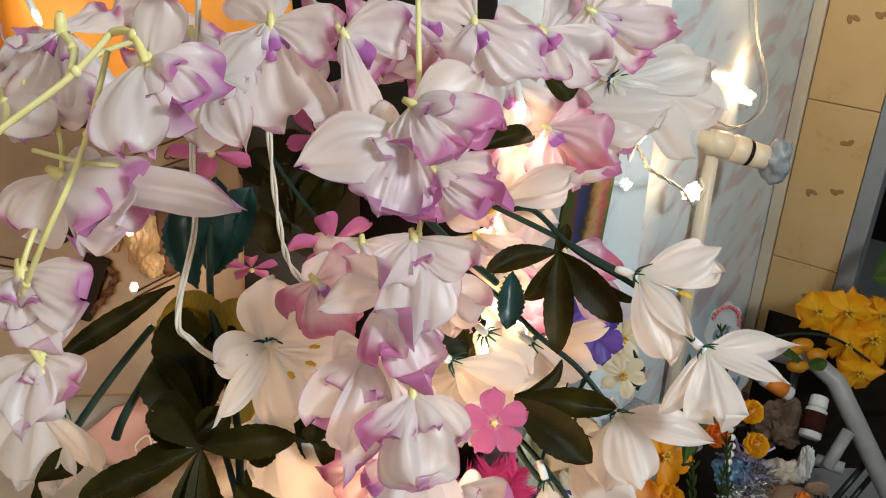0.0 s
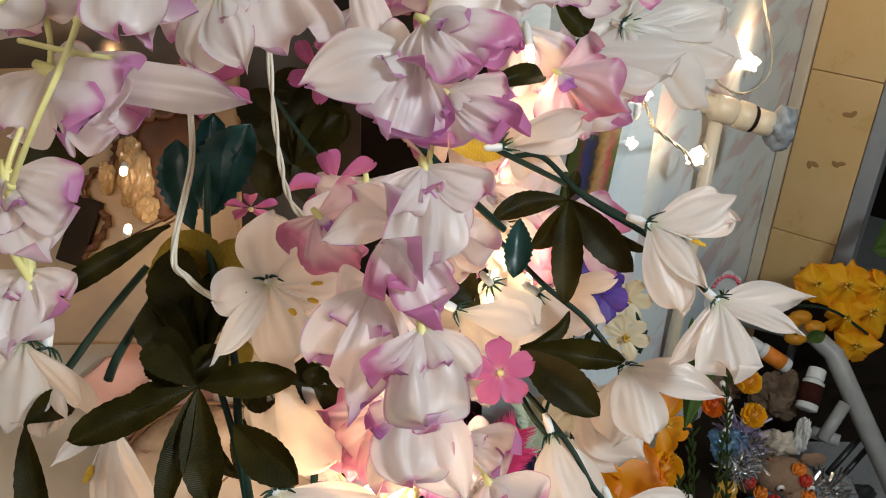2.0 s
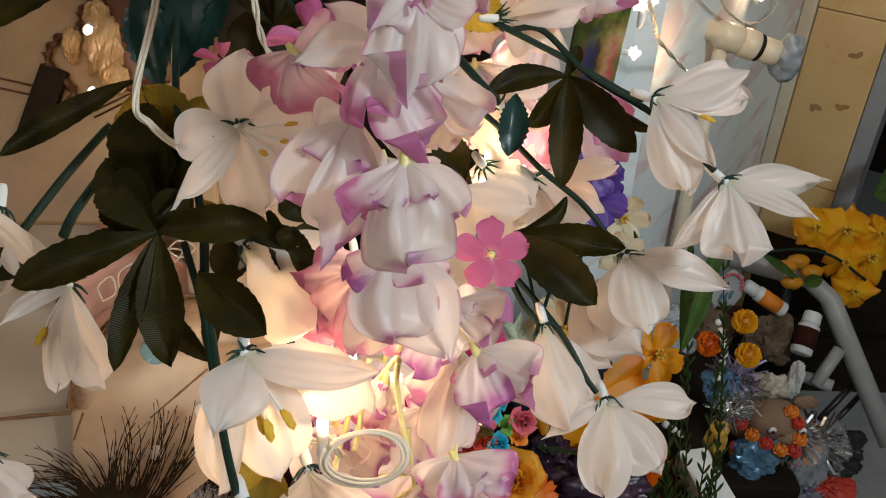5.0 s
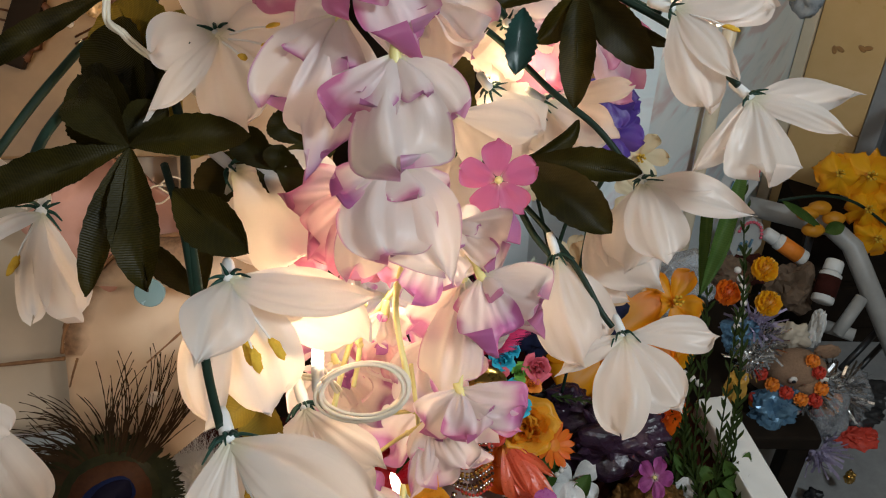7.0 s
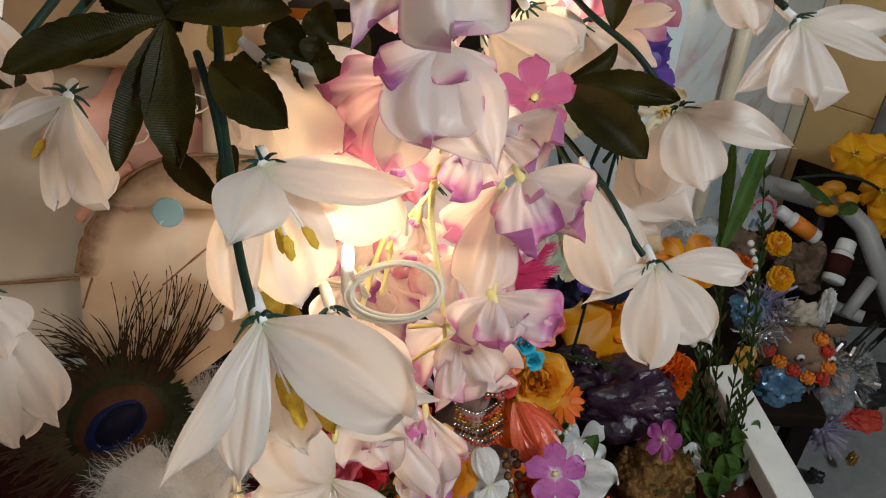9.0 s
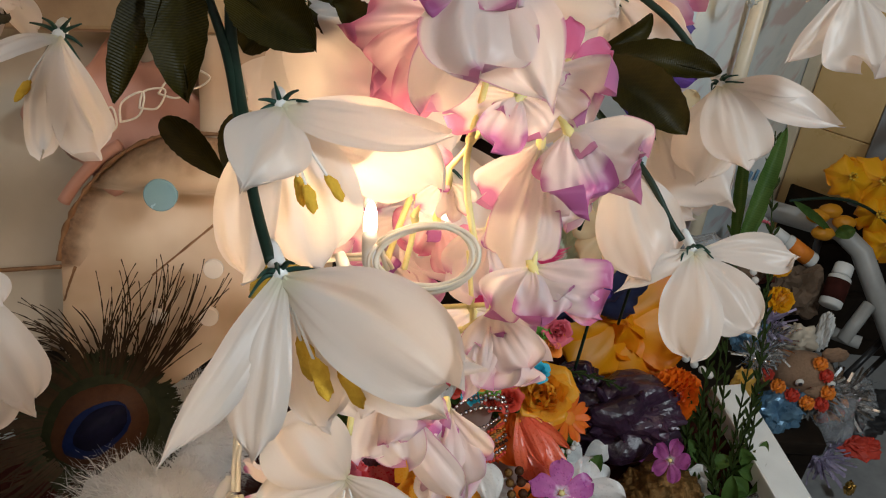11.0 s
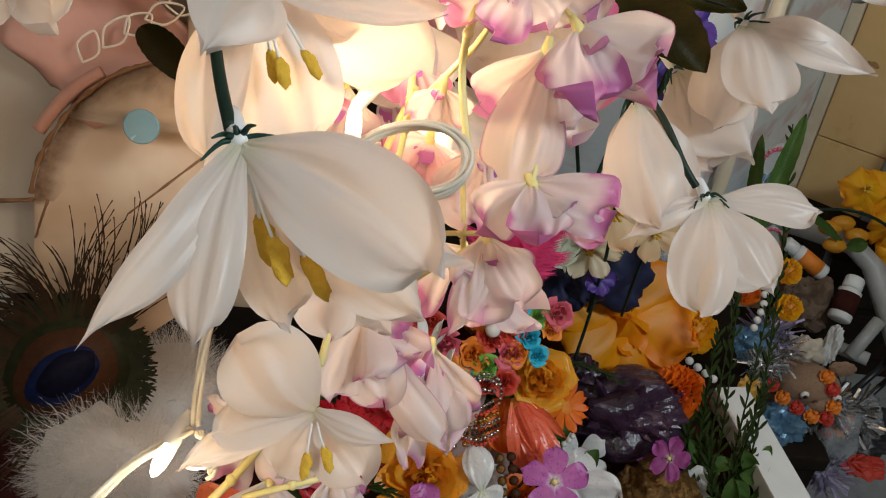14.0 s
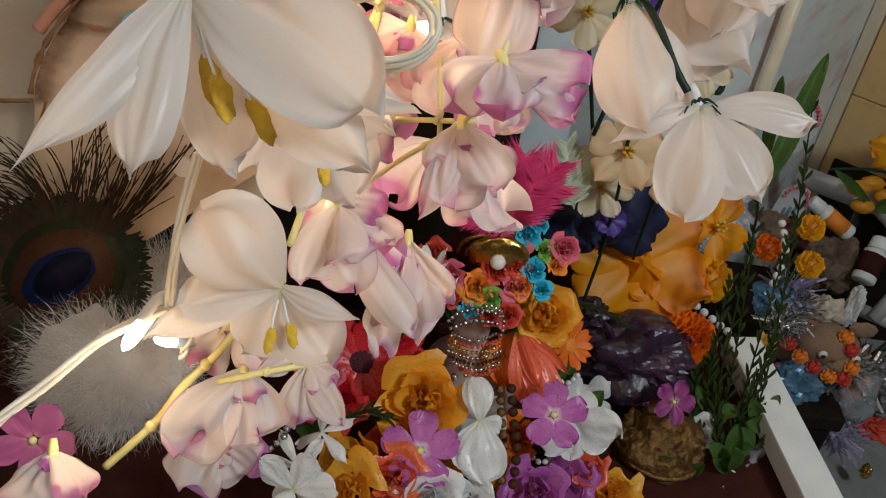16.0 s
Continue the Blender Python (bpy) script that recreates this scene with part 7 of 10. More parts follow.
gold_spray((-0.077, 0.298, 1.188), [(-0.094, 0.281, 1.183, 0.015, 0, 0.10), (-0.078, 0.290, 1.162, 0.021, 0, 0.10)])
leaf_spray((0.056, 0.482, 1.431), [(0.074, 0.482, 1.412, 0.020, 0, 0.10)])
leaf_spray((0.015, 0.475, 1.381), [(0.059, 0.509, 1.379, 0.014, 0, 0.20)])
leaf_spray((0.022, 0.467, 1.223), [(0.005, 0.486, 1.247, 0.019, 0, 0.10)])
stem([(-0.000, 0.538, 1.330), (0.032, 0.524, 1.320), (0.075, 0.507, 1.305), (0.111, 0.491, 1.291), (0.121, 0.486, 1.290)], 0.002)
stem([(0.042, 0.526, 1.314), (0.061, 0.521, 1.317), (0.088, 0.497, 1.300), (0.125, 0.475, 1.286), (0.145, 0.455, 1.275), (0.155, 0.439, 1.270)], 0.002)
stem([(0.005, 0.517, 1.281), (0.035, 0.499, 1.265), (0.064, 0.478, 1.245), (0.089, 0.462, 1.231), (0.107, 0.447, 1.214)], 0.002)
stem([(-0.001, 0.508, 1.255), (0.007, 0.474, 1.236), (0.027, 0.446, 1.216), (0.059, 0.423, 1.190), (0.078, 0.402, 1.175), (0.090, 0.388, 1.159), (0.097, 0.383, 1.151)], 0.0018)
stem([(0.040, 0.443, 1.203), (0.053, 0.423, 1.186), (0.063, 0.411, 1.179)], 0.002)
stem([(-0.116, 0.343, 1.277), (-0.102, 0.311, 1.268), (-0.092, 0.282, 1.256), (-0.081, 0.249, 1.247), (-0.073, 0.229, 1.241)], 0.0018)
stem([(-0.137, 0.459, 1.353), (-0.131, 0.411, 1.317), (-0.109, 0.353, 1.287), (-0.101, 0.316, 1.269), (-0.086, 0.268, 1.251)], 0.0022)
stem([(-0.103, 0.485, 1.373), (-0.086, 0.471, 1.353), (-0.066, 0.449, 1.340)], 0.0013)
stem([(-0.167, 0.412, 1.301), (-0.188, 0.387, 1.281), (-0.209, 0.359, 1.257), (-0.218, 0.339, 1.245)], 0.0022)
stem([(-0.159, 0.395, 1.294), (-0.167, 0.355, 1.287), (-0.169, 0.339, 1.282)], 0.0024)
stem([(-0.088, 0.348, 1.202), (-0.083, 0.345, 1.183), (-0.085, 0.333, 1.168)], 0.0022)
stem([(-0.073, 0.358, 1.215), (-0.075, 0.349, 1.187), (-0.077, 0.333, 1.168)], 0.0022)
stem([(-0.027, 0.447, 1.373), (0.005, 0.456, 1.330), (0.034, 0.469, 1.293)], 0.0024)
stalk([(-0.094, 0.246, 1.524), (-0.106, 0.239, 1.513), (-0.126, 0.232, 1.500), (-0.145, 0.223, 1.486)], 0.0011)
stalk([(-0.099, 0.253, 1.516), (-0.102, 0.229, 1.496), (-0.113, 0.216, 1.474), (-0.124, 0.216, 1.455)], 0.0009)
stalk([(-0.121, 0.238, 1.491), (-0.102, 0.231, 1.490), (-0.091, 0.245, 1.483)], 0.0008)
stalk([(-0.011, 0.391, 1.494), (-0.010, 0.358, 1.459), (-0.008, 0.344, 1.425), (-0.012, 0.334, 1.399), (-0.016, 0.323, 1.371), (-0.012, 0.294, 1.352)], 0.0013)
stalk([(-0.013, 0.339, 1.323), (-0.017, 0.321, 1.295), (-0.011, 0.314, 1.267), (-0.016, 0.303, 1.234), (-0.010, 0.284, 1.207)], 0.0013)
stalk([(-0.055, 0.267, 1.126), (-0.053, 0.299, 1.136), (-0.044, 0.326, 1.174), (-0.033, 0.355, 1.198)], 0.0014)
stalk([(-0.128, 0.240, 1.014), (-0.108, 0.251, 1.035), (-0.099, 0.260, 1.048), (-0.087, 0.270, 1.060), (-0.067, 0.286, 1.088)], 0.0018)
stalk([(-0.085, 0.263, 1.051), (-0.063, 0.268, 1.057), (-0.050, 0.275, 1.056)], 0.0014)
cable([(-0.125, 0.463, 1.497), (-0.127, 0.443, 1.453), (-0.131, 0.423, 1.411), (-0.130, 0.401, 1.373), (-0.137, 0.372, 1.336), (-0.128, 0.361, 1.328), (-0.115, 0.360, 1.316), (-0.105, 0.371, 1.296), (-0.098, 0.386, 1.271)], 0.0009, 3, 2.5)
cable([(-0.096, 0.484, 1.493), (-0.096, 0.461, 1.444), (-0.094, 0.439, 1.398), (-0.089, 0.418, 1.364), (-0.081, 0.398, 1.350), (-0.066, 0.382, 1.343)], 0.0009, 2, 4)
cable([(-0.097, 0.295, 1.141), (-0.101, 0.285, 1.121), (-0.104, 0.277, 1.101), (-0.103, 0.266, 1.087)], 0.0011, 3, 0.4)
cable([(-0.104, 0.264, 1.087), (-0.121, 0.245, 1.086), (-0.133, 0.223, 1.082), (-0.144, 0.202, 1.079), (-0.158, 0.179, 1.066)], 0.0011, 3, 0.5)
cable([(-0.102, 0.264, 1.086), (-0.093, 0.258, 1.085), (-0.095, 0.254, 1.072)], 0.001, 2, 3)
fairy_light((-0.110, 0.256, 1.086), (-0.003, -0.017, -0.002), 0.022, 1.05, 0.02)
fairy_light((-0.097, 0.253, 1.082), (-0.004, -0.009, 0.009), 0.022, 0.9, 0.02)
fairy_light((-0.081, 0.319, 1.131), (-0.004, 0.005, 0.007), 0.06, 1.0)
# the next bulb is unseen, added behind petals to warm the lower blossoms
fairy_light((-0.020, 0.346, 1.050), (-0.002, 0.003, 0.004), 0.05, 1.0)
fairy_light((-0.056, 0.355, 1.062), (-0.001, 0.003, 0.004), 0.04, 1.0)
fairy_light((0.047, 0.507, 1.220), (0.002, 0.008, 0.014), 0.04, 1.0)
fairy_light((0.045, 0.568, 1.264), (-0.004, 0.007, 0.011), 0.03, 1.0)
fairy_light((-0.004, 0.535, 1.352), (0.006, -0.002, 0.002), 0.016, 0.8)
fairy_light((0.054, 0.585, 1.370), (0.002, -0.006, -0.010), 0.022, 1.0)
fairy_light((-0.199, 0.487, 1.322), (0.003, -0.011, 0.002), 0.022, 0.8)
fairy_light((-0.196, 0.466, 1.291), (0.004, -0.007, 0.008), 0.022, 0.8)
fairy_light((0.039, 0.494, 1.197), (0.004, 0.007, 0.010), 0.035, 1.0)
fairy_light((-0.045, 0.325, 1.213), (0.006, 0.005, 0.007), 0.06, 1.0)
fairy_light((0.026, 0.438, 1.100), (-0.001, -0.002, -0.002), 0.05, 0.8)
fairy_light((0.058, 0.557, 1.188), (-0.002, 0.009, 0.012), 0.03, 1.0)
fairy_light((-0.027, 0.422, 1.213), (-0.000, 0.004, 0.006), 0.05, 1.0)
fairy_light((0.512, 1.407, 1.051), (-0.014, -0.021, 0.033), 0.32, 1.7, 0.0, 0.015)
fairy_light((0.345, 1.085, 1.036), (-0.010, -0.016, 0.030), 0.14, 1.7, 0.0, 0.014)
fairy_light((0.205, 0.874, 1.209), (0.003, 0.008, 0.013), 0.05, 1.3, 0.0, 0.011)
fairy_light((0.191, 0.851, 1.171), (0.009, 0.000, 0.000), 0.05, 1.0, 0.0, 0.006)
coil([(-0.0288, 0.2788, 1.2084), (0.1923, 0.0098, 0.0239), (-0.0093, 0.0684, 0.0936)], 0.0186, 0.0111, 5, 0.0008)
cable([(-0.0458, 0.3083, 1.1885), (-0.0545, 0.3107, 1.1829), (-0.0639, 0.3168, 1.1772), (-0.0704, 0.3244, 1.1702)], 0.0009, 3, 0.5)
# three unseen bulbs added high on the marble wall to brighten it
fairy_light((0.467, 1.339, 1.286), (-0.011, -0.017, 0.024), 0.32, 1.7)
fairy_light((0.318, 1.113, 1.386), (-0.006, -0.009, 0.015), 0.32, 1.7)
fairy_light((0.203, 0.938, 1.333), (-0.002, -0.003, 0.013), 0.1, 1.7)
fairy_light((-0.2478, 0.6430, 1.3415), (0.002, -0.010, 0.004), 0.12, 0.9)
fairy_light((-0.288, 0.618, 1.424), (0.004, -0.004, -0.007), 0.08, 0.8)
# three further unseen bulbs, added to brighten the blossoms from behind
fairy_light((-0.026, 0.356, 1.165), (0.003, 0.004, 0.005), 0.08, 1.0)
fairy_light((0.062, 0.546, 1.194), (-0.000, 0.007, 0.009), 0.04, 1.0)
fairy_light((0.029, 0.475, 1.225), (0.000, 0.008, 0.013), 0.05, 1.0)
cable([(0.162, 0.715, 1.289), (0.212, 0.847, 1.203), (0.233, 0.896, 1.166), (0.314, 1.038, 1.069), (0.349, 1.091, 1.019), (0.376, 1.131, 1.016), (0.372, 1.144, 1.032)], 0.0013, 2, 10)
cable([(0.360, 1.143, 1.142), (0.418, 1.250, 1.076), (0.506, 1.393, 1.006), (0.591, 1.526, 0.982), (0.583, 1.515, 1.046), (0.509, 1.402, 1.164), (0.463, 1.333, 1.288)], 0.0013, 2, 10)
orchid((-0.134, 0.462, 1.456), [(-0.151, 0.463, 1.446, 0.028, -22, 0.10), (-0.146, 0.465, 1.418, 0.037, -14, 0.10), (-0.131, 0.452, 1.445, 0.027, -14, 0.10), (-0.115, 0.466, 1.421, 0.037, -15, 0.10)])
orchid((-0.069, 0.478, 1.464), [(-0.083, 0.483, 1.435, 0.038, 19, 0.10), (-0.097, 0.481, 1.436, 0.033, -16, 0.10), (-0.074, 0.500, 1.448, 0.039, 2, 0.10), (-0.083, 0.472, 1.429, 0.038, 17, 0.10)])
orchid((-0.053, 0.478, 1.425), [(-0.053, 0.481, 1.403, 0.034, -17, 0.10), (-0.063, 0.454, 1.400, 0.027, 6, 0.10), (-0.067, 0.474, 1.401, 0.032, 25, 0.10), (-0.071, 0.466, 1.409, 0.035, -11, 0.10)])
orchid((-0.029, 0.478, 1.464), [(-0.037, 0.466, 1.437, 0.033, 20, 0.10), (-0.052, 0.473, 1.457, 0.036, 6, 0.10), (-0.044, 0.467, 1.450, 0.032, -23, 0.10), (-0.019, 0.487, 1.424, 0.037, 23, 0.10)], CLOTH_ROSE)
orchid((-0.155, 0.498, 1.458), [(-0.195, 0.518, 1.435, 0.039, -4, 0.10), (-0.134, 0.506, 1.427, 0.033, -15, 0.10), (-0.160, 0.497, 1.447, 0.040, -8, 0.10), (-0.184, 0.491, 1.452, 0.037, -7, 0.10)])
orchid((0.013, 0.557, 1.400), [(-0.002, 0.579, 1.380, 0.040, -15, 0.10), (-0.018, 0.549, 1.393, 0.041, -18, 0.10), (-0.019, 0.543, 1.378, 0.047, -19, 0.10), (0.016, 0.543, 1.366, 0.047, -1, 0.10)], CLOTH_ROSE)
orchid((-0.008, 0.498, 1.458), [(-0.023, 0.479, 1.444, 0.032, -13, 0.10), (0.016, 0.490, 1.425, 0.028, -12, 0.10), (-0.023, 0.490, 1.447, 0.038, -18, 0.10), (-0.036, 0.491, 1.422, 0.041, -5, 0.10)])
orchid((0.046, 0.591, 1.380), [(0.079, 0.593, 1.341, 0.047, 0, 0.10), (0.016, 0.606, 1.356, 0.050, 21, 0.10), (0.035, 0.593, 1.341, 0.046, 16, 0.10), (0.049, 0.589, 1.343, 0.039, 21, 0.10)])
orchid((-0.046, 0.430, 1.346), [(-0.019, 0.450, 1.323, 0.042, 8, 0.10), (-0.073, 0.407, 1.317, 0.039, 8, 0.10), (-0.075, 0.437, 1.327, 0.036, 12, 0.10), (-0.020, 0.415, 1.339, 0.038, -24, 0.10)])
orchid((0.015, 0.580, 1.342), [(0.045, 0.593, 1.321, 0.049, 19, 0.10), (0.019, 0.555, 1.304, 0.045, -8, 0.10), (0.045, 0.567, 1.303, 0.043, -24, 0.10), (-0.022, 0.572, 1.309, 0.049, 5, 0.10)], CLOTH_ROSE)
orchid((0.002, 0.560, 1.329), [(-0.026, 0.567, 1.299, 0.044, -24, 0.10), (0.028, 0.532, 1.296, 0.042, -6, 0.10), (0.024, 0.549, 1.311, 0.041, 23, 0.10), (-0.029, 0.567, 1.311, 0.049, 1, 0.10)])
orchid((0.070, 0.590, 1.300), [(0.067, 0.584, 1.250, 0.038, 19, 0.10), (0.047, 0.599, 1.270, 0.045, 15, 0.10), (0.043, 0.563, 1.261, 0.038, 0, 0.10), (0.059, 0.596, 1.260, 0.050, -25, 0.10)])
orchid((0.023, 0.544, 1.283), [(0.008, 0.536, 1.251, 0.047, -1, 0.10), (-0.010, 0.555, 1.254, 0.042, 13, 0.10), (0.061, 0.541, 1.244, 0.045, -9, 0.10), (0.056, 0.552, 1.245, 0.041, 18, 0.10)])
orchid((-0.027, 0.399, 1.293), [(-0.009, 0.391, 1.265, 0.030, 14, 0.10), (-0.035, 0.380, 1.272, 0.028, -18, 0.10), (-0.008, 0.413, 1.266, 0.034, 4, 0.10), (-0.035, 0.380, 1.274, 0.032, 22, 0.10)])
orchid((0.094, 0.581, 1.246), [(0.068, 0.563, 1.211, 0.043, -24, 0.10), (0.056, 0.573, 1.188, 0.053, 15, 0.10), (0.134, 0.583, 1.226, 0.047, 4, 0.10), (0.136, 0.582, 1.192, 0.041, 8, 0.10)], CLOTH_ROSE)
orchid((-0.008, 0.419, 1.326), [(0.003, 0.415, 1.290, 0.039, -10, 0.10), (0.019, 0.420, 1.301, 0.040, 10, 0.10), (-0.019, 0.414, 1.312, 0.035, 25, 0.10), (0.017, 0.413, 1.306, 0.038, -11, 0.10)])
orchid((-0.063, 0.364, 1.190), [(-0.067, 0.357, 1.188, 0.030, 10, 0.10), (-0.059, 0.369, 1.166, 0.032, -17, 0.10), (-0.088, 0.357, 1.150, 0.036, 5, 0.10), (-0.072, 0.357, 1.185, 0.026, 21, 0.10)])
orchid((-0.041, 0.359, 1.169), [(-0.019, 0.338, 1.151, 0.027, -10, 0.10), (-0.017, 0.364, 1.152, 0.033, 2, 0.10), (-0.016, 0.356, 1.155, 0.027, -20, 0.10), (-0.064, 0.345, 1.161, 0.025, 25, 0.10)])
orchid((-0.050, 0.341, 1.162), [(-0.062, 0.329, 1.129, 0.033, 8, 0.10), (-0.027, 0.331, 1.130, 0.031, 10, 0.10), (-0.039, 0.332, 1.142, 0.026, 17, 0.10), (-0.050, 0.333, 1.159, 0.033, -12, 0.10)])
orchid((0.012, 0.372, 1.152), [(0.007, 0.367, 1.120, 0.031, -6, 0.10), (0.008, 0.379, 1.136, 0.027, 23, 0.10), (-0.007, 0.376, 1.133, 0.037, -13, 0.10), (0.016, 0.368, 1.128, 0.028, 16, 0.10)])
orchid((-0.005, 0.342, 1.131), [(0.023, 0.338, 1.097, 0.037, -6, 0.10), (0.015, 0.329, 1.101, 0.027, 6, 0.10), (0.018, 0.339, 1.113, 0.036, 5, 0.10), (-0.028, 0.325, 1.113, 0.035, 8, 0.10)])
orchid((-0.051, 0.445, 1.150), [(-0.058, 0.437, 1.114, 0.031, 17, 0.10), (-0.029, 0.443, 1.113, 0.035, 10, 0.10), (-0.044, 0.453, 1.118, 0.031, -21, 0.10), (-0.039, 0.441, 1.127, 0.034, -13, 0.10)])
orchid((-0.030, 0.429, 1.130), [(-0.044, 0.438, 1.110, 0.038, 10, 0.10), (-0.046, 0.424, 1.087, 0.033, -25, 0.10), (-0.011, 0.426, 1.102, 0.027, 12, 0.10), (-0.051, 0.415, 1.111, 0.030, 20, 0.10)])
orchid((-0.049, 0.397, 1.118), [(-0.035, 0.382, 1.092, 0.029, 5, 0.10), (-0.070, 0.404, 1.085, 0.035, 18, 0.10), (-0.057, 0.396, 1.083, 0.034, -3, 0.10), (-0.064, 0.409, 1.096, 0.037, -11, 0.10)])
orchid((-0.057, 0.373, 1.084), [(-0.044, 0.372, 1.060, 0.035, -9, 0.10), (-0.051, 0.371, 1.065, 0.025, -12, 0.10), (-0.064, 0.353, 1.058, 0.033, -21, 0.10), (-0.033, 0.364, 1.077, 0.027, 22, 0.10)])
stalk([(-0.131, 0.228, 1.418), (-0.134, 0.227, 1.434), (-0.124, 0.216, 1.455)], 0.0012)
stalk([(-0.148, 0.281, 1.501), (-0.134, 0.254, 1.498), (-0.125, 0.232, 1.500)], 0.0012)
stem([(-0.183, 0.276, 0.975), (-0.187, 0.284, 0.941), (-0.209, 0.309, 0.859), (-0.271, 0.369, 0.600)], 0.0014)
white_flower((-0.025, 0.481, 1.144), [(-0.018, 0.446, 1.114, 0.053, 0, 0.10), (-0.049, 0.461, 1.116, 0.042, 10, 0.10), (0.007, 0.461, 1.118, 0.042, -10, 0.10), (-0.034, 0.463, 1.102, 0.039, 0, 0.10)])
white_flower((-0.020, 0.460, 1.132), [(-0.011, 0.435, 1.099, 0.048, 0, 0.10), (-0.037, 0.440, 1.106, 0.039, 10, 0.10), (0.011, 0.444, 1.111, 0.036, -10, 0.10)])
white_flower((0.091, 0.600, 1.363), [(0.149, 0.590, 1.350, 0.046, 0, 0.15), (0.141, 0.621, 1.379, 0.051, 0, 0.10), (0.164, 0.598, 1.363, 0.042, 10, 0.15), (0.124, 0.579, 1.333, 0.042, 0, 0.10)])
orchid((0.074, 0.571, 1.355), [(0.116, 0.557, 1.336, 0.045, 0, 0.15), (0.079, 0.546, 1.318, 0.041, 0, 0.10), (0.106, 0.587, 1.362, 0.042, 0, 0.10)], CLOTH_ROSE)
white_flower((0.038, 0.525, 1.322), [(0.087, 0.526, 1.342, 0.026, -20, 0.20), (0.074, 0.536, 1.320, 0.026, 10, 0.15), (0.061, 0.536, 1.302, 0.033, 0, 0.10)])
white_flower((0.018, 0.518, 1.181), [(0.017, 0.484, 1.139, 0.061, 0, 0.10), (-0.009, 0.495, 1.152, 0.047, 10, 0.10), (0.050, 0.503, 1.146, 0.048, -10, 0.10), (0.033, 0.499, 1.125, 0.045, 0, 0.00)])
orchid((-0.011, 0.533, 1.167), [(-0.012, 0.507, 1.135, 0.056, 0, 0.10), (-0.036, 0.520, 1.152, 0.048, 10, 0.10), (0.020, 0.522, 1.154, 0.045, -10, 0.10)], CLOTH_ROSE)
white_flower((0.010, 0.545, 1.185), [(0.015, 0.519, 1.150, 0.050, 0, 0.10), (0.035, 0.534, 1.153, 0.044, 0, 0.10), (-0.006, 0.522, 1.153, 0.043, 0, 0.10)])
stalk([(-0.082, 0.235, 1.519), (-0.087, 0.242, 1.525), (-0.094, 0.246, 1.524)], 0.0012)
stalk([(-0.118, 0.268, 1.518), (-0.109, 0.253, 1.516), (-0.106, 0.239, 1.513)], 0.0012)
orchid((-0.022, 0.322, 1.214), [(-0.022, 0.313, 1.202, 0.014, 0, 0.10), (-0.033, 0.315, 1.205, 0.012, 0, 0.10), (-0.013, 0.319, 1.202, 0.012, 0, 0.10)])
orchid((-0.025, 0.341, 1.182), [(-0.015, 0.326, 1.162, 0.018, 0, 0.10), (-0.033, 0.332, 1.170, 0.020, 0, 0.10), (-0.014, 0.339, 1.171, 0.020, 0, 0.10), (-0.043, 0.341, 1.174, 0.020, 0, 0.10)], CLOTH_ROSE)
orchid((-0.002, 0.336, 1.183), [(-0.004, 0.313, 1.160, 0.030, 0, 0.12), (0.012, 0.322, 1.166, 0.025, 0, 0.10), (-0.016, 0.323, 1.165, 0.023, 0, 0.10)])
stalk([(-0.033, 0.325, 1.218), (-0.034, 0.314, 1.197), (-0.037, 0.308, 1.180)], 0.0012)
stalk([(-0.025, 0.310, 1.159), (-0.007, 0.312, 1.160), (0.006, 0.313, 1.161)], 0.0011)
stalk([(-0.011, 0.322, 1.181), (-0.008, 0.312, 1.160), (-0.007, 0.309, 1.149)], 0.0011)
stalk([(-0.035, 0.313, 1.202), (-0.027, 0.325, 1.210), (-0.011, 0.341, 1.225), (-0.001, 0.358, 1.240)], 0.0012)
cable([(-0.042, 0.297, 1.188), (-0.047, 0.296, 1.199), (-0.050, 0.296, 1.205)], 0.0009, 2, 1)
fairy_light((-0.050, 0.295, 1.206), (-0.000, 0.005, 0.009), 0.07, 0.9)
white_flower((-0.048, 0.451, 1.190), [(-0.043, 0.414, 1.157, 0.043, 0, 0.10), (-0.021, 0.420, 1.165, 0.035, 0, 0.10), (-0.062, 0.419, 1.164, 0.035, 0, 0.10), (-0.031, 0.432, 1.147, 0.034, 0, 0.00)])
orchid((-0.037, 0.410, 1.185), [(-0.027, 0.397, 1.167, 0.026, 0, 0.10), (-0.042, 0.397, 1.168, 0.023, 0, 0.10)], CLOTH_ROSE)
orchid((-0.015, 0.303, 1.107), [(-0.006, 0.275, 1.080, 0.025, 0, 0.12), (-0.020, 0.278, 1.084, 0.025, 10, 0.10), (0.001, 0.288, 1.087, 0.023, -10, 0.10), (-0.025, 0.271, 1.074, 0.023, 0, 0.10)])
stalk([(-0.129, 0.227, 1.454), (-0.130, 0.228, 1.436), (-0.133, 0.230, 1.419), (-0.130, 0.225, 1.417)], 0.0009)
stalk([(-0.117, 0.266, 1.519), (-0.132, 0.272, 1.509), (-0.146, 0.278, 1.500), (-0.147, 0.275, 1.499)], 0.0009)
daisy((-0.068, 0.578, 0.746), (0.1, -0.7, 0.7), 0.0436, RED, 'deep red gerbera with a dark centre', 26)
rose((-0.006, 0.531, 0.757), (0, -0.6, 0.8), 0.0397, APRICOT, 'open apricot orange rose among the offerings')
rose((0.091, 0.620, 0.796), (0, -0.6, 0.8), 0.0318, APRICOT, 'small golden yellow rose head')
rose((0.063, 0.614, 0.741), (-0.2, -0.5, 0.8), 0.0256, ORANGE, 'orange yellow rosebud half open', 9, 1.5)
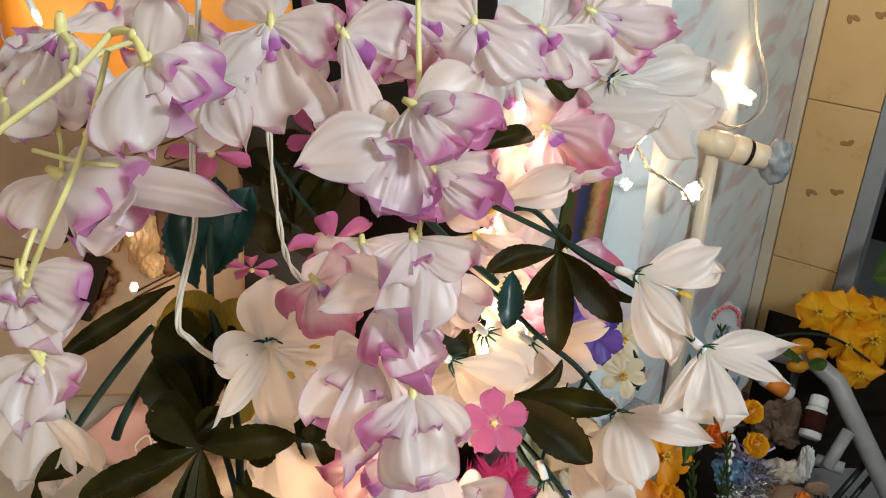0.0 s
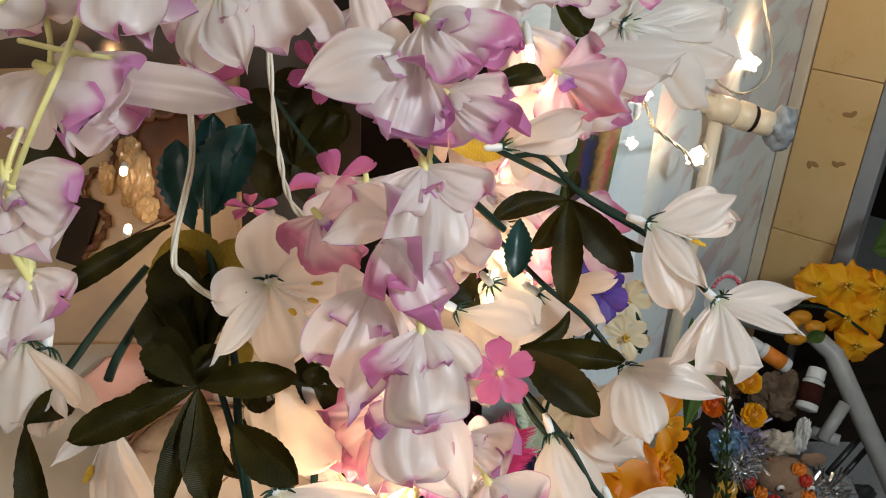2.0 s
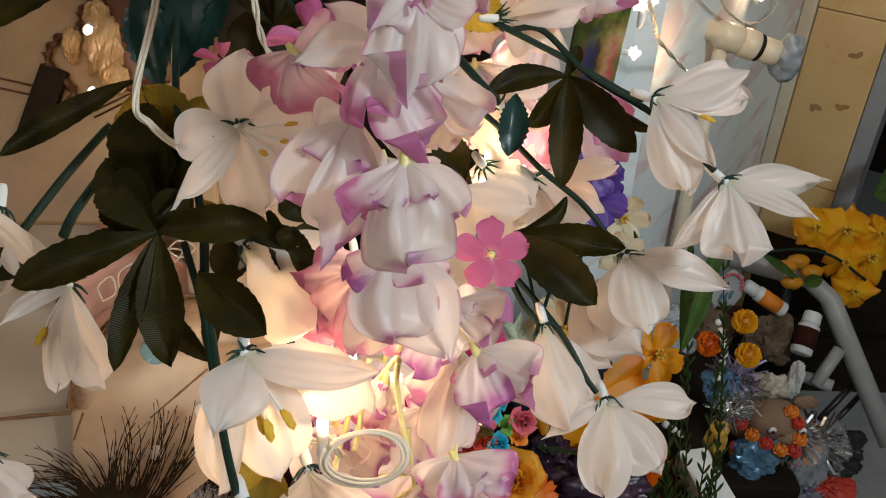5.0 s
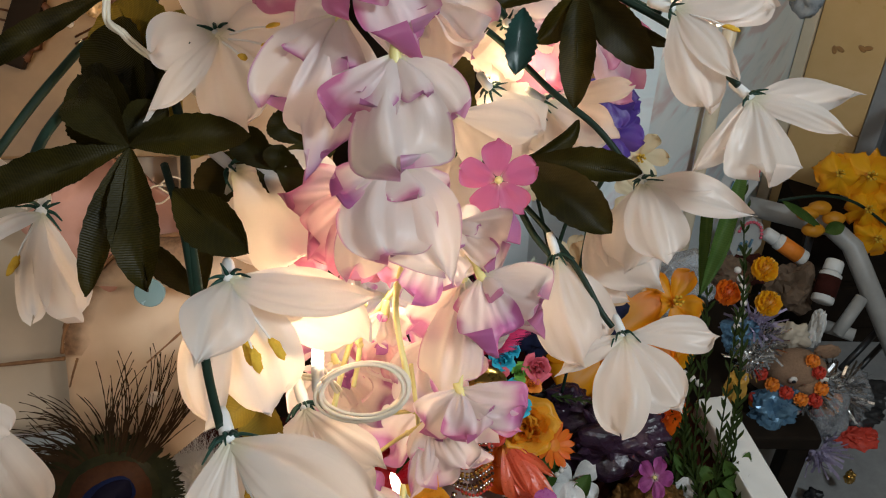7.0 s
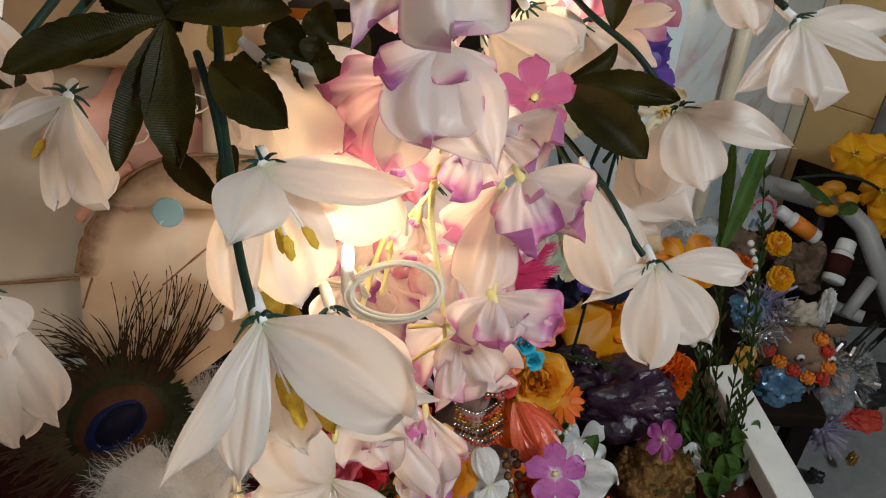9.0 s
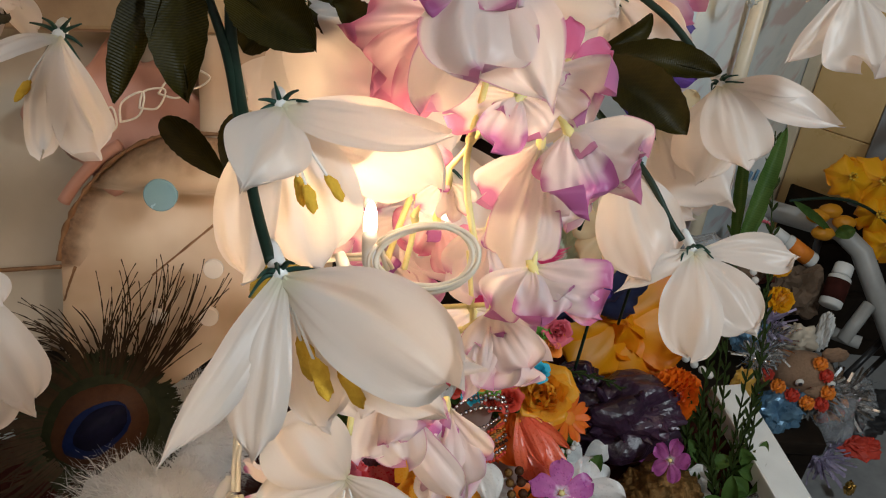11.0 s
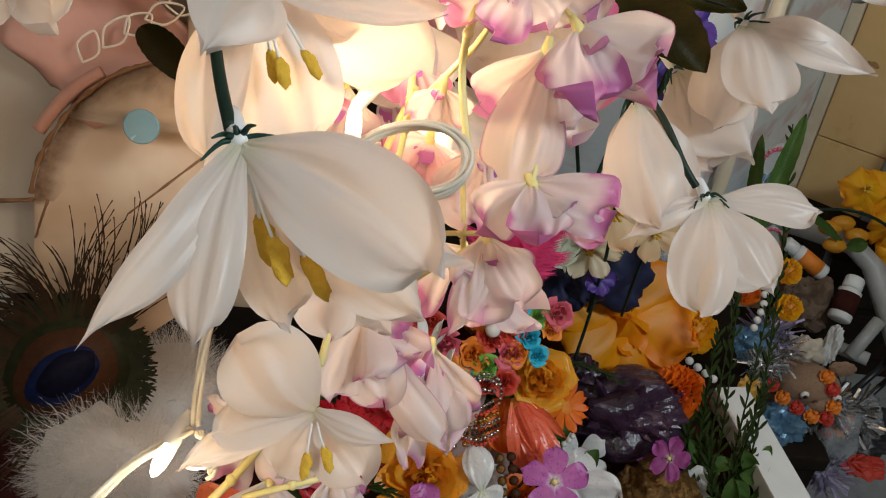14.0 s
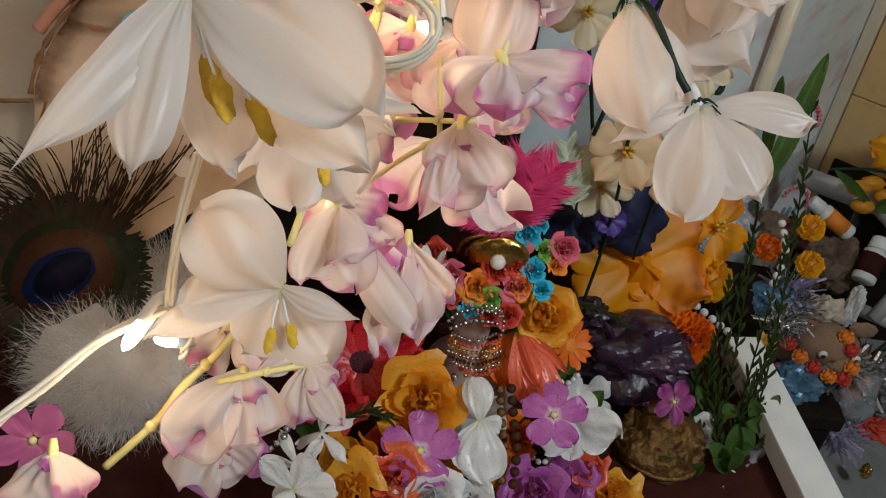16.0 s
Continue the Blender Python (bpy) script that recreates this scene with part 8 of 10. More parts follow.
rose((-0.056, 0.485, 0.724), (-0.3, -0.6, 0.6), 0.0285, APRICOT, 'yellow rose on its side', 12, 1.5)
rose((-0.031, 0.519, 0.702), (0, -0.6, 0.8), 0.0275, CORAL, 'scarlet rose half hidden')
rose((0.010, 0.457, 0.719), (0, -0.6, 0.8), 0.0323, FRESH_WHITE, 'white rose with a blush')
rose((-0.120, 0.339, 0.929), (0, -0.6, 0.8), 0.0225, CORAL, 'coral rose behind the white down', 10)
vinca((-0.003, 0.489, 0.745), (0, -0.6, 0.8), 0.0337, 95, FRESH_PINK, 'fresh_periwinkle', 'fresh periwinkles', 'fresh mauve periwinkle blossom with a white eye')
vinca((0.1052, 0.5337, 0.7623), (-0.1, -0.6, 0.75), 0.0299, 100, FRESH_PINK, 'fresh_periwinkle', 'fresh periwinkles', 'fresh mauve periwinkle blossom with a white eye')
vinca((0.2449, 0.6559, 0.6735), (-0.75, -0.35, 0.6), 0.0242, 40, FRESH_PINK, 'fresh_periwinkle', 'fresh periwinkles', 'fresh mauve periwinkle blossom with a white eye')
vinca((-0.182, 0.274, 0.978), (0.1, -0.8, 0.6), 0.0202, 60)
open_flower((0.045, 0.558, 0.718), (-0.2, -0.7, 0.4), 0.0400, FRESH_WHITE, 'wet white lily blossom of the offerings', 5, 0.5, 80)
open_flower((0.156, 0.669, 0.647), (0.1, -0.7, 0.8), 0.0328, FRESH_WHITE, 'wet white blossom of the offerings', 4, 0.3, 40)
open_flower((0.145, 0.610, 0.635), (0.1, -0.9, 0.2), 0.0314, FRESH_WHITE, 'wet white blossom of the offerings', 4, 0.3, 40)
open_flower((-0.091, 0.428, 0.782), (-0.2, -0.7, 0.6), 0.0296, FRESH_WHITE, 'small white jasmine-like blossom of the offerings', 6, 0.2, 10, 'fresh_flower', 0.35)
open_flower((-0.080, 0.458, 0.788), (-0.2, -0.2, 0.9), 0.0305, FRESH_WHITE, 'white tuberose blossom lying flat', 5, -0.6, 10, 'fresh_flower', 0.35)
open_flower((-0.005, 0.566, 0.828), (0.2, -0.3, -0.9), 0.0356, FRESH_WHITE, 'white tuberose bud hanging down', 5, -1.1, 20, 'tuberose', 0.3)
open_flower((-0.016, 0.575, 0.856), (0.1, -0.3, -0.9), 0.0304, FRESH_WHITE, 'white tuberose bud hanging down', 5, -0.9, 50, 'tuberose', 0.3)
rose((0.134, 0.569, 0.632), (0, -0.6, 0.8), 0.0386, FRESH_PINK, 'magenta blossom in the shade', 10)
daisy((0.123, 0.635, 0.751), (0.5, -0.6, 0.6), 0.0259, ORANGE, 'small bright orange daisy', 16, 'daisy', ORANGEP)
pompon((0.270, 0.758, 0.669), 0.031, ORANGE, 'dense orange marigold head', 190)
pompon((0.303, 0.853, 0.684), 0.0269, YELLOW, 'yellow marigold head among sprigs', 70)
open_flower((0.212, 0.838, 0.708), (0.1, -0.75, 0.65), 0.092, AMBER_PETAL, 'large golden yellow cloth blossom', 6, 0.05, 40, 'yellow_flower', 0.85, 'yellow flowers', None, 'round')
open_flower((0.236, 0.862, 0.635), (0.2, -0.85, 0.3), 0.08, AMBER_PETAL, 'large golden yellow cloth blossom', 5, 0.1, 20, 'yellow_flower', 0.9, 'yellow flowers', None, 'round')
open_flower((0.301, 0.890, 0.733), (0.2, -0.7, 0.7), 0.0472, AMBER_PETAL, 'golden yellow cloth blossom on a stem', 5, 0.1, 50, 'yellow_flower', 0.75, 'yellow flowers', ANTHER)
open_flower((0.780, 1.502, 0.546), (-0.2, -0.8, 0.5), 0.0540, YELLOW, 'golden yellow cloth freesia blossom', 6, -0.75, 0, 'yellow_flower', 0.85, 'yellow flowers', ANTHER, 'fan')
open_flower((0.841, 1.500, 0.543), (-0.2, -0.8, 0.5), 0.0657, YELLOW, 'golden yellow cloth freesia blossom', 6, -0.75, 30, 'yellow_flower', 0.85, 'yellow flowers', ANTHER, 'fan')
open_flower((0.893, 1.472, 0.497), (-0.2, -0.8, 0.5), 0.0704, YELLOW, 'golden yellow cloth freesia blossom', 6, -0.75, 50, 'yellow_flower', 0.85, 'yellow flowers', ANTHER, 'fan')
open_flower((0.841, 1.466, 0.487), (-0.2, -0.8, 0.5), 0.0564, YELLOW, 'golden yellow cloth freesia blossom', 6, -0.75, 70, 'yellow_flower', 0.85, 'yellow flowers', ANTHER, 'fan')
open_flower((0.864, 1.436, 0.437), (-0.2, -0.8, 0.5), 0.0540, YELLOW, 'golden yellow cloth freesia blossom', 6, -0.75, 80, 'yellow_flower', 0.85, 'yellow flowers', ANTHER, 'fan')
open_flower((0.911, 1.497, 0.538), (-0.2, -0.8, 0.5), 0.0517, YELLOW, 'golden yellow cloth freesia blossom', 6, -0.75, 0, 'yellow_flower', 0.85, 'yellow flowers', ANTHER, 'fan')
lump('yellow_bud', (0.743, 1.458, 0.493), 0.016, YELLOW, 'closed yellow freesia flower bud', 'bud', (1.4, 0.9, 0.9), 0.1, 1420)
lump('yellow_bud', (0.772, 1.448, 0.475), 0.016, YELLOW, 'closed yellow freesia flower bud', 'bud', (1.4, 0.9, 0.9), 0.1, 1445)
lump('yellow_bud', (0.733, 1.436, 0.455), 0.016, YELLOW, 'closed yellow freesia flower bud', 'bud', (1.4, 0.9, 0.9), 0.1, 1412)
lump('yellow_bud', (0.719, 1.452, 0.483), 0.016, YELLOW, 'closed yellow freesia flower bud', 'bud', (1.4, 0.9, 0.9), 0.1, 1400)
stem([(0.654, 1.448, 0.516), (0.738, 1.462, 0.519), (0.817, 1.472, 0.497), (0.892, 1.456, 0.451)], 0.003)
fresh_spray((0.898, 1.547, 0.603), [(0.946, 1.581, 0.679, 0.035, 0, 0.10), (0.946, 1.533, 0.598, 0.035, 0, 0.10)])
fresh_spray((0.754, 1.434, 0.453), [(0.786, 1.425, 0.476, 0.029, 0, 0.10), (0.654, 1.448, 0.516, 0.018, 0, 0.10)])
open_flower((0.196, 0.775, 1.022), (0, -0.9, 0.3), 0.0293, CREAM, 'cream narcissus-like cloth blossom with an orange throat', 6, 0.2, 0, 'cream_flower', 0.6, 'cream flowers', ANTHER)
open_flower((0.192, 0.738, 1.001), (0, -0.9, 0.3), 0.0268, CREAM, 'cream narcissus-like cloth blossom with an orange throat', 6, 0.2, 40, 'cream_flower', 0.6, 'cream flowers', ANTHER)
open_flower((0.142, 0.759, 0.894), (0, -0.9, 0.3), 0.0409, CREAM, 'cream narcissus-like cloth blossom with an orange throat', 6, 0.2, 20, 'cream_flower', 0.6, 'cream flowers', ANTHER)
open_flower((0.132, 0.746, 0.861), (0, -0.9, 0.3), 0.0331, CREAM, 'cream narcissus-like cloth blossom with an orange throat', 6, 0.2, 60, 'cream_flower', 0.6, 'cream flowers', ANTHER)
open_flower((0.094, 0.816, 1.001), (0, -0.9, 0.3), 0.0319, CREAM, 'cream narcissus-like cloth blossom with an orange throat', 6, 0.2, 20, 'cream_flower', 0.6, 'cream flowers', ANTHER)
open_flower((0.127, 0.627, 1.161), (0.1, -0.8, 0.5), 0.0231, INDIGO, 'deep indigo blue cloth blossom', 5, 0.2, 0, 'indigo_flower', 0.9, 'indigo flowers')
open_flower((0.149, 0.682, 1.120), (0.1, -0.8, 0.5), 0.0199, INDIGO, 'deep indigo blue cloth blossom', 5, 0.2, 30, 'indigo_flower', 0.9, 'indigo flowers')
open_flower((0.134, 0.622, 1.135), (0.1, -0.8, 0.5), 0.0244, INDIGO, 'deep indigo blue cloth blossom', 5, 0.2, 60, 'indigo_flower', 0.9, 'indigo flowers')
open_flower((0.154, 0.760, 0.813), (0.1, -0.8, 0.5), 0.0173, INDIGO, 'deep indigo blue cloth blossom', 5, 0.2, 0, 'indigo_flower', 0.9, 'indigo flowers')
open_flower((0.166, 0.798, 1.026), (0.1, -0.8, 0.5), 0.0257, INDIGO, 'deep indigo blue cloth blossom', 5, 0.2, 0, 'indigo_flower', 0.9, 'indigo flowers')
stem([(0.119, 0.778, 1.000), (0.114, 0.790, 1.016), (0.108, 0.802, 1.032)], 0.0022)
stem([(0.222, 0.769, 0.986), (0.217, 0.757, 0.971), (0.199, 0.751, 0.980)], 0.0022)
stem([(0.209, 0.736, 0.980), (0.215, 0.746, 0.995), (0.205, 0.770, 1.014)], 0.002)
magenta_plume((0.046, 0.646, 0.872), [(0.021, 0.657, 0.926, 0.034, 0, 0.15), (0.050, 0.673, 0.929, 0.036, 20, 0.10), (0.080, 0.680, 0.921, 0.034, -20, 0.10), (0.082, 0.668, 0.906, 0.032, 0, 0.10), (0.015, 0.633, 0.912, 0.030, 0, 0.10), (0.013, 0.621, 0.896, 0.028, 0, 0.10), (0.062, 0.652, 0.918, 0.036, 10, 0.15), (0.034, 0.644, 0.925, 0.034, -10, 0.15), (0.048, 0.632, 0.905, 0.03, 0, 0.2)])
pale_plume((0.105, 0.697, 0.864), [(0.088, 0.725, 0.916, 0.022, 0, 0.10), (0.106, 0.730, 0.906, 0.021, 10, 0.10), (0.084, 0.718, 0.891, 0.018, -10, 0.10)])
idol((0.027, 0.621, 0.768), 0.0326)
rose((0.050, 0.635, 0.858), (0.05, -0.7, 0.6), 0.0172, ROSEP, 'tiny paper rose on the crown', 15, 0.8, 'paper_rose')
rose((0.026, 0.610, 0.827), (0.05, -0.7, 0.6), 0.0172, ORANGEP, 'tiny paper rose on the crown', 15, 0.8, 'paper_rose')
rose((0.041, 0.621, 0.840), (0.05, -0.7, 0.6), 0.0149, REDP, 'tiny paper rose on the crown', 15, 0.8, 'paper_rose')
rose((0.063, 0.643, 0.868), (0.05, -0.7, 0.6), 0.0137, TEAL, 'tiny paper rose on the crown', 15, 0.8, 'paper_rose')
rose((0.073, 0.624, 0.843), (0.05, -0.7, 0.6), 0.0126, TEAL, 'tiny paper rose on the crown', 15, 0.8, 'paper_rose')
rose((0.038, 0.605, 0.820), (0.05, -0.7, 0.6), 0.0126, GREENP, 'tiny paper rose on the crown', 15, 0.8, 'paper_rose')
rose((-0.000, 0.614, 0.832), (0.05, -0.7, 0.6), 0.0160, ROSEP, 'tiny paper rose on the crown', 15, 0.8, 'paper_rose')
rose((0.021, 0.599, 0.812), (0.05, -0.7, 0.6), 0.0103, TEAL, 'tiny paper rose on the crown', 15, 0.8, 'paper_rose')
rose((0.058, 0.613, 0.830), (0.05, -0.7, 0.6), 0.0137, ROSEP, 'tiny paper rose on the crown', 15, 0.8, 'paper_rose')
rose((0.097, 0.639, 0.862), (0.05, -0.7, 0.6), 0.0149, ROSEP, 'tiny paper rose on the crown', 15, 0.8, 'paper_rose')
rose((0.065, 0.614, 0.831), (0.05, -0.7, 0.6), 0.0114, ORANGEP, 'tiny paper rose on the crown', 15, 0.8, 'paper_rose')
rose((0.057, 0.626, 0.846), (0.05, -0.7, 0.6), 0.0137, REDP, 'tiny paper rose on the crown', 15, 0.8, 'paper_rose')
rose((0.082, 0.614, 0.831), (0.05, -0.7, 0.6), 0.0103, TEAL, 'tiny paper rose on the crown', 15, 0.8, 'paper_rose')
rose((0.080, 0.636, 0.858), (0.05, -0.7, 0.6), 0.0103, GREENP, 'tiny paper rose on the crown', 15, 0.8, 'paper_rose')
rose((0.041, 0.596, 0.808), (0.05, -0.7, 0.6), 0.0103, REDP, 'tiny paper rose on the crown', 15, 0.8, 'paper_rose')
rose((-0.016, 0.625, 0.846), (0.05, -0.7, 0.6), 0.0149, REDP, 'tiny paper rose on the crown', 15, 0.8, 'paper_rose')
rose((0.005, 0.602, 0.817), (0.05, -0.7, 0.6), 0.0103, REDP, 'tiny paper rose on the crown', 15, 0.8, 'paper_rose')
rose((0.092, 0.629, 0.849), (0.05, -0.7, 0.6), 0.0103, ORANGEP, 'tiny paper rose on the crown', 15, 0.8, 'paper_rose')
rose((0.056, 0.598, 0.810), (0.05, -0.7, 0.6), 0.0137, REDP, 'tiny paper rose on the crown', 15, 0.8, 'paper_rose')
rose((0.072, 0.649, 0.875), (0.05, -0.7, 0.6), 0.0091, TEAL, 'tiny paper rose on the crown', 15, 0.8, 'paper_rose')
crown_plate((0.028, 0.645, 0.831), 0.024)
beads([(0.009, 0.582, 0.791), (0.030, 0.571, 0.776), (0.050, 0.582, 0.789)], 0.0024, GOLD, 'gold bead necklace of the idol', 'necklace')
beads([(0.013, 0.578, 0.786), (0.033, 0.565, 0.768), (0.055, 0.579, 0.786)], 0.0024, GOLD, 'gold bead necklace of the idol', 'necklace')
beads([(0.011, 0.573, 0.780), (0.034, 0.560, 0.762), (0.057, 0.573, 0.778)], 0.0024, GOLD, 'gold bead necklace of the idol', 'necklace')
beads([(0.0573, 0.5477, 0.7688), (0.0622, 0.5281, 0.7519), (0.0676, 0.5088, 0.7353), (0.0685, 0.4853, 0.7136)], 0.0042, OLD_GOLD, 'string of copper beads hanging before the idol', 'bead_string')
beads([(0.0666, 0.5472, 0.7727), (0.0718, 0.5280, 0.7563), (0.0778, 0.5079, 0.7387), (0.0783, 0.4839, 0.7163)], 0.0044, COPPER, 'string of copper beads hanging before the idol', 'bead_string')
beads([(-0.113, 0.450, 0.811), (-0.103, 0.443, 0.801), (-0.114, 0.434, 0.790)], 0.003, SILVER, 'silver beads among the flowers', 'bead_string')
beads([(-0.132, 0.451, 0.911), (-0.124, 0.440, 0.896), (-0.123, 0.428, 0.881)], 0.004, ROSEP, 'short string of rose red beads', 'bead_string')
beads([(0.0094, 0.5906, 0.7860), (0.0298, 0.5753, 0.7951), (0.0492, 0.5948, 0.7900)], 0.0017, SILVER, 'jewelled necklace row of the idol', 'necklace', 2.3)
beads([(0.0082, 0.5841, 0.7843), (0.0304, 0.5691, 0.7937), (0.0518, 0.5887, 0.7887)], 0.0017, REDP, 'jewelled necklace row of the idol', 'necklace', 2.3)
beads([(0.0079, 0.5780, 0.7831), (0.0310, 0.5633, 0.7927), (0.0532, 0.5828, 0.7877)], 0.0017, GOLD, 'jewelled necklace row of the idol', 'necklace', 2.3)
beads([(0.0086, 0.5721, 0.7821), (0.0320, 0.5575, 0.7918), (0.0547, 0.5770, 0.7867)], 0.0017, SILVER, 'jewelled necklace row of the idol', 'necklace', 2.3)
beads([(0.0103, 0.5664, 0.7812), (0.0331, 0.5518, 0.7910), (0.0551, 0.5711, 0.7857)], 0.0017, COPPER, 'jewelled necklace row of the idol', 'necklace', 2.3)
beads([(0.0139, 0.5608, 0.7805), (0.0346, 0.5461, 0.7902), (0.0546, 0.5652, 0.7846)], 0.0017, SILVER, 'jewelled necklace row of the idol', 'necklace', 2.3)
beads([(0.0193, 0.5558, 0.7804), (0.0369, 0.5409, 0.7899), (0.0540, 0.5595, 0.7839)], 0.0017, REDP, 'jewelled necklace row of the idol', 'necklace', 2.3)
beads([(0.0286, 0.5894, 0.8195), (0.0388, 0.5927, 0.8232), (0.0492, 0.5904, 0.8200)], 0.0018, SILVER, 'silver chain of the headdress', 'brow_chain', 2.2)
beads([(0.0492, 0.5904, 0.8200), (0.0528, 0.5837, 0.8114), (0.0507, 0.5759, 0.8015)], 0.0018, SILVER, 'silver chain of the headdress', 'brow_chain', 2.2)
beads([(0.0292, 0.5871, 0.8164), (0.0394, 0.5900, 0.8198), (0.0479, 0.5878, 0.8168)], 0.0018, SILVER, 'silver chain of the headdress', 'brow_chain', 2.2)
amethyst((0.204, 0.737, 0.652), 0.06, 'dark purple amethyst cluster beside the offerings', 3, (1.3, 0.75, 0.68))
amethyst((0.155, 0.772, 0.665), 0.034, 'small dark purple amethyst piece', 8, (1, 0.7, 0.75))
pot((0.245, 0.653, 0.575), 0.062)
sprig([(0.130, 0.730, 0.725), (0.184, 0.739, 0.703), (0.235, 0.739, 0.670)], 26, 0.012, 'low moss green sprig', 'moss_sprig')
sprig([(-0.039, 0.570, 0.784), (-0.025, 0.595, 0.817), (-0.025, 0.608, 0.833)], 26, 0.014, 'dry reddish green sprig', 'moss_sprig')
sprig([(-0.068, 0.491, 0.765), (-0.051, 0.498, 0.774), (-0.032, 0.497, 0.772)], 20, 0.012, 'low moss green sprig', 'moss_sprig')
sprig([(0.302, 0.659, 0.549), (0.305, 0.716, 0.655), (0.315, 0.812, 0.794)], 46, 0.017)
sprig([(0.315, 0.661, 0.550), (0.318, 0.740, 0.685), (0.315, 0.849, 0.843)], 46, 0.017)
sprig([(0.327, 0.662, 0.552), (0.335, 0.719, 0.658), (0.353, 0.808, 0.789)], 46, 0.017)
sprig([(0.338, 0.671, 0.563), (0.354, 0.721, 0.660), (0.360, 0.854, 0.848)], 46, 0.017)
sprig([(0.307, 0.668, 0.560), (0.293, 0.715, 0.653), (0.298, 0.776, 0.749)], 46, 0.017)
sprig([(0.321, 0.661, 0.551), (0.334, 0.696, 0.628), (0.355, 0.744, 0.706)], 46, 0.017)
sprig([(0.339, 0.694, 0.593), (0.360, 0.775, 0.729), (0.357, 0.921, 0.935)], 46, 0.017)
sprig([(0.304, 0.657, 0.563), (0.285, 0.698, 0.615), (0.281, 0.743, 0.675)], 60, 0.02, 'dense dark green leafy sprig')
sprig([(0.320, 0.652, 0.573), (0.307, 0.693, 0.625), (0.290, 0.744, 0.675)], 60, 0.02, 'dense dark green leafy sprig')
board([(0.356, 0.795, 0.637), (0.396, 0.596, 0.637)], 0.042, 0.03)
seat_back((-0.187, 0.459, 1.106), )
peacock_feather((-0.223, 0.395, 0.974), (0.2, -0.85, 0.45), 0.031, 35, 'peacock feather with a blue and copper eye')
down((-0.196, 0.377, 0.915), (0.05, 0.03, 0.046), 6000, 0.024, FUR, 'tuft of soft white down', 'white_down', 'feather', 7, (-0.2, -0.2, 0.8), FUR)
down((-0.184, 0.447, 0.907), (0.035, 0.03, 0.045), 4000, 0.028, FUR, 'tuft of soft white down', 'white_down', 'feather', 8, (0, 0, 1), FUR)
painted_panel((-0.214, 0.528, 1.306))
orange_drape((-0.3, 0.665, 1.25))
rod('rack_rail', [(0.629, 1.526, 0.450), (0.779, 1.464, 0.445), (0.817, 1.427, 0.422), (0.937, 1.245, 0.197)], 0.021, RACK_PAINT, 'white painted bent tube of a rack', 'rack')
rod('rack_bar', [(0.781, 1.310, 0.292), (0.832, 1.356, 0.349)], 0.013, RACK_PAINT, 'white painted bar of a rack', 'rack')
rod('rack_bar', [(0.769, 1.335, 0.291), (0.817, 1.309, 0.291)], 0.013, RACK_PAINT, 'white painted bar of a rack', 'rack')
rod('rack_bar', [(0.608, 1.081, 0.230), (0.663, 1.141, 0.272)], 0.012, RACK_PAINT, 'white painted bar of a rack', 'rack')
rod('rack_bar', [(0.804, 1.289, 0.217), (0.909, 1.371, 0.272)], 0.007, BLACK_PLASTIC, 'black bar of a rack', 'rack')
rod('rack_bar', [(0.834, 1.297, 0.180), (0.939, 1.379, 0.234)], 0.006, BLACK_PLASTIC, 'black bar of a rack', 'rack')
rod('rack_bar', [(0.735, 1.433, 0.349), (0.764, 1.500, 0.401)], 0.008, BLACK_PLASTIC, 'black bar of a rack', 'rack')
bottle((0.723, 1.299, 0.384), (0.754, 1.357, 0.441), 0.021, CLOTH_RED, 'white tube with a dark red print lying in the clutter')
bottle((0.703, 1.373, 0.430), (0.623, 1.400, 0.474), 0.016, ORANGEP, 'white and orange tube in the clutter')
toy_cow((0.646, 1.186, 0.329), )
crumple((0.527, 1.166, 0.416), 0.035, BLUEP, 'crumpled shiny blue foil wrapping', 'foil', 'foil_wrapping', 3, 4, (1, 0.8, 0.8), 0.5, False)
crumple((0.604, 1.121, 0.279), 0.045, BLUEP, 'crumpled shiny blue foil wrapping', 'foil', 'foil_wrapping', 6, 4, (1, 0.8, 1.1), 0.5, False)
crumple((0.705, 1.136, 0.267), 0.05, FILM, 'crumpled clear wrapping film', 'film', 'clear_film', 9, 4, (0.9, 0.8, 1.3), 0.5, True)
crumple((0.778, 1.206, 0.226), 0.05, FILM, 'crumpled clear wrapping film', 'film', 'clear_film', 12, 4, (1.1, 0.8, 0.9), 0.5, True)
crumple((0.693, 1.130, 0.211), 0.05, FILM, 'crumpled clear wrapping film', 'film', 'clear_film', 15, 4, (0.8, 0.8, 1.2), 0.5, True)
crumple((0.840, 1.241, 0.190), 0.04, BLACK_PLASTIC, 'bundle of black cloth', 'bundle', 'dark_cloth', 18, 4, (1.2, 0.8, 0.8), 0.5, True)
crumple((0.648, 1.227, 0.364), 0.03, IVORY_PALE, 'creased white paper bag in the clutter', 'bag', 'paper_bag', 21, 4, (1, 0.7, 0.9), 0.5, True)
crumple((0.699, 1.242, 0.367), 0.022, WHITE_PAINT, 'rolled white paper in the clutter', 'paper', 'paper_roll', 24, 4, (0.6, 0.7, 2.0), 0.5, False)
crumple((0.561, 1.280, 0.479), 0.035, CLOTH_RED, 'bundle of dark red cloth', 'bundle', 'red_cloth', 27, 4, (1, 0.8, 0.8), 0.5, False)
crumple((0.487, 1.195, 0.532), 0.035, BROWN_CLOTH, 'bundle of brown cloth', 'bundle', 'brown_cloth', 30, 4, (1, 0.8, 0.8), 0.5, False)
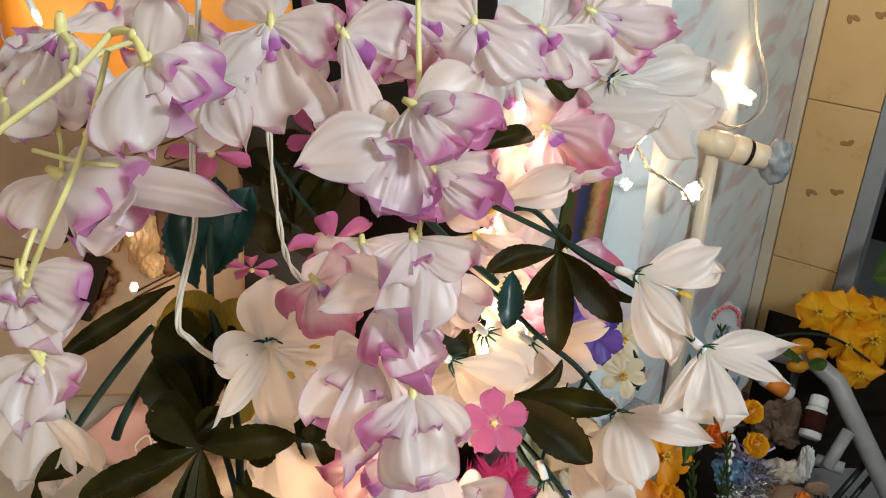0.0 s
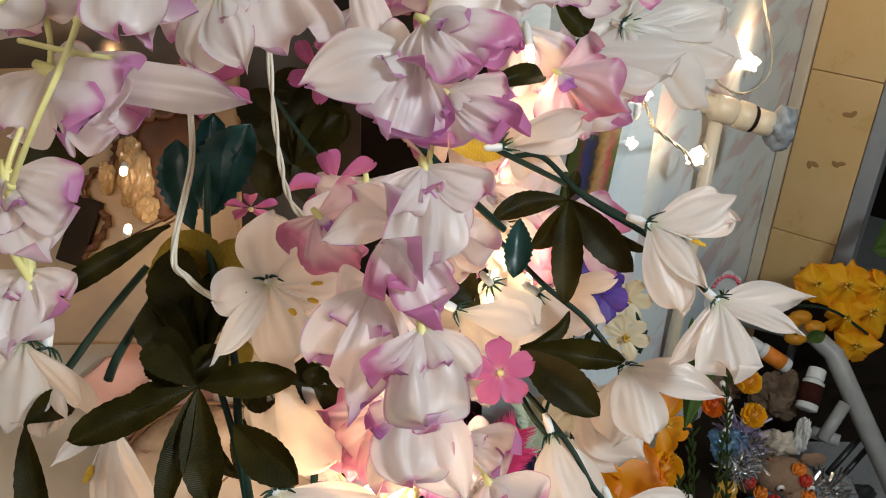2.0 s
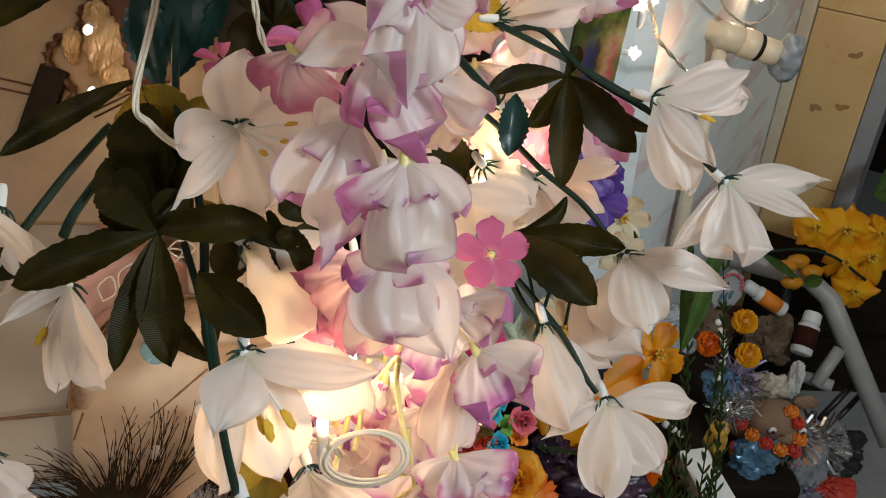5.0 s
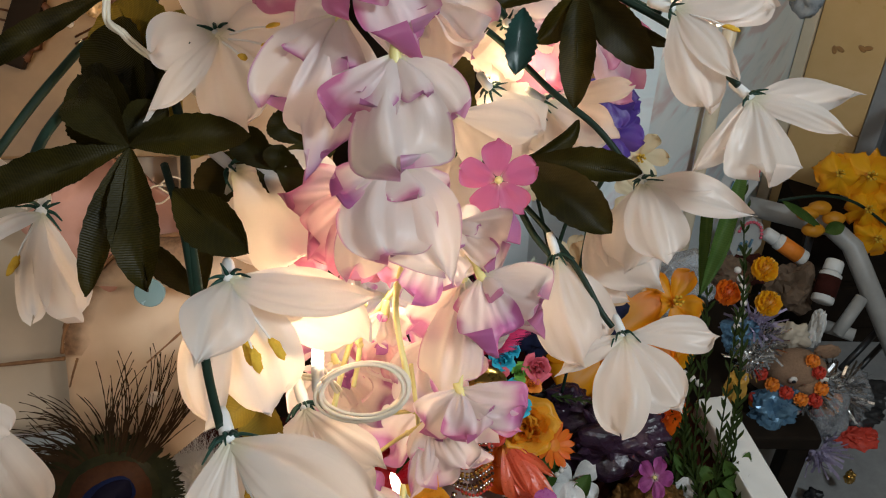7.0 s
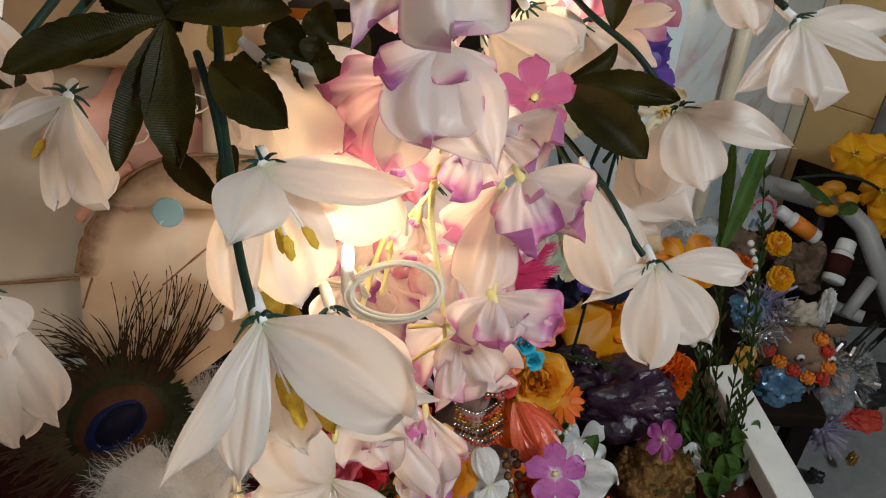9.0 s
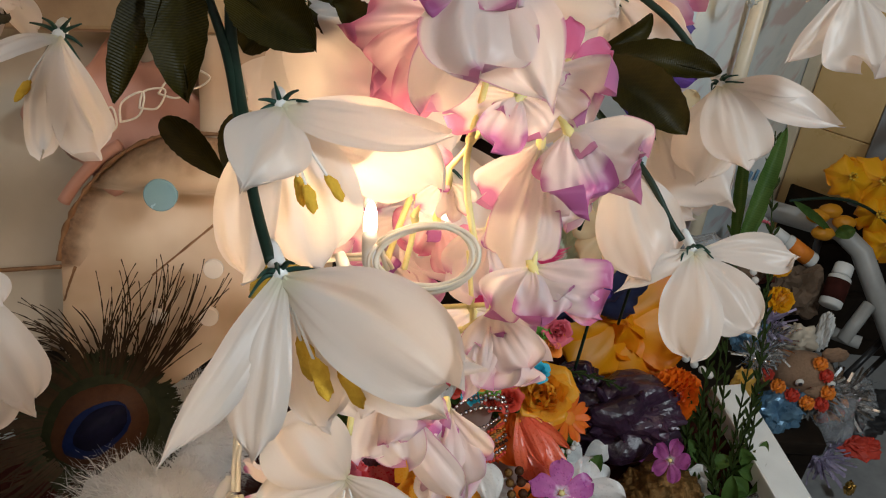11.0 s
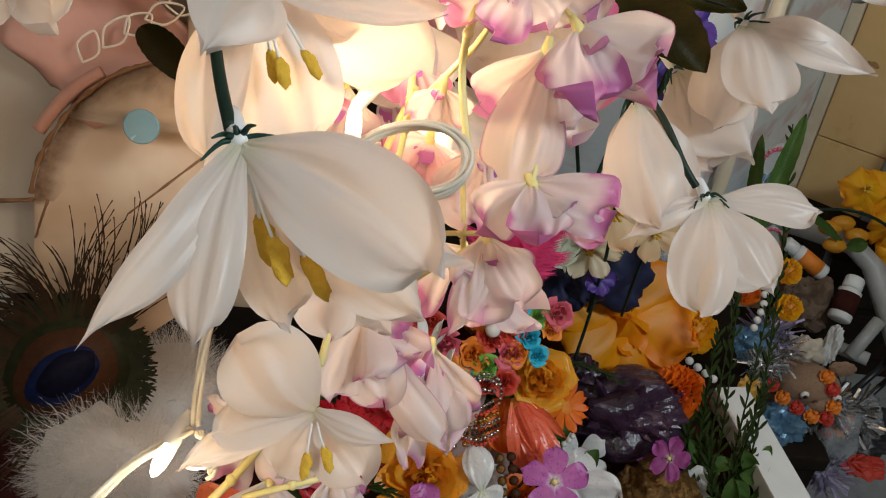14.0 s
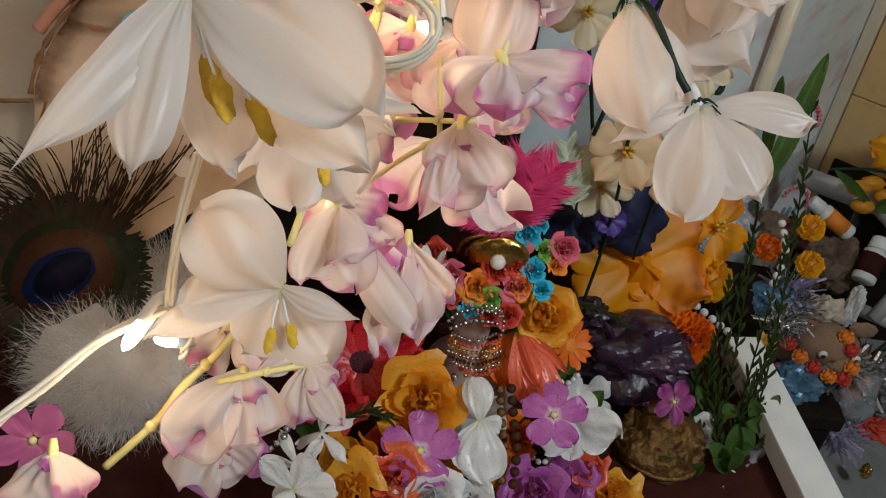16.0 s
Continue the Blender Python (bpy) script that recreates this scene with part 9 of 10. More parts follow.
crumple((0.681, 1.349, 0.372), 0.045, BROWN_CLOTH, 'bundle of brown cloth', 'bundle', 'brown_cloth', 33, 4, (1, 0.8, 1.2), 0.5, False)
crumple((0.503, 1.075, 0.382), 0.022, CREAM, 'folded cream paper cone', 'paper', 'paper_cone', 36, 4, (0.8, 0.7, 1.6), 0.5, False)
crumple((0.806, 1.175, 0.156), 0.035, REDP, 'bundle of red cloth', 'bundle', 'red_cloth', 39, 4, (1.3, 0.8, 0.55), 0.5, False)
crumple((0.815, 1.203, 0.174), 0.035, BLACK_PLASTIC, 'bundle of black cloth', 'bundle', 'dark_cloth', 42, 4, (1.4, 0.8, 0.6), 0.5, True)
crumple((0.748, 1.124, 0.028), 0.014, BLACK_PLASTIC, 'small black ball on the floor', 'ball', 'black_ball', 45, 4, (1.2, 1, 1), 0.5, True)
crumple((0.814, 1.141, 0.065), 0.012, GOLD, 'gilt foot of a small figure', 'ornament', 'gilt_foot', 48, 4, (0.8, 0.8, 1.3), 0.5, True)
crumple((0.635, 1.222, 0.310), 0.05, BROWN_CLOTH, 'bundle of brown cloth', 'bundle', 'brown_cloth', 51, 4, (1, 0.6, 0.7), 0.5, False)
tinsel((0.555, 1.186, 0.426), 0.04, LILAC, 'knot of thin shiny tinsel strips', 150, 1335)
tinsel((0.562, 1.160, 0.409), 0.035, SILVER, 'knot of thin shiny tinsel strips', 150, 1345)
tinsel((0.680, 1.148, 0.313), 0.045, SILVER, 'knot of thin shiny tinsel strips', 150, 1440)
tinsel((0.748, 1.184, 0.263), 0.05, SILVER, 'knot of thin shiny tinsel strips', 150, 1480)
tinsel((0.624, 1.134, 0.296), 0.03, BLUEP, 'knot of thin shiny tinsel strips', 150, 1385)
tinsel((0.701, 1.104, 0.194), 0.045, LILAC, 'knot of thin shiny tinsel strips', 150, 1440)
tinsel((0.526, 1.105, 0.420), 0.03, SILVER, 'knot of thin shiny tinsel strips', 150, 1325)
pompon((0.560, 1.149, 0.379), 0.0125, ORANGEP, 'bead of an orange and red garland', 40, 'garland_bead')
pompon((0.567, 1.133, 0.359), 0.0125, REDP, 'bead of an orange and red garland', 40, 'garland_bead')
pompon((0.588, 1.121, 0.344), 0.0125, ORANGEP, 'bead of an orange and red garland', 40, 'garland_bead')
pompon((0.613, 1.112, 0.333), 0.0125, REDP, 'bead of an orange and red garland', 40, 'garland_bead')
pompon((0.639, 1.105, 0.324), 0.0125, ORANGEP, 'bead of an orange and red garland', 40, 'garland_bead')
pompon((0.664, 1.104, 0.323), 0.0125, REDP, 'bead of an orange and red garland', 40, 'garland_bead')
pompon((0.675, 1.117, 0.339), 0.0125, ORANGEP, 'bead of an orange and red garland', 40, 'garland_bead')
pompon((0.670, 1.135, 0.362), 0.0125, REDP, 'bead of an orange and red garland', 40, 'garland_bead')
pompon((0.660, 1.148, 0.377), 0.0125, ORANGEP, 'bead of an orange and red garland', 40, 'garland_bead')
pompon((0.472, 1.138, 0.541), 0.021, ORANGE, 'orange marigold of a garland', 70)
pompon((0.540, 1.128, 0.528), 0.021, YELLOW, 'orange marigold of a garland', 70)
pompon((0.534, 1.163, 0.572), 0.021, YELLOW, 'orange marigold of a garland', 70)
beads([(0.479, 1.138, 0.589), (0.490, 1.110, 0.554), (0.478, 1.081, 0.518)], 0.006, PEARL, 'string of pearls over the clutter', 'pearl_string')
beads([(0.292, 0.978, 0.582), (0.335, 0.958, 0.556), (0.386, 0.938, 0.532)], 0.006, PEARL, 'string of pearls over the clutter', 'pearl_string')
plaque((0.477, 1.217, 0.713), )
plaque((0.589, 1.393, 0.460), )
poster((0.154, 0.831, 1.197), )
stool((0.699, 1.260, 0.213), )
offering_leaves((0.045, 0.616, 0.622), [(0.040, 0.623, 0.633, 0.016, 1, 0.10), (0.057, 0.596, 0.637, 0.017, -33, 0.10), (0.071, 0.600, 0.646, 0.025, 37, 0.10)])
offering_leaves((0.132, 0.615, 0.624), [(0.083, 0.601, 0.650, 0.016, -21, 0.10), (0.086, 0.616, 0.639, 0.024, 2, 0.10), (0.143, 0.627, 0.634, 0.019, -18, 0.10)])
offering_leaves((0.348, 0.695, 0.423), [(0.360, 0.706, 0.467, 0.021, -34, 0.10), (0.378, 0.721, 0.436, 0.023, 37, 0.10), (0.371, 0.723, 0.491, 0.029, -2, 0.10)])
offering_leaves((0.311, 0.767, 0.557), [(0.321, 0.753, 0.565, 0.017, -13, 0.10), (0.354, 0.752, 0.576, 0.019, -32, 0.10), (0.259, 0.742, 0.561, 0.023, -4, 0.10)])
offering_leaves((-0.057, 0.552, 0.623), [(-0.050, 0.573, 0.664, 0.015, -18, 0.10), (-0.015, 0.542, 0.634, 0.023, -23, 0.10), (-0.065, 0.546, 0.612, 0.014, 39, 0.10)])
offering_leaves((-0.063, 0.625, 0.682), [(-0.080, 0.622, 0.722, 0.014, 7, 0.10), (-0.086, 0.619, 0.693, 0.018, 37, 0.10), (-0.067, 0.639, 0.678, 0.016, -28, 0.10)])
offering_leaves((0.289, 0.700, 0.474), [(0.261, 0.705, 0.454, 0.019, 36, 0.10), (0.326, 0.703, 0.492, 0.017, -37, 0.10), (0.335, 0.733, 0.507, 0.020, 26, 0.10)])
offering_leaves((0.098, 0.650, 0.677), [(0.109, 0.666, 0.729, 0.020, 28, 0.10), (0.106, 0.681, 0.691, 0.016, -39, 0.10), (0.072, 0.640, 0.709, 0.016, -10, 0.10)])
offering_leaves((0.083, 0.672, 0.700), [(0.123, 0.664, 0.685, 0.022, 7, 0.10), (0.042, 0.676, 0.755, 0.023, 16, 0.10), (0.119, 0.708, 0.743, 0.020, 18, 0.10)])
offering_leaves((0.001, 0.532, 0.578), [(0.006, 0.539, 0.562, 0.022, 16, 0.10), (0.029, 0.518, 0.578, 0.021, 32, 0.10), (0.032, 0.553, 0.588, 0.023, 6, 0.10)])
offering_leaves((0.114, 0.650, 0.653), [(0.118, 0.681, 0.689, 0.026, 30, 0.10), (0.133, 0.671, 0.668, 0.021, -5, 0.10), (0.141, 0.686, 0.687, 0.015, 8, 0.10)])
offering_leaves((0.048, 0.656, 0.680), [(0.047, 0.671, 0.672, 0.017, -39, 0.10), (0.029, 0.641, 0.693, 0.015, 32, 0.10), (0.061, 0.680, 0.685, 0.018, 13, 0.10)])
offering_leaves((-0.064, 0.603, 0.654), [(-0.025, 0.591, 0.655, 0.020, -15, 0.10), (-0.100, 0.616, 0.652, 0.023, 17, 0.10), (-0.028, 0.610, 0.698, 0.018, -18, 0.10)])
offering_leaves((-0.058, 0.603, 0.660), [(-0.064, 0.627, 0.673, 0.025, -4, 0.10), (-0.104, 0.638, 0.684, 0.014, 17, 0.10), (-0.056, 0.627, 0.676, 0.014, -29, 0.10)])
offering_leaves((0.031, 0.682, 0.711), [(0.001, 0.684, 0.759, 0.021, -4, 0.10), (0.042, 0.692, 0.707, 0.025, 15, 0.10), (0.000, 0.673, 0.735, 0.014, -2, 0.10)])
offering_leaves((0.167, 0.772, 0.600), [(0.151, 0.767, 0.601, 0.024, 20, 0.10), (0.159, 0.777, 0.581, 0.018, 35, 0.10), (0.183, 0.798, 0.646, 0.024, 33, 0.10)])
offering_leaves((0.013, 0.606, 0.624), [(0.043, 0.593, 0.617, 0.021, -24, 0.10), (0.035, 0.604, 0.617, 0.022, -23, 0.10), (0.054, 0.609, 0.595, 0.021, 23, 0.10)])
offering_leaves((-0.000, 0.557, 0.571), [(-0.020, 0.578, 0.612, 0.020, 21, 0.10), (-0.009, 0.593, 0.602, 0.014, 24, 0.10), (-0.034, 0.576, 0.581, 0.016, -28, 0.10)])
offering_leaves((0.078, 0.600, 0.594), [(0.098, 0.587, 0.586, 0.025, -33, 0.10), (0.050, 0.595, 0.614, 0.022, 11, 0.10), (0.081, 0.593, 0.587, 0.017, -10, 0.10)])
offering_leaves((0.259, 0.680, 0.462), [(0.299, 0.667, 0.450, 0.024, -24, 0.10), (0.260, 0.691, 0.475, 0.017, 38, 0.10), (0.259, 0.703, 0.474, 0.024, -1, 0.10)])
offering_leaves((0.153, 0.791, 0.616), [(0.150, 0.788, 0.586, 0.020, -2, 0.10), (0.112, 0.809, 0.623, 0.028, -2, 0.10), (0.128, 0.816, 0.648, 0.029, -30, 0.10)])
offering_leaves((0.195, 0.801, 0.630), [(0.163, 0.788, 0.636, 0.020, 10, 0.10), (0.149, 0.777, 0.639, 0.022, -20, 0.10), (0.159, 0.800, 0.643, 0.021, -7, 0.10)])
offering_leaves((0.065, 0.660, 0.700), [(0.077, 0.661, 0.707, 0.023, 9, 0.10), (0.094, 0.689, 0.726, 0.023, 32, 0.10), (0.045, 0.687, 0.710, 0.016, 40, 0.10)])
offering_leaves((0.254, 0.799, 0.606), [(0.267, 0.805, 0.655, 0.027, -6, 0.10), (0.276, 0.824, 0.655, 0.025, -39, 0.10), (0.226, 0.808, 0.592, 0.030, -31, 0.10)])
offering_leaves((0.073, 0.589, 0.597), [(0.082, 0.595, 0.649, 0.015, -37, 0.10), (0.076, 0.596, 0.610, 0.016, -25, 0.10), (0.049, 0.591, 0.570, 0.025, -32, 0.10)])
offering_leaves((-0.103, 0.519, 0.587), [(-0.083, 0.533, 0.615, 0.018, -6, 0.10), (-0.101, 0.553, 0.621, 0.023, -25, 0.10), (-0.105, 0.511, 0.592, 0.015, -27, 0.10)])
offering_leaves((0.055, 0.691, 0.710), [(0.085, 0.703, 0.703, 0.022, -8, 0.10), (0.064, 0.715, 0.709, 0.024, -19, 0.10), (0.095, 0.699, 0.705, 0.024, -8, 0.10)])
offering_leaves((0.288, 0.698, 0.452), [(0.315, 0.691, 0.458, 0.026, -34, 0.10), (0.261, 0.690, 0.490, 0.021, 11, 0.10), (0.301, 0.736, 0.472, 0.026, -13, 0.10)])
offering_leaves((0.135, 0.629, 0.622), [(0.129, 0.616, 0.601, 0.022, 21, 0.10), (0.173, 0.665, 0.666, 0.023, -19, 0.10), (0.116, 0.644, 0.674, 0.018, -32, 0.10)])
offering_leaves((-0.029, 0.545, 0.583), [(-0.025, 0.532, 0.569, 0.025, 11, 0.10), (-0.008, 0.575, 0.621, 0.022, -36, 0.10), (0.003, 0.568, 0.623, 0.015, 0, 0.10)])
offering_leaves((0.100, 0.698, 0.699), [(0.091, 0.705, 0.709, 0.018, -17, 0.10), (0.111, 0.694, 0.719, 0.022, -16, 0.10), (0.048, 0.694, 0.740, 0.015, 20, 0.10)])
offering_leaves((0.028, 0.564, 0.573), [(-0.009, 0.557, 0.536, 0.015, 32, 0.10), (0.020, 0.584, 0.570, 0.017, 2, 0.10), (0.068, 0.562, 0.581, 0.025, 25, 0.10)])
offering_leaves((0.097, 0.683, 0.697), [(0.086, 0.685, 0.744, 0.020, -30, 0.10), (0.091, 0.679, 0.703, 0.017, 7, 0.10), (0.091, 0.676, 0.693, 0.026, 36, 0.10)])
offering_leaves((0.179, 0.762, 0.592), [(0.221, 0.762, 0.589, 0.021, -18, 0.10), (0.196, 0.770, 0.603, 0.025, 20, 0.10), (0.143, 0.796, 0.605, 0.028, 30, 0.10)])
offering_leaves((-0.135, 0.619, 0.729), [(-0.138, 0.604, 0.750, 0.018, -34, 0.10), (-0.170, 0.615, 0.727, 0.020, -10, 0.10), (-0.139, 0.630, 0.764, 0.021, 27, 0.10)])
offering_leaves((-0.122, 0.627, 0.707), [(-0.108, 0.611, 0.718, 0.017, -19, 0.10), (-0.099, 0.646, 0.726, 0.024, -14, 0.10), (-0.120, 0.637, 0.692, 0.019, -10, 0.10)])
offering_leaves((-0.090, 0.525, 0.607), [(-0.126, 0.524, 0.616, 0.020, -16, 0.10), (-0.071, 0.542, 0.659, 0.020, -33, 0.10), (-0.107, 0.525, 0.599, 0.016, -29, 0.10)])
offering_leaves((0.010, 0.575, 0.612), [(-0.024, 0.569, 0.608, 0.024, 35, 0.10), (0.045, 0.596, 0.622, 0.017, -15, 0.10), (0.004, 0.572, 0.584, 0.017, -11, 0.10)])
offering_leaves((0.003, 0.621, 0.668), [(-0.012, 0.641, 0.697, 0.023, 3, 0.10), (0.030, 0.615, 0.695, 0.021, 30, 0.10), (-0.023, 0.645, 0.708, 0.020, 5, 0.10)])
offering_leaves((0.319, 0.743, 0.492), [(0.271, 0.752, 0.490, 0.018, -33, 0.10), (0.339, 0.717, 0.501, 0.025, -28, 0.10), (0.339, 0.736, 0.511, 0.019, 21, 0.10)])
offering_leaves((0.080, 0.587, 0.598), [(0.068, 0.576, 0.577, 0.020, 3, 0.10), (0.102, 0.599, 0.587, 0.019, 26, 0.10), (0.098, 0.588, 0.582, 0.024, 31, 0.10)])
offering_leaves((0.311, 0.738, 0.501), [(0.333, 0.728, 0.502, 0.022, -28, 0.10), (0.337, 0.717, 0.492, 0.018, -24, 0.10), (0.303, 0.771, 0.514, 0.017, -15, 0.10)])
offering_leaves((-0.092, 0.567, 0.624), [(-0.125, 0.587, 0.662, 0.020, 33, 0.10), (-0.135, 0.575, 0.669, 0.015, -21, 0.10), (-0.072, 0.561, 0.646, 0.015, -18, 0.10)])
offering_leaves((-0.064, 0.551, 0.616), [(-0.059, 0.542, 0.614, 0.016, 31, 0.10), (-0.032, 0.568, 0.641, 0.024, -1, 0.10), (-0.097, 0.588, 0.635, 0.022, -9, 0.10)])
offering_leaves((0.075, 0.617, 0.641), [(0.117, 0.611, 0.662, 0.013, -2, 0.10), (0.065, 0.615, 0.629, 0.021, -27, 0.10), (0.040, 0.619, 0.672, 0.023, 1, 0.10)])
offering_leaves((0.136, 0.568, 0.560), [(0.135, 0.598, 0.585, 0.014, 26, 0.10), (0.165, 0.550, 0.578, 0.016, 17, 0.10), (0.097, 0.570, 0.574, 0.025, 7, 0.10)])
rose((-0.108, 0.570, 0.769), (0, -0.6, 0.8), 0.0225, RED, 'red petalled rose in the shade', 12)
rose((-0.042, 0.600, 0.774), (0, -0.6, 0.8), 0.0308, RED, 'red rose in the shade of the lilies', 12)
rose((-0.027, 0.579, 0.747), (0, -0.6, 0.8), 0.0282, RED, 'red rose behind the apricot one', 12)
rose((-0.084, 0.528, 0.747), (0, -0.6, 0.8), 0.0293, RED, 'red rose at the altar edge', 12)
rose((0.035, 0.538, 0.692), (0, -0.6, 0.8), 0.0257, APRICOT, 'yellow rose low in the heap', 12)
rose((0.090, 0.592, 0.663), (0, -0.6, 0.8), 0.0248, ORANGE, 'orange rose low in the heap', 12)
rose((0.213, 0.640, 0.575), (0, -0.6, 0.8), 0.0366, FRESH_PINK, 'magenta rose beside the pot', 12)
rose((0.170, 0.590, 0.593), (0, -0.6, 0.8), 0.0346, CORAL, 'scarlet rose low in the heap', 12)
rose((0.082, 0.532, 0.652), (0, -0.6, 0.8), 0.0316, APRICOT, 'golden rose low in the heap', 12)
rose((0.224, 0.728, 0.606), (0, -0.6, 0.8), 0.0257, FRESH_PINK, 'mauve blossom beside the crystal', 12)
rose((-0.022, 0.453, 0.714), (0, -0.6, 0.8), 0.0277, CORAL, 'scarlet rose at the front', 12)
rose((0.043, 0.471, 0.704), (0, -0.6, 0.8), 0.0285, FRESH_WHITE, 'white rose at the front', 12)
beads([(0.116, 0.660, 0.684), (0.131, 0.648, 0.685), (0.146, 0.664, 0.689)], 0.0032, PEARL, 'short string of small shining beads', 'bead_string')
beads([(0.233, 0.612, 0.572), (0.246, 0.601, 0.573), (0.264, 0.617, 0.577)], 0.0032, PEARL, 'short string of small shining beads', 'bead_string')
beads([(-0.008, 0.561, 0.756), (0.006, 0.550, 0.758), (0.018, 0.565, 0.760)], 0.0032, SILVER, 'short string of small shining beads', 'bead_string')
beads([(0.024, 0.565, 0.744), (0.037, 0.554, 0.745), (0.050, 0.569, 0.748)], 0.0032, PEARL, 'short string of small shining beads', 'bead_string')
beads([(0.102, 0.595, 0.634), (0.116, 0.584, 0.636), (0.132, 0.600, 0.639)], 0.0032, PEARL, 'short string of small shining beads', 'bead_string')
beads([(0.005, 0.590, 0.801), (0.014, 0.592, 0.811), (0.031, 0.595, 0.815), (0.049, 0.597, 0.809)], 0.0022, SILVER, 'silver brow chain of the idol', 'brow_chain')
beads([(0.008, 0.586, 0.796), (0.027, 0.585, 0.810), (0.050, 0.593, 0.803)], 0.0022, SILVER, 'silver brow chain of the idol', 'brow_chain')
stem([(0.129, 0.635, 1.156), (0.127, 0.633, 1.115), (0.113, 0.643, 1.055), (0.097, 0.632, 0.981)], 0.0018)
stem([(0.151, 0.691, 1.116), (0.150, 0.691, 1.082), (0.142, 0.702, 1.015), (0.141, 0.712, 0.96), (0.141, 0.719, 0.914)], 0.0018)
stem([(0.135, 0.630, 1.129), (0.134, 0.630, 1.092), (0.119, 0.637, 1.047)], 0.0018)
stem([(0.154, 0.760, 0.813), (0.151, 0.754, 0.772), (0.145, 0.746, 0.714)], 0.0018)
white_flower((-0.090, 0.405, 0.784), [(-0.112, 0.410, 0.808, 0.024, 0, 0.15), (-0.076, 0.414, 0.812, 0.022, 0, 0.10), (-0.056, 0.401, 0.795, 0.024, 0, 0.10), (-0.092, 0.379, 0.784, 0.024, 0, 0.10)], (), None, 'wet white lily among the offerings', FRESH_WHITE, False)
rose((-0.099, 0.525, 0.776), (0, -0.6, 0.8), 0.0285, ROSEP, 'rose red blossom in the shade', 12)
rose((-0.021, 0.467, 0.733), (0, -0.6, 0.8), 0.0286, CORAL, 'scarlet rose at the front', 12)
rose((-0.054, 0.446, 0.739), (0, -0.6, 0.8), 0.0278, APRICOT, 'golden rose at the front', 12)
rose((0.106, 0.523, 0.671), (0, -0.6, 0.8), 0.0308, FRESH_PINK, 'magenta blossom low in the heap', 12)
rose((0.192, 0.580, 0.612), (0, -0.6, 0.8), 0.0310, APRICOT, 'golden rose beside the pot', 12)
rose((0.162, 0.585, 0.635), (0, -0.6, 0.8), 0.0251, CORAL, 'scarlet bud beside the pot', 12)
rose((0.289, 0.676, 0.604), (0, -0.6, 0.8), 0.0277, FRESH_WHITE, 'white blossom at the altar edge', 12)
rose((0.306, 0.621, 0.582), (0, -0.6, 0.8), 0.0328, FRESH_WHITE, 'white blossom at the altar edge', 12)
open_flower((0.212, 0.818, 0.722), (0.1, -0.6, 0.8), 0.045, AMBER_PETAL, 'upright inner petals of golden cloth blossom', 4, -0.9, 20, 'yellow_flower', 0.9, 'yellow flowers', None, 'fan')
offering_leaves((0.348, 0.668, 0.608), [(0.370, 0.693, 0.637, 0.016, 33, 0.10), (0.311, 0.650, 0.622, 0.017, 2, 0.10), (0.317, 0.653, 0.619, 0.015, -34, 0.10), (0.331, 0.680, 0.626, 0.016, 15, 0.10)])
offering_leaves((0.320, 0.638, 0.602), [(0.285, 0.644, 0.631, 0.021, 26, 0.10), (0.318, 0.660, 0.656, 0.018, -21, 0.10), (0.311, 0.632, 0.645, 0.021, 24, 0.10), (0.292, 0.632, 0.625, 0.015, 3, 0.10)])
offering_leaves((0.364, 0.698, 0.614), [(0.340, 0.706, 0.648, 0.019, -19, 0.10), (0.335, 0.687, 0.629, 0.021, 5, 0.10), (0.377, 0.722, 0.640, 0.013, -29, 0.10), (0.332, 0.699, 0.619, 0.014, -8, 0.10)])
offering_leaves((0.274, 0.629, 0.593), [(0.287, 0.623, 0.627, 0.014, -27, 0.10), (0.237, 0.625, 0.632, 0.020, -6, 0.10), (0.273, 0.637, 0.601, 0.020, -9, 0.10), (0.250, 0.625, 0.635, 0.015, 16, 0.10)])
offering_leaves((0.301, 0.699, 0.617), [(0.335, 0.701, 0.625, 0.019, -39, 0.10), (0.283, 0.715, 0.644, 0.014, -10, 0.10), (0.302, 0.702, 0.616, 0.019, -27, 0.10), (0.319, 0.692, 0.621, 0.016, 0, 0.10)])
crumple((0.352, 0.670, 0.578), 0.03, FILM, 'crumpled clear wrapping film on the altar', 'film', 'clear_film', 71, 4, (1, 0.8, 1), 0.5, True)
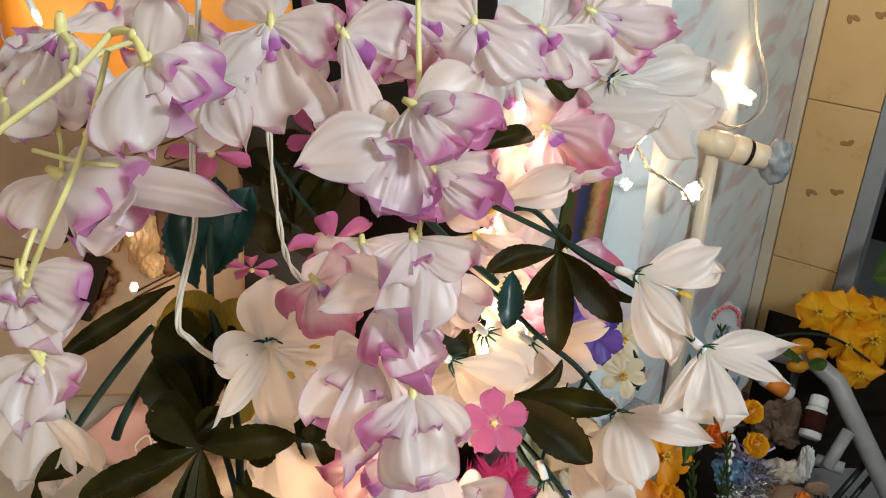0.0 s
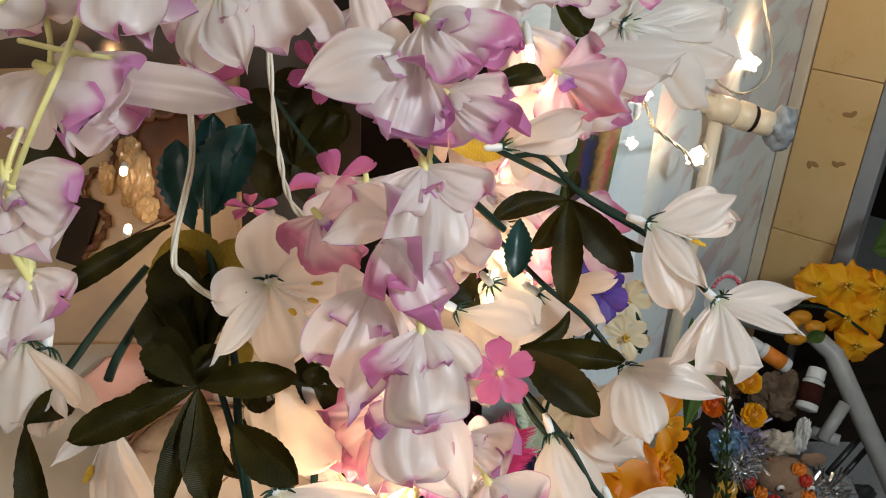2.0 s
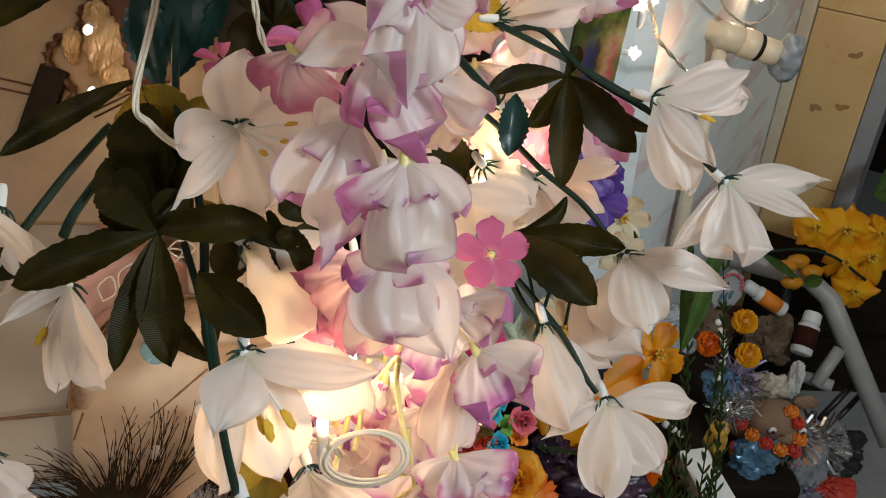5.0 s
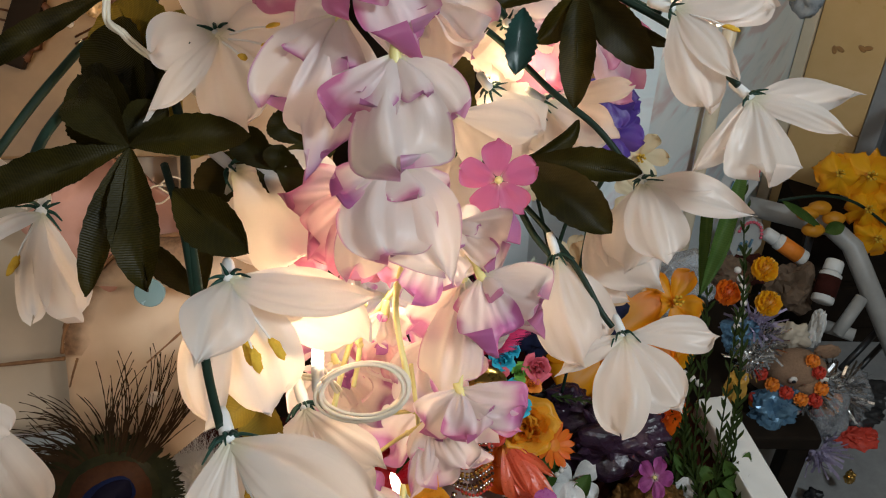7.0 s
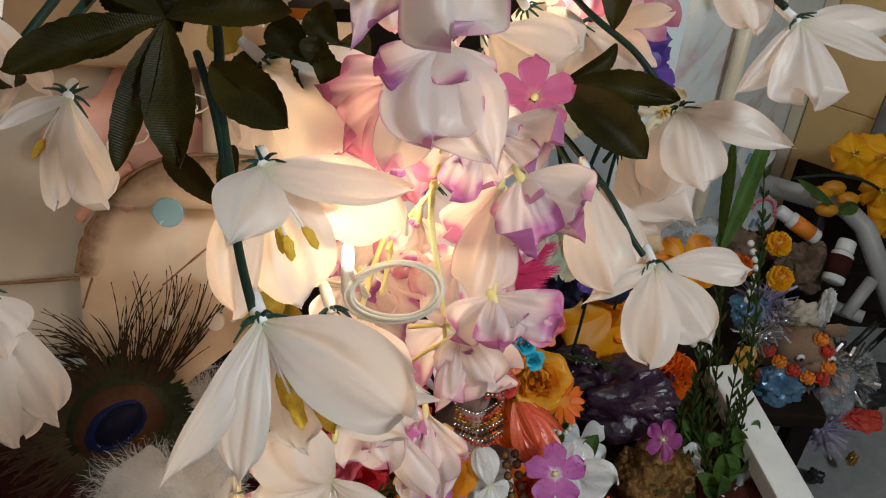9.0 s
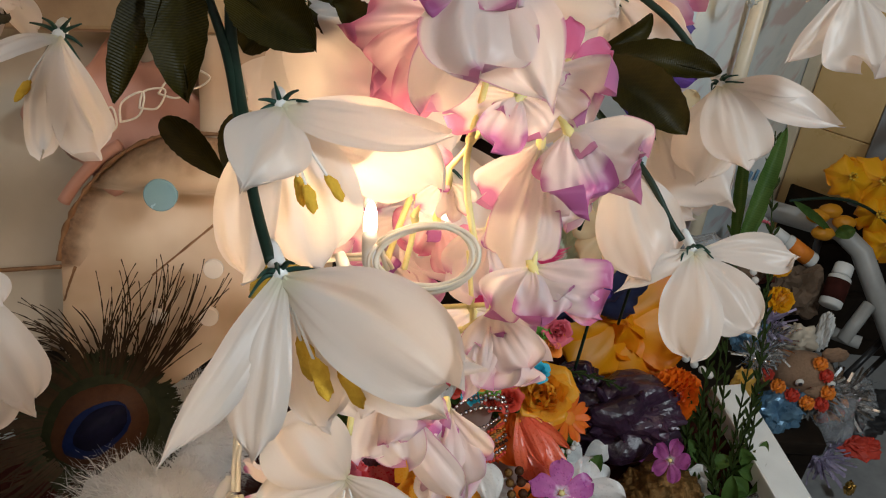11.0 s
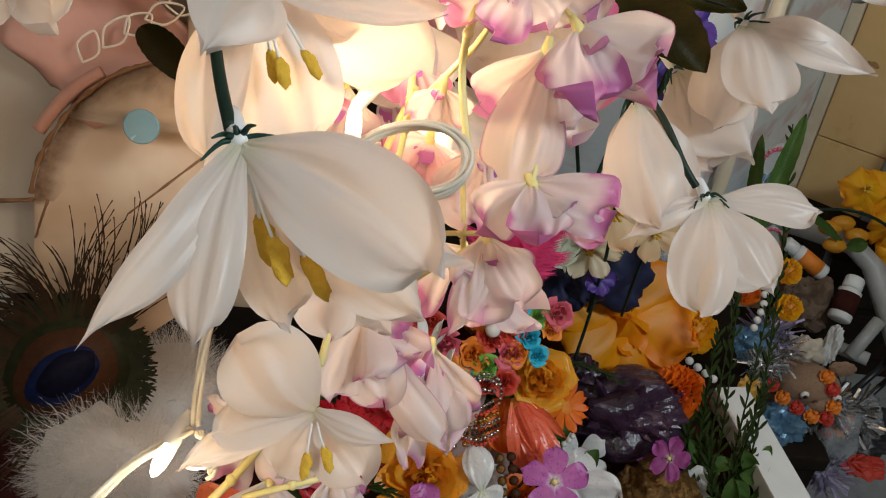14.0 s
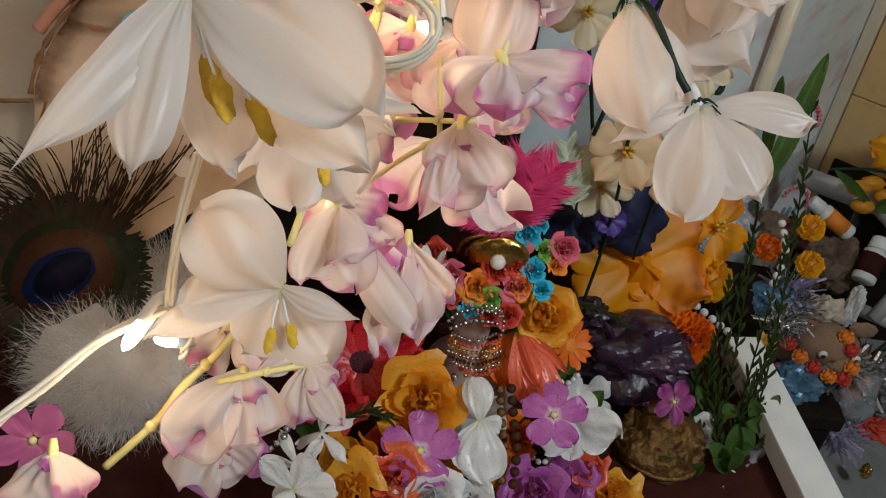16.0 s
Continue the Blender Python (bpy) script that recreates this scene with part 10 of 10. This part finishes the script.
fresh_spray((0.264, 0.708, 0.898), [(0.306, 0.786, 1.008, 0.018, 0, 0.08), (0.296, 0.770, 0.951, 0.014, 20, 0.10), (0.282, 0.805, 0.981, 0.013, -20, 0.10)])
stem([(0.262, 0.702, 0.903), (0.264, 0.708, 0.898), (0.285, 0.745, 0.862), (0.315, 0.812, 0.794), (0.316, 0.816, 0.788)], 0.0016)
open_flower((0.141, 0.718, 0.921), (0.1, -0.85, 0.4), 0.0380, PEACH, 'peach cream cloth blossom with an orange throat', 5, 0.15, 15, 'cream_flower', 0.8, 'cream flowers', ANTHER)
open_flower((0.190, 0.744, 0.888), (0.1, -0.85, 0.4), 0.0296, PEACH, 'peach cream cloth blossom with an orange throat', 5, 0.15, 40, 'cream_flower', 0.8, 'cream flowers', ANTHER)
open_flower((0.080, 0.713, 1.047), (0.1, -0.85, 0.4), 0.0323, CREAM, 'cream narcissus-like cloth blossom with an orange throat', 6, 0.2, 30, 'cream_flower', 0.6, 'cream flowers', ANTHER)
stem([(0.141, 0.718, 0.921), (0.149, 0.739, 0.851), (0.154, 0.779, 0.755)], 0.0018)
stem([(0.190, 0.744, 0.888), (0.187, 0.753, 0.834), (0.193, 0.787, 0.748)], 0.0018)
stem([(0.080, 0.713, 1.047), (0.096, 0.743, 0.987), (0.124, 0.781, 0.872)], 0.0018)
crumple((0.162, 0.831, 0.772), 0.05, NAVY, 'crumpled navy blue cloth behind the offerings', 'cloth', 'navy_cloth', 33, 4, (1.1, 0.7, 0.9), 0.5, True)
crumple((0.114, 0.794, 0.775), 0.035, NAVY, 'crumpled navy blue cloth behind the offerings', 'cloth', 'navy_cloth', 37, 4, (0.9, 0.7, 1.0), 0.5, True)
crumple((0.230, 0.885, 0.710), 0.03, BLUEP, 'crumpled shiny blue foil wrapping', 'foil', 'foil_wrapping', 39, 4, (1.1, 0.7, 0.9), 0.5, False)
crumple((0.311, 0.983, 0.687), 0.055, FILM, 'crumpled clear wrapping film', 'film', 'clear_film', 41, 4, (1.1, 0.7, 0.9), 0.5, True)
